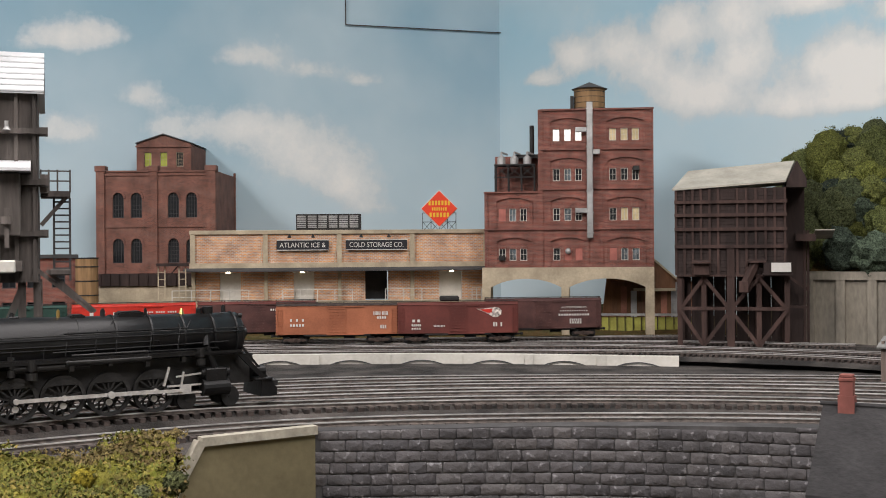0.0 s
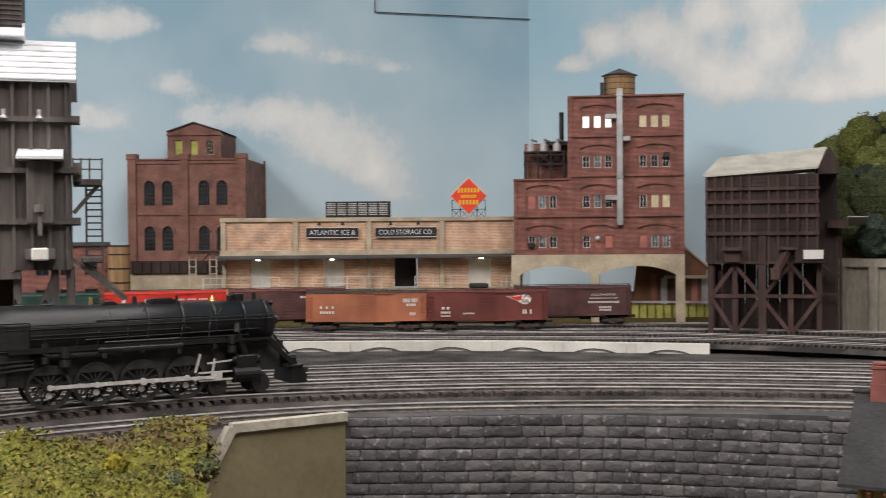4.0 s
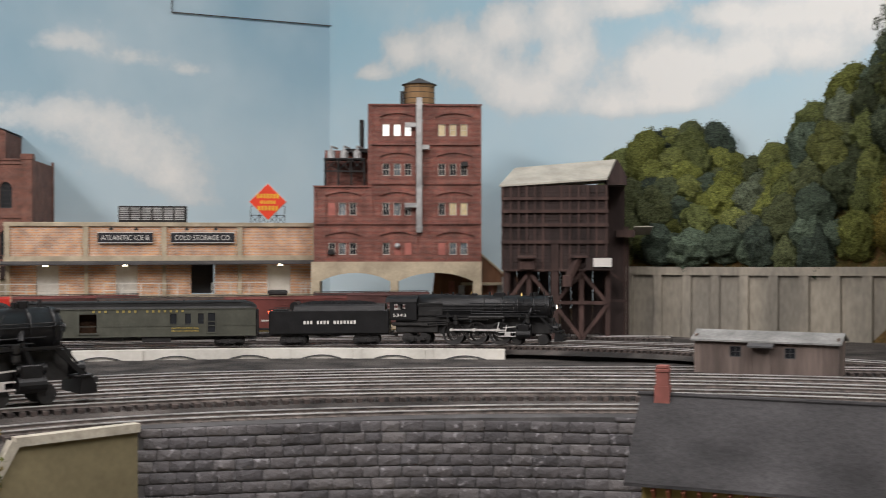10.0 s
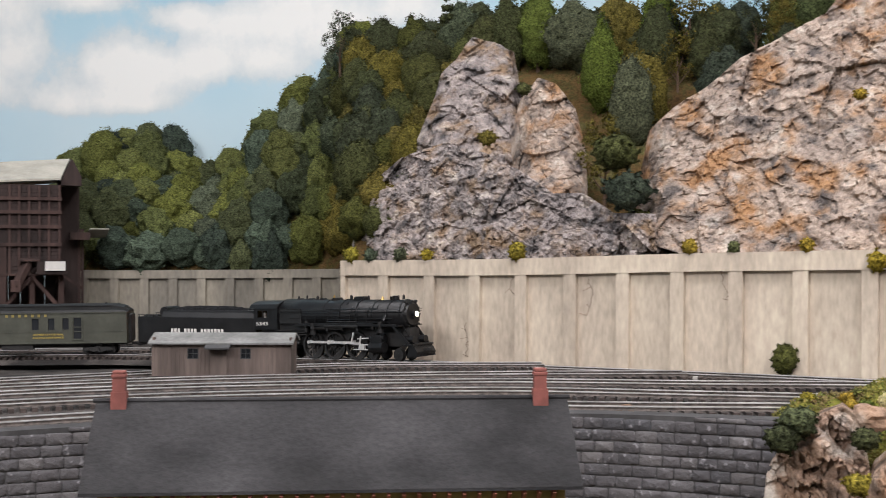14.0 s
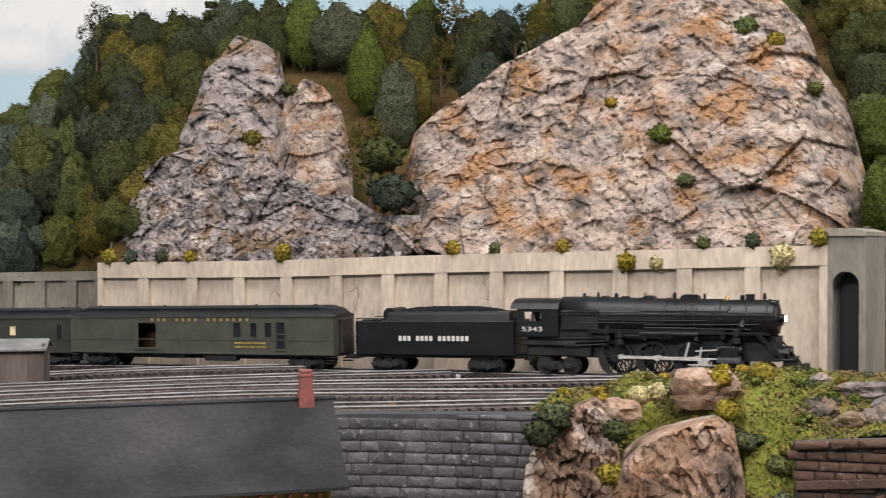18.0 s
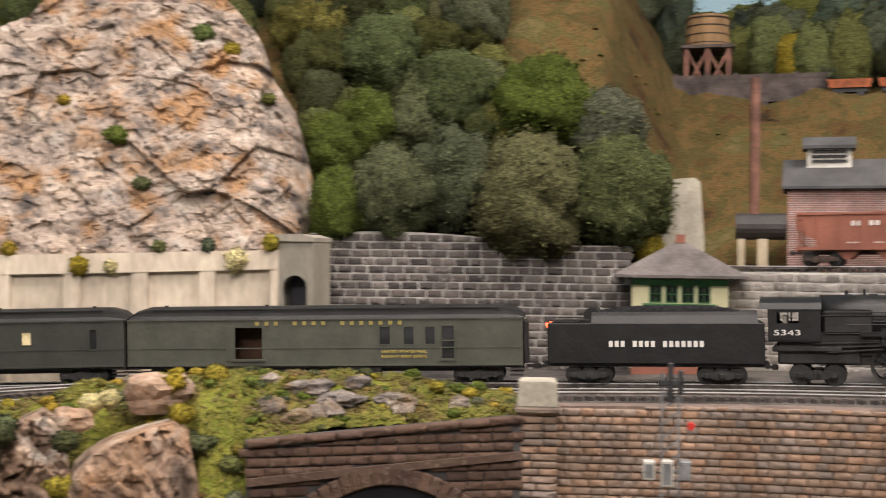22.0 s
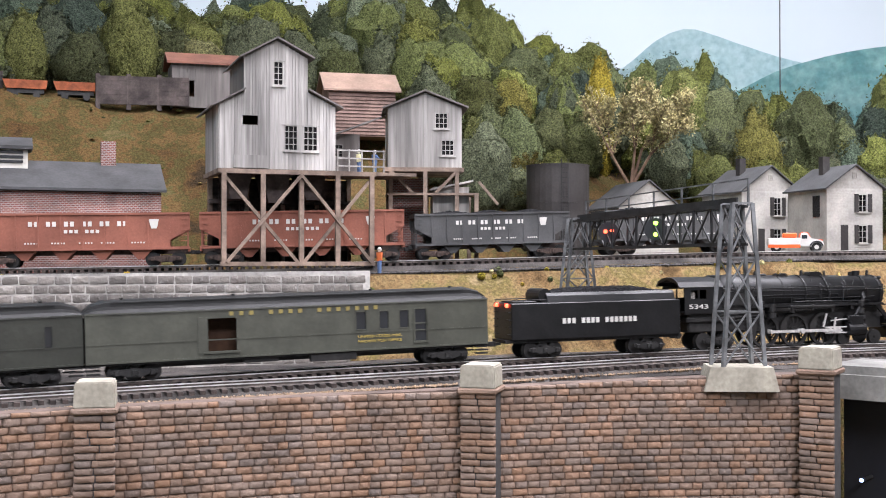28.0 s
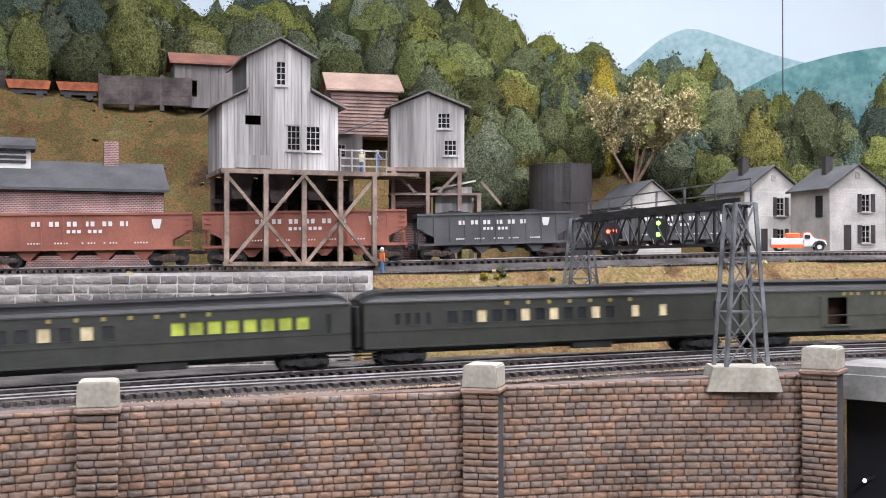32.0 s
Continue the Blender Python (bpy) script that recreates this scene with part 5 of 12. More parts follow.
        for x0 in (-0.66, -0.36, -0.05, 0.2, 0.55):
            bars(e, (5,), e0 * x0 * U, e0 * (x0 + 0.17) * U, 17 * U, 1.1 * U, -15.2 * U, name="small_lettering")
    if logo:
        bm = bmesh.new()
        cx = e0 * 0.82
        prism(bm, [((cx - 3.6) * U, 35 * U), ((cx + 3.6) * U, 35 * U), ((cx + 3) * U, 31.5 * U), ((cx + 2) * U, 28 * U), ((cx - 2) * U, 28 * U), ((cx - 3) * U, 31.5 * U)], -15.5 * U, -15.0 * U)
        part("emblem", bm, "white", e, "white keystone emblem as a plain shape")
    return e


# ---- the passenger train on the main line ----
hud, hud_moving = steam_engine("steam_locomotive", "black streamlined-era steam locomotive running on the main line", (-119, -93.5, -68), (-50, -22), (-170, -151), 190, (-188, -158), -31, ((-70, 13, 4.2), (-98, 9, 3.4)), -42, 12.5, driver_r=12.2, number="5343", smoke_front=-14.5)
ten = tender("tender", "black tender with white lettering and a coal load", 130)
bag_ops = [(-56.5, -38.5, 16, 36), (37, 44.5, 24.5, 36.5), (52.5, 59.5, 24.5, 36.5), (66, 73, 24.5, 36.5), (76.5, 85, 15.5, 37)]
bag = passenger_car("baggage_car", "dark green heavyweight baggage and mail car with open door", 255, bag_ops, (), doors=((0, 0),), paint="green_car")
bm = bmesh.new()
box(bm, -62 * U, -56 * U, -17.3 * U, -16.7 * U, 15 * U, 37 * U)
box(bm, -58.5 * U, -36.5 * U, -18 * U, -16.6 * U, 14.6 * U, 15.8 * U)
part("sliding_door", bm, "green_car", bag)
bm = bmesh.new()
box(bm, 75.5 * U, 86 * U, -17.5 * U, -16.7 * U, 14.6 * U, 15.6 * U)
for x in (75.9, 85.6):
    box(bm, (x - 0.3) * U, (x + 0.3) * U, -17.6 * U, -17 * U, 16 * U, 34 * U)
box(bm, 74.5 * U, 87 * U, -17.6 * U, -17.2 * U, 27 * U, 27.8 * U)
part("mail_door", bm, "green_car", bag)
writing(bag, "UNITED STATES MAIL", 2.3 * U, 53 * U, 19.6 * U, -17 * U, "gold", width=29 * U, label="gold painted writing")
writing(bag, "RAILWAY POST OFFICE", 2.3 * U, 53 * U, 16.6 * U, -17 * U, "gold", width=29 * U, label="gold painted writing")
p_ops = [(-120 + 7 * k, -116 + 7 * k, 26, 34.5) for k in range(4)] + [(-84 + 10.5 * k, -76.5 + 10.5 * k, 26, 35) for k in range(12)] + [(52, 59, 26, 35), (74, 81, 26, 35), (118, 123, 22, 36)]
pull_a = passenger_car("pullman_car", "dark green heavyweight passenger car with lit windows", 280, p_ops, (6, 9, 11, 14, 16, 17), lettering=(7,))
p2_ops = [(-120 + 12 * k, -112 + 12 * k, 26, 35) for k in range(10)] + [(28 + 11 * k, 37 + 11 * k, 26, 35) for k in range(8)] + [(124, 128, 22, 36)]
pull_b = passenger_car("pullman_car", "dark green heavyweight passenger car with yellow-green lit blinds", 280, p2_ops, (3, 6, 8), lettering=(7,), blinds=(10, 11, 12, 13, 14, 15, 16, 17))
for car, ops in ((pull_a, p_ops), (pull_b, p2_ops)):
    rng = random.Random(3)
    for a, b, c, d in ops[4:16]:
        bm = bmesh.new()
        box(bm, (a + 1.5) * U, (a + 4.5) * U, -12 * U, -9 * U, 20 * U, (27 + rng.uniform(1, 4)) * U, 0.001)
        part("seat", bm, "table_white", car, "pale seat behind the window")
for o in hud.children:
    o.matrix_basis = Matrix.Translation((0.095, 0, 0)) @ o.matrix_basis
# thing, distance of its middle behind the engine's front, length between its trucks
TRAIN = [(hud, 0.095, 0.085), (ten, 0.2570, 0.084), (bag, 0.4670, 0.199), (pull_a, 0.7375, 0.224), (pull_b, 1.0265, 0.224)]

# ---- the yard and the town end ----
def brick_mat(name, c1, c2, mortar, rough=0.85, width=0.0024, height=0.0009, gap=0.00012, var=0.5):
    """Small bricks on upright faces, with stains at a larger scale."""
    m = bpy.data.materials.new(name)
    m.use_nodes = True
    n, l = m.node_tree.nodes, m.node_tree.links
    b = n["Principled BSDF"]
    b.inputs["Roughness"].default_value = rough
    tc, sep, add, comb = n.new("ShaderNodeTexCoord"), n.new("ShaderNodeSeparateXYZ"), n.new("ShaderNodeMath"), n.new("ShaderNodeCombineXYZ")
    l.new(tc.outputs["Object"], sep.inputs[0])
    l.new(sep.outputs[0], add.inputs[0])
    l.new(sep.outputs[1], add.inputs[1])
    l.new(add.outputs[0], comb.inputs[0])
    l.new(sep.outputs[2], comb.inputs[1])
    br = n.new("ShaderNodeTexBrick")
    br.inputs["Color1"].default_value, br.inputs["Color2"].default_value, br.inputs["Mortar"].default_value = (*c1, 1), (*c2, 1), (*mortar, 1)
    br.inputs["Scale"].default_value, br.inputs["Mortar Size"].default_value = 1.0, gap
    br.inputs["Brick Width"].default_value, br.inputs["Row Height"].default_value = width, height
    br.inputs["Bias"].default_value = -0.1
    l.new(comb.outputs[0], br.inputs["Vector"])
    ns = n.new("ShaderNodeTexNoise")
    ns.inputs["Scale"].default_value, ns.inputs["Detail"].default_value = 45.0, 6.0
    l.new(tc.outputs["Object"], ns.inputs["Vector"])
    mix = n.new("ShaderNodeMixRGB")
    mix.blend_type = "OVERLAY"
    mix.inputs[0].default_value = var
    l.new(br.outputs[0], mix.inputs[1])
    l.new(ns.outputs[0], mix.inputs[2])
    l.new(mix.outputs[0], b.inputs["Base Color"])
    bp = n.new("ShaderNodeBump")
    bp.inputs["Strength"].default_value, bp.inputs["Distance"].default_value = 0.5, 0.0003
    l.new(br.outputs["Fac"], bp.inputs["Height"])
    bp.invert = True
    l.new(bp.outputs[0], b.inputs["Normal"])
    return m


M.update({
    "b_factory": brick_mat("factory_brick", (0.22, 0.062, 0.042), (0.1, 0.036, 0.03), (0.25, 0.15, 0.12), width=0.0042, height=0.0017, gap=0.00022, var=0.85),
    "b_brewery": brick_mat("brewery_brick", (0.19, 0.072, 0.048), (0.1, 0.044, 0.034), (0.2, 0.12, 0.095), width=0.004, height=0.0016, gap=0.0002, var=0.8),
    "b_tan": brick_mat("tan_brick", (0.62, 0.29, 0.11), (0.36, 0.2, 0.13), (0.5, 0.43, 0.36), width=0.0058, height=0.0022, gap=0.0004, var=0.8),
    "b_boiler": brick_mat("boiler_house_brick", (0.26, 0.085, 0.062), (0.14, 0.062, 0.055), (0.36, 0.31, 0.29), gap=0.0003, height=0.0016, width=0.0036, var=0.9),
    "dim_pane": mat("dim_window_pane", (0.15, 0.18, 0.2), 0.25, var=0.3, scale=90, bump=0),
    "stucco": mat("tan_stucco", (0.45, 0.38, 0.27), 0.9, scale=30, fine=400, var=0.14),
    "duct": mat("galvanised_duct", (0.45, 0.45, 0.44), 0.5, 0.5, var=0.15, scale=60),
    "pink": mat("pink_infill", (0.42, 0.15, 0.12), 0.85, var=0.12),
    "tank_wood": mat("tank_wood", (0.28, 0.17, 0.08), 0.85, var=0.2, scale=80, stretch=(1, 1, 0.1)),
    "shingle": mat("pale_shingle", (0.42, 0.4, 0.34), 0.85, scale=40, fine=300, var=0.1),
    "white_roof": mat("white_metal_roof", (0.72, 0.73, 0.74), 0.45, scale=20, var=0.06),
    "sign_red": mat("sign_red", (0.72, 0.05, 0.015), 0.5, var=0.05, bump=0),
    "sign_yellow": mat("sign_yellow", (0.75, 0.46, 0.03), 0.5, var=0.05, bump=0),
    "girt_wood": mat("brown_girt_timber", (0.062, 0.036, 0.03), 0.85, scale=60, fine=400, var=0.25, stretch=(1, 1, 0.2)),
    # Signs and fittings, and black sheets that paint the dark of openings.
    "sign_and_shade_black": mat("sign_and_shade_black", (0.015, 0.016, 0.02), 0.5, var=0.1, bump=0),
    "rust": mat("rusty_sheet", (0.24, 0.11, 0.05), 0.85, scale=40, fine=300, color2=(0.12, 0.07, 0.045), stretch=(1, 1, 0.25)),
    "corrugated": mat("corrugated_roof", (0.35, 0.15, 0.1), 0.75, scale=30, var=0.2),
    "green_yellow": mat("yellow_green_plank", (0.38, 0.37, 0.08), 0.8, var=0.15),
    "auto_brown": mat("boxcar_brown", (0.085, 0.035, 0.03), 0.6, var=0.15),
    "green_dark": mat("dark_green_paint", (0.02, 0.06, 0.045), 0.6, var=0.15),
})


def polar_line(pts):
    return Line([pol(*p) for p in pts])


NEAR = [
    polar_line([(-45, .52, 1.209), (-24, .585, 1.209), (-15, .615, 1.2092), (-5, .637, 1.2096), (8, .645, 1.2105), (22, .645, 1.213), (36, .643, 1.2155), (46, .645, 1.2165), (58, .665, 1.2185), (70, .69, 1.221), (84, .697, 1.2245), (98, .70, 1.2285), (108, .715, 1.2315), (117, .755, 1.234), (125, .82, 1.236), (132, .9, 1.237), (140, 1.0, 1.238)]),
    polar_line([(-45, .57, 1.2125), (-24, .635, 1.2125), (-15, .668, 1.2128), (-8, .682, 1.213), (4, .695, 1.213), (20, .70, 1.214), (36, .70, 1.216), (48, .695, 1.217), (58, .70, 1.2185)]),
    polar_line([(-40, .66, 1.21), (-24, .70, 1.21), (-10, .74, 1.21), (4, .755, 1.2105), (20, .755, 1.2125), (36, .755, 1.2145), (48, .76, 1.2155), (57, .79, 1.216)]),
    polar_line([(-40, .74, 1.207), (-24, .77, 1.207), (-10, .80, 1.2075), (4, .815, 1.208), (20, .815, 1.210), (34, .82, 1.2115), (47, .845, 1.2125)]),
    polar_line([(-35, .83, 1.205), (-10, .86, 1.205), (4, .875, 1.205), (18, .885, 1.2065), (30, .915, 1.208), (40, .925, 1.2085)]),
]
for ln in NEAR:
    track(ln, 0, ln.length)
FAR = [polar_line([(-30, 1.40, 1.185), (-12, 1.375, 1.185), (6, 1.37, 1.186), (22, 1.30, 1.188)]),
       polar_line([(-32, 1.46, 1.183), (-12, 1.44, 1.183), (0, 1.44, 1.183), (10, 1.45, 1.184), (20, 1.42, 1.186)]),
       polar_line([(-34, 1.53, 1.1835), (-12, 1.50, 1.1835), (2, 1.50, 1.184), (12, 1.53, 1.185), (17, 1.50, 1.186)])]
for ln in FAR:
    track(ln, 0, ln.length)


def at_bearing(line, az):
    return line.s[bearing_of(line, az)]


def park(ob, line, az, base=0.08):
    s = at_bearing(line, az)
    ob.matrix_basis = line.pose_between(s - base / 2, s + base / 2)


# waiting engine in the near yard
moh, _ = steam_engine("steam_locomotive", "black steam locomotive standing in the near yard", (-141, -117.5, -94, -70), (-52, -27), (-189, -172), 215, (-212, -183), -36, ((-80, 15, 3.6), (-108, 9, 3.0)), -37, 12.2)
for o in moh.children:
    o.matrix_basis = Matrix.Translation((0.105, 0, 0)) @ o.matrix_basis
s8 = at_bearing(NEAR[1], -8.0)
moh.matrix_basis = NEAR[1].pose_between(s8 - 0.105 - 0.045, s8 - 0.105 + 0.045)
t2 = tender("tender", "plain black tender behind the waiting engine", 118, lettering=False)
t2.matrix_basis = NEAR[1].pose_between(s8 - 0.285 - 0.04, s8 - 0.285 + 0.04)

b1 = boxcar("boxcar", "weathered orange-brown boxcar with louvred door", "box_orange", 146, (((1, 1, 1), -57, -39, 28, 3.2), ((5,), -57, -39, 22, 3), ((6, 5), 44, 62, 35, 4.6), ((4,), 48, 60, 30.5, 3), ((3,), 52, 60, 19, 4)), "truck_brown")
park(b1, FAR[1], -5.24)
b2 = boxcar("boxcar", "weathered maroon boxcar with a white fireball emblem", "box_maroon", 146, (((2,), -57, -45, 26, 3.2), ((5,), -57, -45, 21, 2.6), ((4,), -57, -45, 17, 2), ((2, 1), 42, 54, 20, 5), ((8,), -30, -16, 20, 2)))
park(b2, FAR[1], 0.75)
bm = bmesh.new()
prism(bm, [(22 * U, 41.5 * U), (34 * U, 42 * U), (44 * U, 43.4 * U), (50 * U, 42.6 * U), (53 * U, 39 * U), (52.4 * U, 34.6 * U), (48 * U, 31.4 * U), (42 * U, 31.8 * U), (37 * U, 35 * U), (28 * U, 39 * U)], -15.9 * U, -15.5 * U)
part("emblem", bm, "table_white", b2, "white comet-like emblem as a plain shape")
bm = bmesh.new()
prism(bm, [(26 * U, 40.6 * U), (34 * U, 41 * U), (42 * U, 41.6 * U), (41 * U, 37 * U), (36 * U, 36.6 * U)], -16.2 * U, -15.8 * U)
part("emblem_flame", bm, "box_red", b2)
bm = bmesh.new()
box(bm, -22 * U, 2 * U, -7 * U, 7 * U, 50.8 * U, 57 * U, 0.0016)
tagged(part("roof_box", bm, "iron", b2), "black box on the roof walk")
b3 = boxcar("boxcar", "dark brown automobile boxcar with white lettering", "auto_brown", 146, (((8,), -60, -48, 24, 2.6), ((12,), 20, 56, 33, 1.4), ((12,), 18, 58, 27.5, 2.4), ((6,), 32, 48, 21, 2.6), ((5,), 32, 48, 17.5, 2.6)))
park(b3, FAR[2], 4.75)
writing(b3, "AUTOMOBILES", 3.4 * U, 38 * U, 37 * U, -15.9 * U, width=32 * U, label="white painted writing")
b4 = boxcar("boxcar", "bright red boxcar with large white lettering", "box_red", 146, (((1, 1, 1), -54, -20, 32, 8), ((5, 4, 4), 8, 50, 38, 2), ((3,), 26, 36, 29, 6)))
park(b4, FAR[2], -14.75)
b5 = boxcar("boxcar", "maroon-brown boxcar with ribbed roof", "auto_brown", 146, (((5, 4), 16, 44, 38, 2.4), ((4,), 44, 54, 18, 1.5)), "box_maroon")
park(b5, FAR[2], -9.1)
b6 = boxcar("boxcar", "dark green boxcar far back in the yard", "green_dark", 146, ())
park(b6, FAR[2], -20.6)
figb = bmesh.new()
rod(figb, (0, 0, 0), (0, 0, 0.012), 0.0028, 8, 0.0036)
rod(figb, (0, 0, 0.012), (0, 0, 0.019), 0.0036, 8, 0.002)
bmesh.ops.create_icosphere(figb, subdivisions=1, radius=0.0022, matrix=Matrix.Translation((0, 0, 0.0212)))
sfig = part("model_figure", figb, "orange_cloth")
sfig.matrix_basis = Matrix.Translation(pol(-2.25, 1.44, 1.207))
tagged(sfig, "tiny orange-clad model figure between the boxcars", "figure")
bm = bmesh.new()
box(bm, -0.003, 0.003, -0.008, 0.008, -0.001, 0.0)
stand = part("brake_platform", bm, "iron", b1, m=Matrix.Translation((0.0765, 0, 0.024)))


# ---- four-storey factory on arches ----
def factory():
    k = 0.362 * U
    X = lambda c: (c - 341) * k
    Z = lambda c: (1000 - c) * 0.369 * U
    f = thing("factory_building", "red brick four-storey factory on concrete arches over the tracks", "building", face(6.12, 1.62, 1.1778))
    rows = {1: (232, 277), 2: (380, 425), 3: (527, 574), 4: (677, 722)}
    cols_a, cols_b, cols_w = (297, 340, 381), (510, 553, 595), (90, 130, 171)
    ops, wins = [], []
    for r, (za, zb) in rows.items():
        for c in cols_a + cols_b + (cols_w if r > 2 else ()):
            ops.append((X(c - 13), X(c + 13), Z(zb), Z(za)))
            wins.append((r, c))
    bm = bmesh.new()
    wall_open(bm, X(238), X(660), Z(748), Z(158), 0, 0.004, [o for o in ops if o[0] > X(238)])
    part("main_wall", bm, "b_factory", f)
    bm = bmesh.new()
    wall_open(bm, X(22), X(238), Z(748), Z(465), 0, 0.004, [o for o in ops if o[0] < X(238)])
    part("wing_wall", bm, "b_factory", f)
    bm = bmesh.new()
    box(bm, X(238), X(660), 0.10, 0.104, Z(748), Z(158))
    box(bm, X(655), X(660), 0.004, 0.1, Z(748), Z(158))
    box(bm, X(238), X(243), 0.004, 0.1, Z(465), Z(158))
    box(bm, X(22), X(27), 0.004, 0.1, Z(748), Z(465))
    part("rear_walls", bm, "b_factory", f)
    bm = bmesh.new()
    box(bm, X(243), X(655), 0.004, 0.1, Z(170), Z(166))
    box(bm, X(27), X(243), 0.004, 0.1, Z(475), Z(471))
    part("roof", bm, "roof_grey", f)
    # Added sheets behind the windows, dark in place of unlit rooms.
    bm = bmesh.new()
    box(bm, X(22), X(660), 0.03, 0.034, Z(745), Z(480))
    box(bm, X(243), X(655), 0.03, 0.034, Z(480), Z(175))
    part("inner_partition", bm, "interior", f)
    # pilasters and string courses
    for x0, x1, top in ((22, 34, 465), (228, 246, 158), (408, 418, 158), (462, 472, 158), (650, 662, 158)):
        bm = bmesh.new()
        box(bm, X(x0), X(x1), -0.0016, 0, Z(748), Z(top))
        part("pilaster", bm, "b_factory", f)
    for y, x0, x1 in ((160, 234, 664), (308, 236, 662), (455, 236, 662), (466, 20, 240), (605, 20, 662)):
        bm = bmesh.new()
        box(bm, X(x0), X(x1), -0.0026, 0, Z(y + 3), Z(y - 3))
        part("string_course", bm, "b_factory", f)
    # arched hood over each bay
    for r in rows:
        za, zb = rows[r]
        for x0, x1 in ((272, 408), (486, 628)) + (((66, 203),) if r > 2 else ()):
            bm = bmesh.new()
            pts = []
            for i in range(9):
                u = i / 8
                pts.append((X(x0 + (x1 - x0) * u), Z(za - 30 - 14 * (1 - (2 * u - 1) ** 2))))
            for a, b in zip(pts, pts[1:]):
                beam(bm, (a[0], -0.0011, a[1]), (b[0], -0.0011, b[1]), 0.0026)
            for x in (x0, x1):
                beam(bm, (X(x), -0.0006, Z(za - 30)), (X(x), -0.0006, Z(zb + 26)), 0.0019)
            beam(bm, (X(x0), -0.0006, Z(zb + 26)), (X(x1), -0.0006, Z(zb + 26)), 0.0019)
            part("bay_frame", bm, "b_factory", f)
    for r, c in wins:
        za, zb = rows[r]
        a = (X(c - 13), X(c + 13), Z(zb), Z(za))
        if (r, c) in ((3, 90), (4, 340), (4, 381), (4, 510)):
            bm = bmesh.new()
            box(bm, a[0], a[1], 0.0006, 0.002, a[2], a[3])
            part("bricked_window", bm, "pink", f)
            continue
        lit = "lit_white" if r == 1 and c < 390 else ("lit_pane" if (r == 1 or (r == 3 and c > 540)) else ("glass" if (r == 2 and c > 500) or int(c) % 3 == 0 else "dim_pane"))
        sash(f, *a, 0.0015, "pale_concrete", lit, 2, 2, 0.0007)
    # duct
    bm = bmesh.new()
    box(bm, X(412), X(435), -0.010, -0.0026, Z(640), Z(135), 0.0008)
    for y, x0, x1 in ((237, 370, 412), (320, 435, 462), (537, 368, 412)):
        box(bm, X(x0), X(x1), -0.009, -0.0035, Z(y + 9), Z(y - 9), 0.0006)
    for y in (160, 220, 300, 385, 465, 545, 620):
        box(bm, X(410), X(437), -0.0106, -0.0022, Z(y + 2), Z(y - 2))
    part("duct", bm, "duct", f, "pale galvanised ventilation duct")
    for c, y in ((88, 712), (597, 382)):
        bm = bmesh.new()
        box(bm, X(c - 12), X(c + 12), -0.006, 0.001, Z(y + 9), Z(y - 9), 0.0005)
        part("air_conditioner", bm, "iron", f)
    bm = bmesh.new()
    bmesh.ops.create_uvsphere(bm, u_segments=12, v_segments=8, radius=0.0042, matrix=Matrix.Translation((X(340), -0.003, Z(688))))
    part("vent_dome", bm, "duct", f)
    # rooftop tank
    bm = bmesh.new()
    rod(bm, (X(427), 0.05, Z(158)), (X(427), 0.05, Z(68)), 60 * k, 24)
    tk = part("roof_tank", bm, "tank_wood", f, "round brown wooden roof tank")
    bm = bmesh.new()
    rod(bm, (X(427), 0.05, Z(68)), (X(427), 0.05, Z(40)), 70 * k, 24, 1.0 * k)
    part("tank_roof", bm, "roof_grey", tk)
    bm = bmesh.new()
    for y in (80, 100, 122, 142):
        rod(bm, (X(427), 0.05, Z(y + 1)), (X(427), 0.05, Z(y - 1)), 61 * k, 24)
    box(bm, X(352), X(366), 0.04, 0.06, Z(158), Z(95))
    part("tank_hoop", bm, "iron", tk)
    # cyclones on the wing
    bm = bmesh.new()
    for x in (62, 112, 162, 212):
        for y in (0.01, 0.04):
            beam(bm, (X(x), y, Z(465)), (X(x), y, Z(358)), 0.0016)
    for x0 in (62, 112, 162):
        for za, zb in ((405, 362), (362, 405)):
            beam(bm, (X(x0), 0.01, Z(za)), (X(x0 + 50), 0.01, Z(zb)), 0.001)
    for y in (362, 407):
        beam(bm, (X(58), 0.01, Z(y)), (X(216), 0.01, Z(y)), 0.0016)
    box(bm, X(58), X(216), 0.008, 0.042, Z(363), Z(358))
    part("tank_frame", bm, "iron", f)
    bm = bmesh.new()
    box(bm, X(56), X(236), 0.046, 0.1, Z(465), Z(322))
    part("penthouse_wall", bm, "b_factory", f)
    for x in (85, 135, 185):
        bm = bmesh.new()
        rod(bm, (X(x), 0.022, Z(358)), (X(x), 0.022, Z(332)), 16 * k, 14)
        rod(bm, (X(x), 0.022, Z(332)), (X(x), 0.022, Z(322)), 14 * k, 14, 5 * k)
        rod(bm, (X(x), 0.022, Z(322)), (X(x), 0.022, Z(310)), 4 * k, 8)
        rod(bm, (X(x), 0.022, Z(311)), (X(x + 22), 0.03, Z(318)), 4 * k, 8)
        part("cyclone_tank", bm, "duct", f)
    bm = bmesh.new()
    rod(bm, (X(201), 0.05, Z(465)), (X(201), 0.05, Z(203)), 9 * k, 12)
    box(bm, X(140), X(232), 0.03, 0.06, Z(332), Z(318))
    part("smokestack", bm, "iron", f)
    # arches
    bm = bmesh.new()
    pts = [(X(12), Z(1000)), (X(12), Z(748)), (X(662), Z(748)), (X(662), Z(1000)), (X(630), Z(1000))]
    for x0, x1 in ((630, 343), (313, 45)):
        for i in range(13):
            u = i / 12
            pts.append((X(x0 + (x1 - x0) * u), Z(822 - 32 * (1 - abs(2 * u - 1) ** 2.2))))
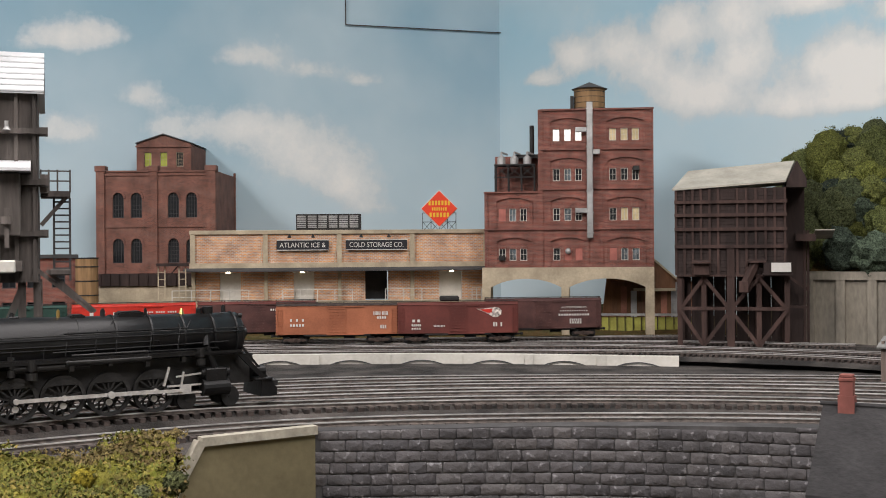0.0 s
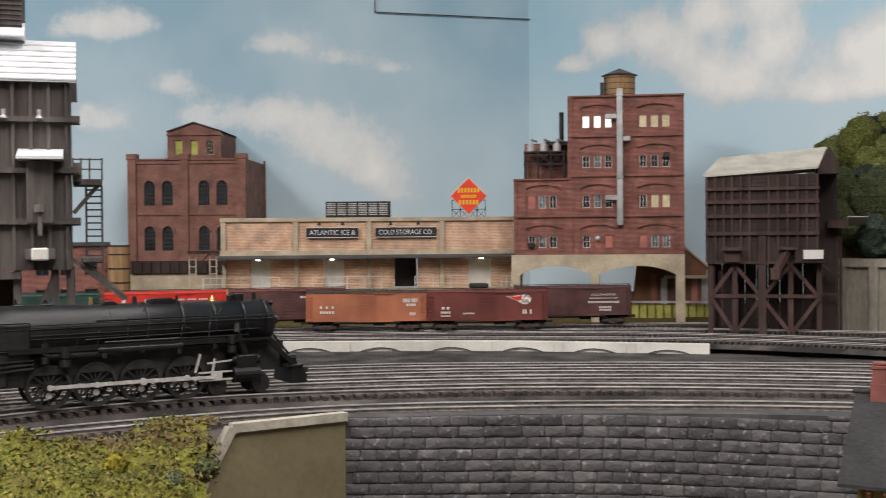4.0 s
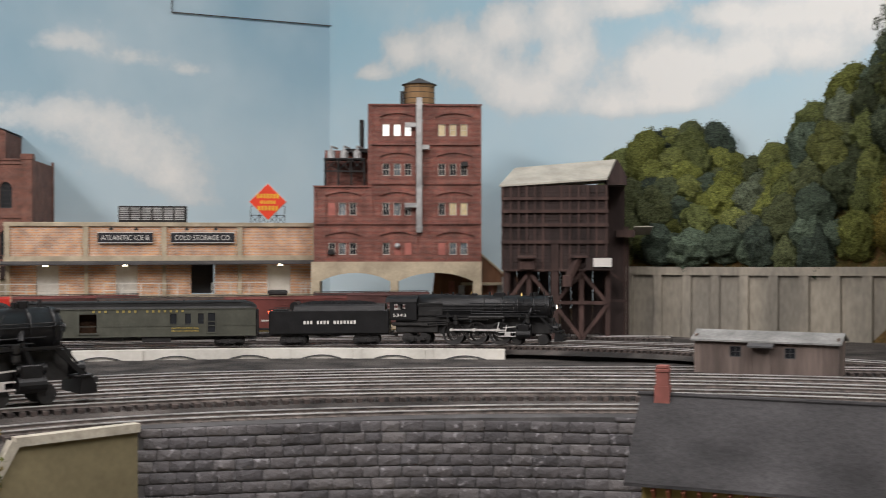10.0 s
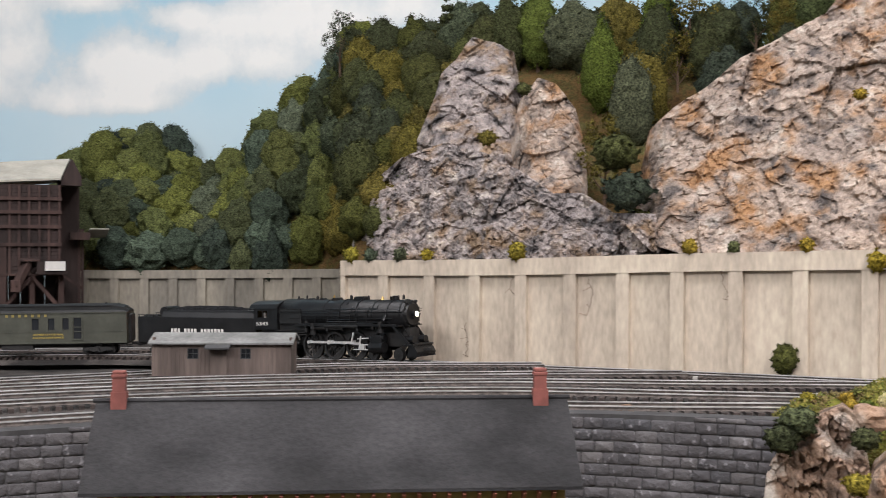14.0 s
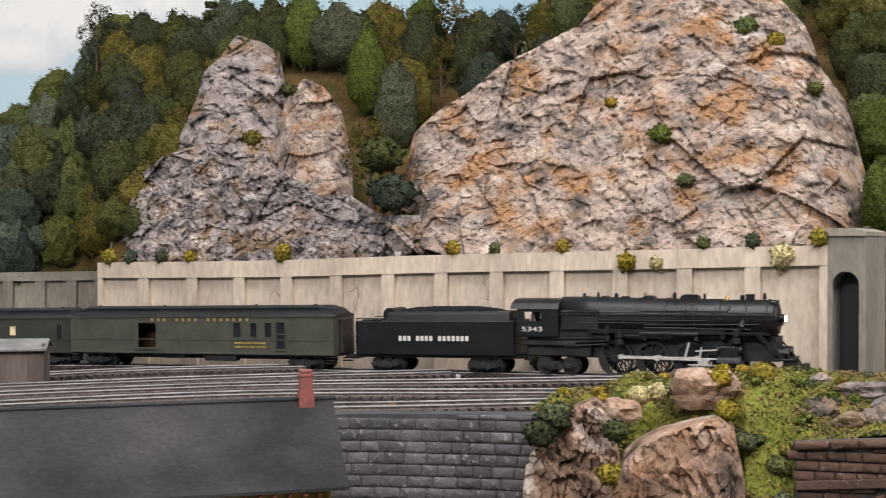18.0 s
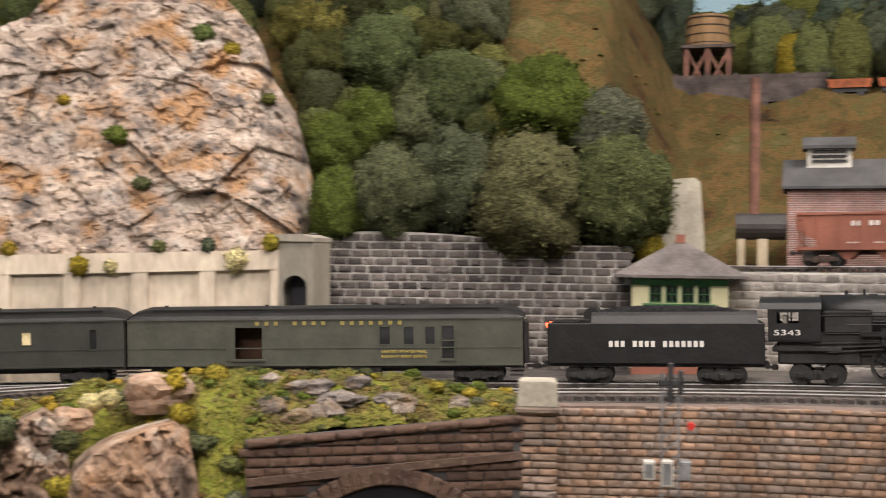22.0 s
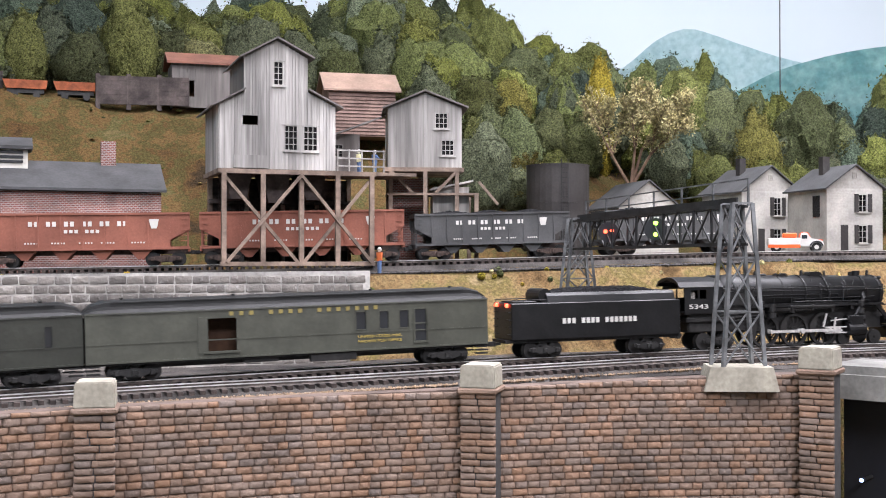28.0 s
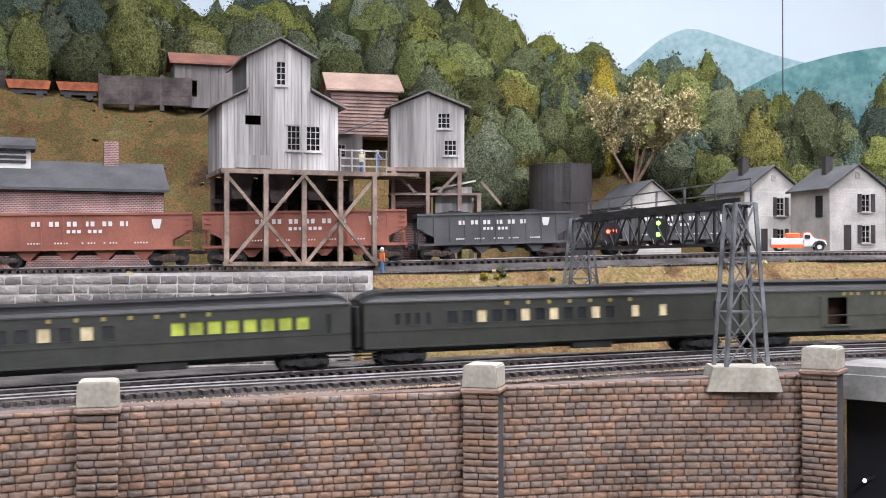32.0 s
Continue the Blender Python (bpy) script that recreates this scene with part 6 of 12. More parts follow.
        pts.append((X(x1), Z(1000)))
        if x1 == 343:
            pts.append((X(313), Z(1000)))
    prism(bm, pts, -0.004, 0.010)
    part("arch", bm, "stucco", f, "tan concrete arches")
    bm = bmesh.new()
    box(bm, X(12), X(662), 0.010, 0.1, Z(775), Z(750))
    for x in (20, 330, 515, 645):
        box(bm, X(x - 16), X(x + 16), 0.085, 0.1, Z(1000), Z(775))
    part("deck", bm, "stucco", f)
    return f


factory()


def ice_house():
    k = 0.3296 * U
    X = lambda c: (c - 672) * k
    Z = lambda c: (525 - c) * k + 0.053
    f = thing("cold_storage_building", "long tan brick cold storage warehouse with canopy and dock", "building", face(-5.02, 1.68, 1.176))
    bm = bmesh.new()
    box(bm, X(30), X(1315), 0.002, 0.15, Z(395), Z(237))
    part("upper_wall", bm, "b_tan", f)
    bm = bmesh.new()
    box(bm, X(26), X(1318), -0.001, 0.152, Z(250), Z(232), 0.0006)
    box(bm, X(26), X(1318), -0.001, 0.002, Z(396), Z(374))
    for c in (40, 350, 668, 985, 1308):
        box(bm, X(c - 10), X(c + 10), -0.001, 0.002, Z(374), Z(250))
    for c in (350, 668, 985):
        beam(bm, (X(c - 24), -0.0008, Z(385)), (X(c - 4), -0.0008, Z(250)), 0.0012)
    part("concrete_frame", bm, "stucco", f)
    bm = bmesh.new()
    prism_x(bm, [(-0.018, Z(410)), (-0.018, Z(404)), (0.0, Z(394)), (0.002, Z(394)), (0.002, Z(410))], X(5), X(1312))
    part("canopy", bm, "roof_grey", f)
    doors = ((150, 240), (470, 558), (780, 880), (1105, 1205))
    bm = bmesh.new()
    wall_open(bm, X(40), X(1312), Z(600), Z(410), 0.012, 0.016, [(X(a), X(b), Z(540), Z(412 if i == 2 else 415)) for i, (a, b) in enumerate(doors)])
    part("lower_wall", bm, "b_tan", f)
    bm = bmesh.new()
    for c in (40, 350, 668, 985, 1308):
        box(bm, X(c - 8), X(c + 8), 0.006, 0.0125, Z(560), Z(410))
    part("dock_column", bm, "stucco", f)
    for i, (a, b) in enumerate(doors):
        bm = bmesh.new()
        box(bm, X(a), X(b), 0.018 if i != 2 else 0.05, 0.02 if i != 2 else 0.052, Z(540), Z(412))
        # The third doorway is open; a set-back grey sheet paints its darkness.
        part("dock_door", bm, "roof_grey" if i == 2 else "pale_concrete", f, "grey roller door" if i != 2 else "dark grey sheet inside the open doorway")
    bm = bmesh.new()
    box(bm, X(-20), X(1315), -0.02, 0.012, Z(600), Z(540))
    part("dock", bm, "stucco", f)
    for a, b in ((-40, 282), (425, 722), (865, 1100), (1240, 1282)):
        bm = bmesh.new()
        for q in range(max(2, int((b - a) / 73)) + 1):
            x = a + (b - a) * q / max(2, int((b - a) / 73))
            beam(bm, (X(x), -0.018, Z(545)), (X(x), -0.018, Z(488)), 0.0011)
        for z in (488, 516):
            beam(bm, (X(a), -0.018, Z(z)), (X(b), -0.018, Z(z)), 0.001)
        part("handrail", bm, "pale_concrete", f)
    for c in (192, 508, 1155):
        bm = bmesh.new()
        rod(bm, (X(c), -0.008, Z(416)), (X(c), -0.008, Z(410)), 0.0035, 10, 0.002)
        part("canopy_lamp", bm, "glow_warm", f, "small lit lamp under the canopy")
    for a, b, w in ((398, 622, "Atlantic Ice &"), (696, 962, "Cold Storage Co.")):
        bm = bmesh.new()
        box(bm, X(a), X(b), -0.003, -0.0005, Z(318), Z(275))
        sg = part("sign_board", bm, "sign_and_shade_black", f)
        bm = bmesh.new()
        box(bm, X(a), X(b), -0.0036, -0.001, Z(277), Z(274))
        box(bm, X(a), X(b), -0.0036, -0.001, Z(320), Z(317))
        part("sign_border", bm, "white", sg)
        writing(sg, w.upper(), 0.0098, X((a + b) / 2), Z(307), -0.0034, "white", width=(b - a) * 0.88 * k, label="white painted sign writing")
        for c in (a + 0.25 * (b - a), a + 0.7 * (b - a)):
            bm = bmesh.new()
            beam(bm, (X(c), -0.001, Z(250)), (X(c), -0.008, Z(252)), 0.0008)
            rod(bm, (X(c), -0.008, Z(252)), (X(c), -0.009, Z(264)), 0.0008, 8, 0.003)
            part("sign_lamp", bm, "iron", f)
    # chiller on the roof
    bm = bmesh.new()
    box(bm, X(478), X(765), 0.03, 0.075, Z(236), Z(160), 0.0006)
    ac = part("rooftop_chiller", bm, "iron", f, "grey louvred chiller on the roof")
    for q in range(6):
        for r in range(7):
            bm = bmesh.new()
            x0 = 484 + q * 46
            box(bm, X(x0), X(x0 + 38), 0.0285, 0.0302, Z(220 - r * 8), Z(215.5 - r * 8))
            part("slat", bm, "duct", ac)
    return f


ice_house()


def diamond_sign():
    k = 0.3296 * U
    f = thing("billboard_sign", "red diamond billboard with yellow bars on a steel frame", "sign", face(-0.17, 1.71, 1.322))
    bm = bmesh.new()
    for x in (-74, -37, 0, 37, 74):
        beam(bm, (x * k, 0.004, 0), (x * k, 0.004, 85 * k), 0.0009)
    for z in (4, 45, 85):
        beam(bm, (-74 * k, 0.004, z * k), (74 * k, 0.004, z * k), 0.0009)
    for x in (-74, -37, 0, 37):
        beam(bm, (x * k, 0.004, 4 * k), ((x + 37) * k, 0.004, 45 * k), 0.0007)
        beam(bm, ((x + 37) * k, 0.004, 4 * k), (x * k, 0.004, 45 * k), 0.0007)
    part("frame", bm, "iron", f)
    c = 104 * k
    for name, r, y, m in (("border", 84, 0.002, "white"), ("panel", 79, 0.0005, "sign_red")):
        bm = bmesh.new()
        prism(bm, [(-r * k, c), (0, c + r * k), (r * k, c), (0, c - r * k)], y, y + 0.0015)
        part(name, bm, m, f)
    for n, w, z, h in ((7, 100, 15, 20), (7, 68, -9, 14), (6, 92, -38, 20)):
        bars(f, (n,), -w / 2 * k, w / 2 * k, c + z * k, h * k, 0.0003, "sign_yellow", label="yellow bars for the company emblem")


diamond_sign()


def brewery():
    k = 0.3207 * U
    X = lambda c: (c - 318) * k
    Z = lambda c: (870 - c) * k + 0.0392
    f = thing("brewery_building", "old brown brick brewery with arched windows and roof house", "building", Matrix.Translation(pol(-13.78, 1.85, 1.18)))
    rows, cols = ((345, 468), (565, 685)), (135, 222, 400, 487)
    ops = [(X(c - 27), X(c + 27), Z(b), Z(a)) for a, b in rows for c in cols]
    bm = bmesh.new()
    wall_open(bm, X(32), X(605), Z(735), Z(245), 0, 0.004, ops)
    part("front_wall", bm, "b_brewery", f)
    bm = bmesh.new()
    box(bm, X(601), X(605), 0.004, 0.17, Z(870), Z(245))
    box(bm, X(32), X(36), 0.004, 0.17, Z(870), Z(245))
    box(bm, X(32), X(605), 0.166, 0.17, Z(870), Z(245))
    part("side_walls", bm, "b_brewery", f)
    bm = bmesh.new()
    box(bm, X(36), X(601), 0.004, 0.166, Z(262), Z(256))
    part("roof", bm, "roof_grey", f)
    # Added sheet that darkens the view through the brewery windows.
    bm = bmesh.new()
    box(bm, X(36), X(601), 0.03, 0.033, Z(735), Z(262))
    part("inner_partition", bm, "interior", f)
    for x0, x1, y0 in ((27, 75, -0.003), (285, 328, -0.003), (555, 607, -0.003)):
        bm = bmesh.new()
        box(bm, X(x0 + 4), X(x1 - 4), y0, 0, Z(735), Z(232))
        box(bm, X(x0 - 2), X(x1 + 2), y0 - 0.001, 0.012, Z(246), Z(218), 0.0008)
        part("pier", bm, "b_brewery", f)
    bm = bmesh.new()
    box(bm, X(600), X(612), 0.155, 0.178, Z(735), Z(225), 0.0008)
    part("pier", bm, "b_brewery", f)
    for y in (245, 262, 510):
        bm = bmesh.new()
        box(bm, X(70), X(560), -0.0018, 0, Z(y + 4), Z(y - 4))
        part("string_course", bm, "b_brewery", f)
    for a, b in rows:
        for c in cols:
            sash(f, X(c - 26), X(c + 26), Z(b), Z(a + 2), 0.002, "roof_grey", "glass", 4, 6, 0.0007)
            bm = bmesh.new()                     # round brick head
            out, inn = [], []
            for i in range(11):
                t = math.pi * i / 10
                out.append((X(c + 36 * math.cos(t)), Z(a + 28 - 36 * math.sin(t))))
                inn.append((X(c + 25 * math.cos(t)), Z(a + 28 - 26 * math.sin(t))))
            for i in range(10):
                vs = [(out[i][0], out[i][1]), (out[i + 1][0], out[i + 1][1]), (inn[i + 1][0], inn[i + 1][1]), (inn[i][0], inn[i][1])]
                prism(bm, vs, -0.0014, 0.0016)
            for s in (-1, 1):                    # spandrels that close the corners
                prism(bm, [(X(c + s * 28), Z(a + 28)), (X(c + s * 28), Z(a - 2)), (X(c), Z(a - 2)), (X(c + s * 13), Z(a + 5)), (X(c + s * 21), Z(a + 13)), (X(c + s * 25), Z(a + 22))], -0.0002, 0.0014)
            part("arch_head", bm, "b_brewery", f)
    bm = bmesh.new()
    box(bm, X(40), X(600), -0.002, 0.1, Z(795), Z(736))
    for q in range(13):
        x = 48 + q * 45
        box(bm, X(x), X(x + 4), -0.004, -0.002, Z(795), Z(736))
    part("plank_band", bm, "dark_wood", f, "dark riveted band under the brickwork")
    bm = bmesh.new()
    box(bm, X(36), X(604), 0.002, 0.1, -0.0, Z(796))
    part("foundation", bm, "stucco", f)
    # roof house
    bm = bmesh.new()
    wx = (255, 332, 410)
    wall_open(bm, X(200), X(465), Z(262), Z(118), 0.03, 0.034, [(X(c - 18), X(c + 18), Z(216), Z(146)) for c in wx])
    prism(bm, [(X(200), Z(118)), (X(465), Z(118)), (X(465), Z(105)), (X(332), Z(62)), (X(200), Z(105))], 0.03, 0.034)
    box(bm, X(461), X(465), 0.034, 0.15, Z(262), Z(108))
    box(bm, X(200), X(204), 0.034, 0.15, Z(262), Z(108))
    box(bm, X(196), X(470), 0.028, 0.03, Z(122), Z(114))
    rh = part("roof_house", bm, "b_brewery", f)
    bm = bmesh.new()
    prism(bm, [(X(196), Z(104)), (X(332), Z(60)), (X(470), Z(104)), (X(470), Z(100)), (X(332), Z(55)), (X(196), Z(100))], 0.027, 0.155)
    part("house_roof", bm, "roof_grey", rh)
    for c in wx:
        sash(rh, X(c - 17), X(c + 17), Z(215), Z(147), 0.032, "stucco", "lit_blind" if c != 410 else "glass", 3, 4, 0.0006)
    return f


brewery()


def timber_panel(parent, x0, x1, z0, z1, y, cols, rows, w):
    for c in cols:
        bm = bmesh.new()
        box(bm, c - w / 2, c + w / 2, y - w, y, z0, z1)
        part("batten", bm, "girt_wood", parent)
    for r in rows:
        bm = bmesh.new()
        box(bm, x0, x1, y - w * 1.6, y, r - w * 0.7, r + w * 0.7)
        part("girt", bm, "girt_wood", parent)


def coaling_tower():
    X = lambda c: (c - 271) * 0.286 * U
    Z = lambda c: (785 - c) * 0.2918 * U + 0.008
    f = thing("coaling_tower", "dark brown timber coaling tower with pale roof on trestle legs", "tower", face(13.9, 1.42, 1.1735))
    bm = bmesh.new()
    box(bm, X(52), X(492), 0, 0.075, Z(500), Z(150))
    part("bin", bm, "dark_wood", f)
    timber_panel(f, X(48), X(497), Z(500), Z(150), 0, [X(c) for c in (54, 88, 122, 155, 190, 224, 300, 336, 373, 412, 448, 488)], [Z(r) for r in (205, 258, 315, 385)], 0.0027)
    for k in range(9):
        bm = bmesh.new()
        xa = X(60) + k * (X(490) - X(60)) / 9
        box(bm, xa, xa + (X(490) - X(60)) / 9 * 0.96, 0.072, 0.0745, 0, Z(500))
        part("back_plank", bm, "dark_wood", f)
    for r in range(24):                            # lap siding between the battens
        bm = bmesh.new()
        z = Z(498) + r * (Z(152) - Z(498)) / 24
        prism_x(bm, [(-0.0009, z), (-0.0002, z + (Z(152) - Z(498)) / 24), (0.0005, z + (Z(152) - Z(498)) / 24), (0.0005, z)], X(53), X(491))
        part("siding_board", bm, "dark_wood", f)
    bm = bmesh.new()
    box(bm, X(258), X(288), -0.0034, 0, Z(790), Z(385))
    part("ladder_post", bm, "girt_wood", f)
    bm = bmesh.new()
    box(bm, X(500), X(575), 0.05, 0.13, Z(785), Z(110))
    part("rear_bay", bm, "dark_wood", f)
    bm = bmesh.new()
    a = [(X(40), -0.004, Z(157)), (X(492), -0.004, Z(130)), (X(538), 0.06, Z(38)), (X(98), 0.06, Z(72))]
    b = [(X(98), 0.06, Z(72)), (X(538), 0.06, Z(38)), (X(570), 0.13, Z(115)), (X(150), 0.13, Z(150))]
    for q in (a, b):
        lo = [bm.verts.new(Vector(p)) for p in q]
        hi = [bm.verts.new(Vector(p) + Vector((0, 0, 0.0022))) for p in q]
        bm.faces.new(lo)
        bm.faces.new(hi[::-1])
        for i in range(4):
            bm.faces.new((lo[i], lo[(i + 1) % 4], hi[(i + 1) % 4], hi[i]))
    part("roof", bm, "shingle", f, "pale tan roof")
    bm = bmesh.new()
    prism(bm, [(X(494), Z(150)), (X(494), Z(132)), (X(537), Z(42)), (X(574), Z(115)), (X(574), Z(150))], 0.004, 0.12)
    part("gable", bm, "dark_wood", f)
    for x in (68, 165, 385, 495):
        for y in (0.002, 0.07):
            bm = bmesh.new()
            beam(bm, (X(x), y, 0), (X(x), y, Z(500)), 0.0058)
            part("leg", bm, "girt_wood", f)
    for xa, xb in ((68, 165), (165, 271), (271, 385), (385, 495)):
        bm = bmesh.new()
        s = 1 if xa in (68, 271) else -1
        za, zb = (640, 510) if s > 0 else (510, 640)
        beam(bm, (X(xa), -0.001, Z(za)), (X(xb), -0.001, Z(zb)), 0.0044)
        za, zb = (640, 785) if s > 0 else (785, 640)
        beam(bm, (X(xa), -0.001, Z(za)), (X(xb), -0.001, Z(zb)), 0.0044)
        part("brace", bm, "girt_wood", f)
    bm = bmesh.new()
    box(bm, X(62), X(500), -0.003, 0.0, Z(642), Z(628))
    box(bm, X(56), X(500), -0.004, 0.075, Z(506), Z(498))
    part("girt", bm, "girt_wood", f)
    bm = bmesh.new()
    box(bm, X(125), X(190), -0.014, 0.0, Z(500), Z(450), 0.0008)
    prism_x(bm, [(-0.02, Z(452)), (-0.02, Z(446)), (0, Z(440)), (0, Z(452))], X(118), X(195))
    part("chute_hood", bm, "girt_wood", f)
    bm = bmesh.new()
    beam(bm, (X(370), -0.004, Z(450)), (X(322), -0.016, Z(550)), 0.009, 0.006)
    box(bm, X(305), X(342), -0.02, -0.008, Z(568), Z(522), 0.0006)
    prism_x(bm, [(-0.012, Z(450)), (-0.012, Z(444)), (0, Z(438)), (0, Z(450))], X(340), X(412))
    part("chute", bm, "girt_wood", f)
    bm = bmesh.new()
    box(bm, X(398), X(518), -0.016, 0.0, Z(500), Z(492))
    box(bm, X(402), X(512), -0.016, -0.014, Z(492), Z(452))
    pf = part("platform", bm, "dark_wood", f)
    bm = bmesh.new()
    box(bm, X(432), X(508), -0.0185, -0.0165, Z(486), Z(450))
    part("notice_board", bm, "white", pf, "white board on the platform rail")
    bm = bmesh.new()
    for x in (575, 588):
        beam(bm, (X(x), 0.05, 0), (X(x), 0.05, Z(320)), 0.003)
    box(bm, X(535), X(615), 0.03, 0.07, Z(365), Z(335))
    beam(bm, (X(500), 0.03, Z(505)), (X(580), 0.03, Z(560)), 0.003)
    beam(bm, (X(500), 0.03, Z(632)), (X(580), 0.03, Z(632)), 0.003)
    hd = part("side_hoist", bm, "girt_wood", f)
    bm = bmesh.new()
    prism_x(bm, [(0.03, Z(322)), (0.03, Z(318)), (0.075, Z(350)), (0.075, Z(355))], X(612), X(690))
    part("hoist_roof", bm, "shingle", hd)
    return f


coaling_tower()


def near_tower():
    X = lambda c: (c - 405) * 0.198 * U
    Z = lambda c: (1123 - c) * 0.206 * U + 0.0515
    f = thing("coaling_tower", "tall grey-brown timber coaling tower with white metal roof", "tower", face(-18.75, 0.90, 1.2))
    L = -330
    bm = bmesh.new()
    box(bm, X(L), X(403), 0, 0.11, Z(1000), Z(345))
    gw = mat("dark_grey_boards", (0.115, 0.1, 0.09), 0.85, scale=60, fine=500, var=0.25, stretch=(1, 1, 0.12))
    part("bin", bm, gw, f)
    for c in range(-280, 405, 61):
        bm = bmesh.new()
        box(bm, X(c - 6), X(c + 6), -0.004, 0, Z(1000), Z(345))
        part("batten", bm, gw, f)
    for r in (478, 655, 832):
        bm = bmesh.new()
        box(bm, X(L), X(432), -0.007, -0.0005, Z(r + 9), Z(r - 9))
        box(bm, X(404), X(438), -0.006, 0.004, Z(r + 14), Z(r - 14))
        part("girt", bm, gw, f)
    bm = bmesh.new()
    prism_x(bm, [(-0.008, Z(350)), (-0.008, Z(343)), (0.055, Z(160)), (0.118, Z(343)), (0.118, Z(350)), (0.055, Z(170))], X(L - 10), X(426))
    for q in range(7):
        u = q / 7
        y, z = -0.0085 + 0.0635 * u, Z(343) + (Z(160) - Z(343)) * u
        beam(bm, (X(L - 10), y, z + 0.0006), (X(426), y, z + 0.0006), 0.0009)
    part("roof", bm, "white_roof", f, "white metal lapped roof")
    bm = bmesh.new()
    prism_x(bm, [(0.03, Z(165)), (0.03, Z(160)), (0.055, Z(98)), (0.08, Z(160)), (0.08, Z(165))], X(L - 10), X(242))
    part("ridge_roof", bm, "white_roof", f)
    bm = bmesh.new()
    box(bm, X(L), X(232), 0.045, 0.1, Z(160), Z(-90))
    for q in range(13):
        z = 150 - q * 18
        box(bm, X(L), X(233), 0.0435, 0.045, Z(z), Z(z - 3))
    part("head_house", bm, gw, f)
    bm = bmesh.new()
    prism_x(bm, [(-0.03, Z(622)), (-0.03, Z(612)), (0, Z(578)), (0, Z(622))], X(225), X(380))
    part("hood", bm, "white_roof", f, "pale chute hood")
    bm = bmesh.new()
    box(bm, X(255), X(345), -0.016, -0.0005, Z(840), Z(625), 0.001)
    beam(bm, (X(300), -0.02, Z(745)), (X(300), -0.02, Z(880)), 0.003)
    rod(bm, (X(300), -0.022, Z(775)), (X(300), -0.022, Z(800)), 0.004, 10)
    box(bm, X(248), X(350), -0.02, -0.0005, Z(960), Z(925))
    part("chute", bm, gw, f)
    bm = bmesh.new()
    box(bm, X(270), X(328), -0.024, -0.006, Z(965), Z(922), 0.001)
    part("control_box", bm, "pale_concrete", f)
    for c in (300, 180):
        bm = bmesh.new()
        rod(bm, (X(c), -0.01, Z(470)), (X(c), -0.01, Z(447)), 0.0015, 8)
        rod(bm, (X(c), -0.01, Z(478)), (X(c), -0.01, Z(465)), 0.003, 10, 0.0012)
        part("lamp", bm, "duct", f)
    # side gallery and ladder
    bm = bmesh.new()
    box(bm, X(410), X(515), 0.01, 0.05, Z(700), Z(680))
    for c in (412, 440, 470, 514):
        beam(bm, (X(c), 0.01, Z(685)), (X(c), 0.01, Z(605)), 0.0012)
    for z in (610, 645):
        beam(bm, (X(410), 0.01, Z(z)), (X(515), 0.01, Z(z)), 0.001)
    beam(bm, (X(412), 0.02, Z(800)), (X(500), 0.02, Z(700)), 0.003)
    box(bm, X(410), X(438), 0.0, 0.03, Z(690), Z(625))
    part("gallery", bm, gw, f)
    bm = bmesh.new()
    for c in (457, 514):
        beam(bm, (X(c), 0.03, Z(1000)), (X(c), 0.03, Z(700)), 0.0016)
    for q in range(11):
        z = 715 + q * 24
        beam(bm, (X(457), 0.03, Z(z)), (X(514), 0.03, Z(z)), 0.0012)
    part("ladder", bm, "roof_grey", f)
    for x, y in ((L + 20, 0.01), (-150, 0.01), (0, 0.01), (75, 0.01), (215, 0.01), (345, 0.01), (398, 0.01), (L + 20, 0.1), (75, 0.1), (398, 0.1)):
        bm = bmesh.new()
        beam(bm, (X(x), y, 0), (X(x), y, Z(1000)), 0.0055)
        part("leg", bm, gw, f)
    bm = bmesh.new()
    box(bm, X(L), X(230), 0.0, 0.006, Z(1030), Z(1005))
    beam(bm, (X(80), 0.008, Z(1120)), (X(95), 0.008, Z(1030)), 0.006)
    beam(bm, (X(130), 0.008, Z(1120)), (X(105), 0.008, Z(1030)), 0.006)
    beam(bm, (X(300), 0.008, Z(1130)), (X(350), 0.008, Z(1010)), 0.005)
    beam(bm, (X(400), 0.01, Z(960)), (X(590), 0.01, Z(1110)), 0.003)
    beam(bm, (X(430), 0.01, Z(960)), (X(600), 0.01, Z(1110)), 0.003)
    box(bm, X(440), X(515), 0.0, 0.012, Z(978), Z(955), 0.001)
    part("brace", bm, gw, f)
    # Added sheet that paints the darkness behind the tower legs.
    bm = bmesh.new()
    box(bm, X(L), X(215), 0.06, 0.064, 0, Z(1030))
    part("back_boarding", bm, "interior", f)
    return f


near_tower()


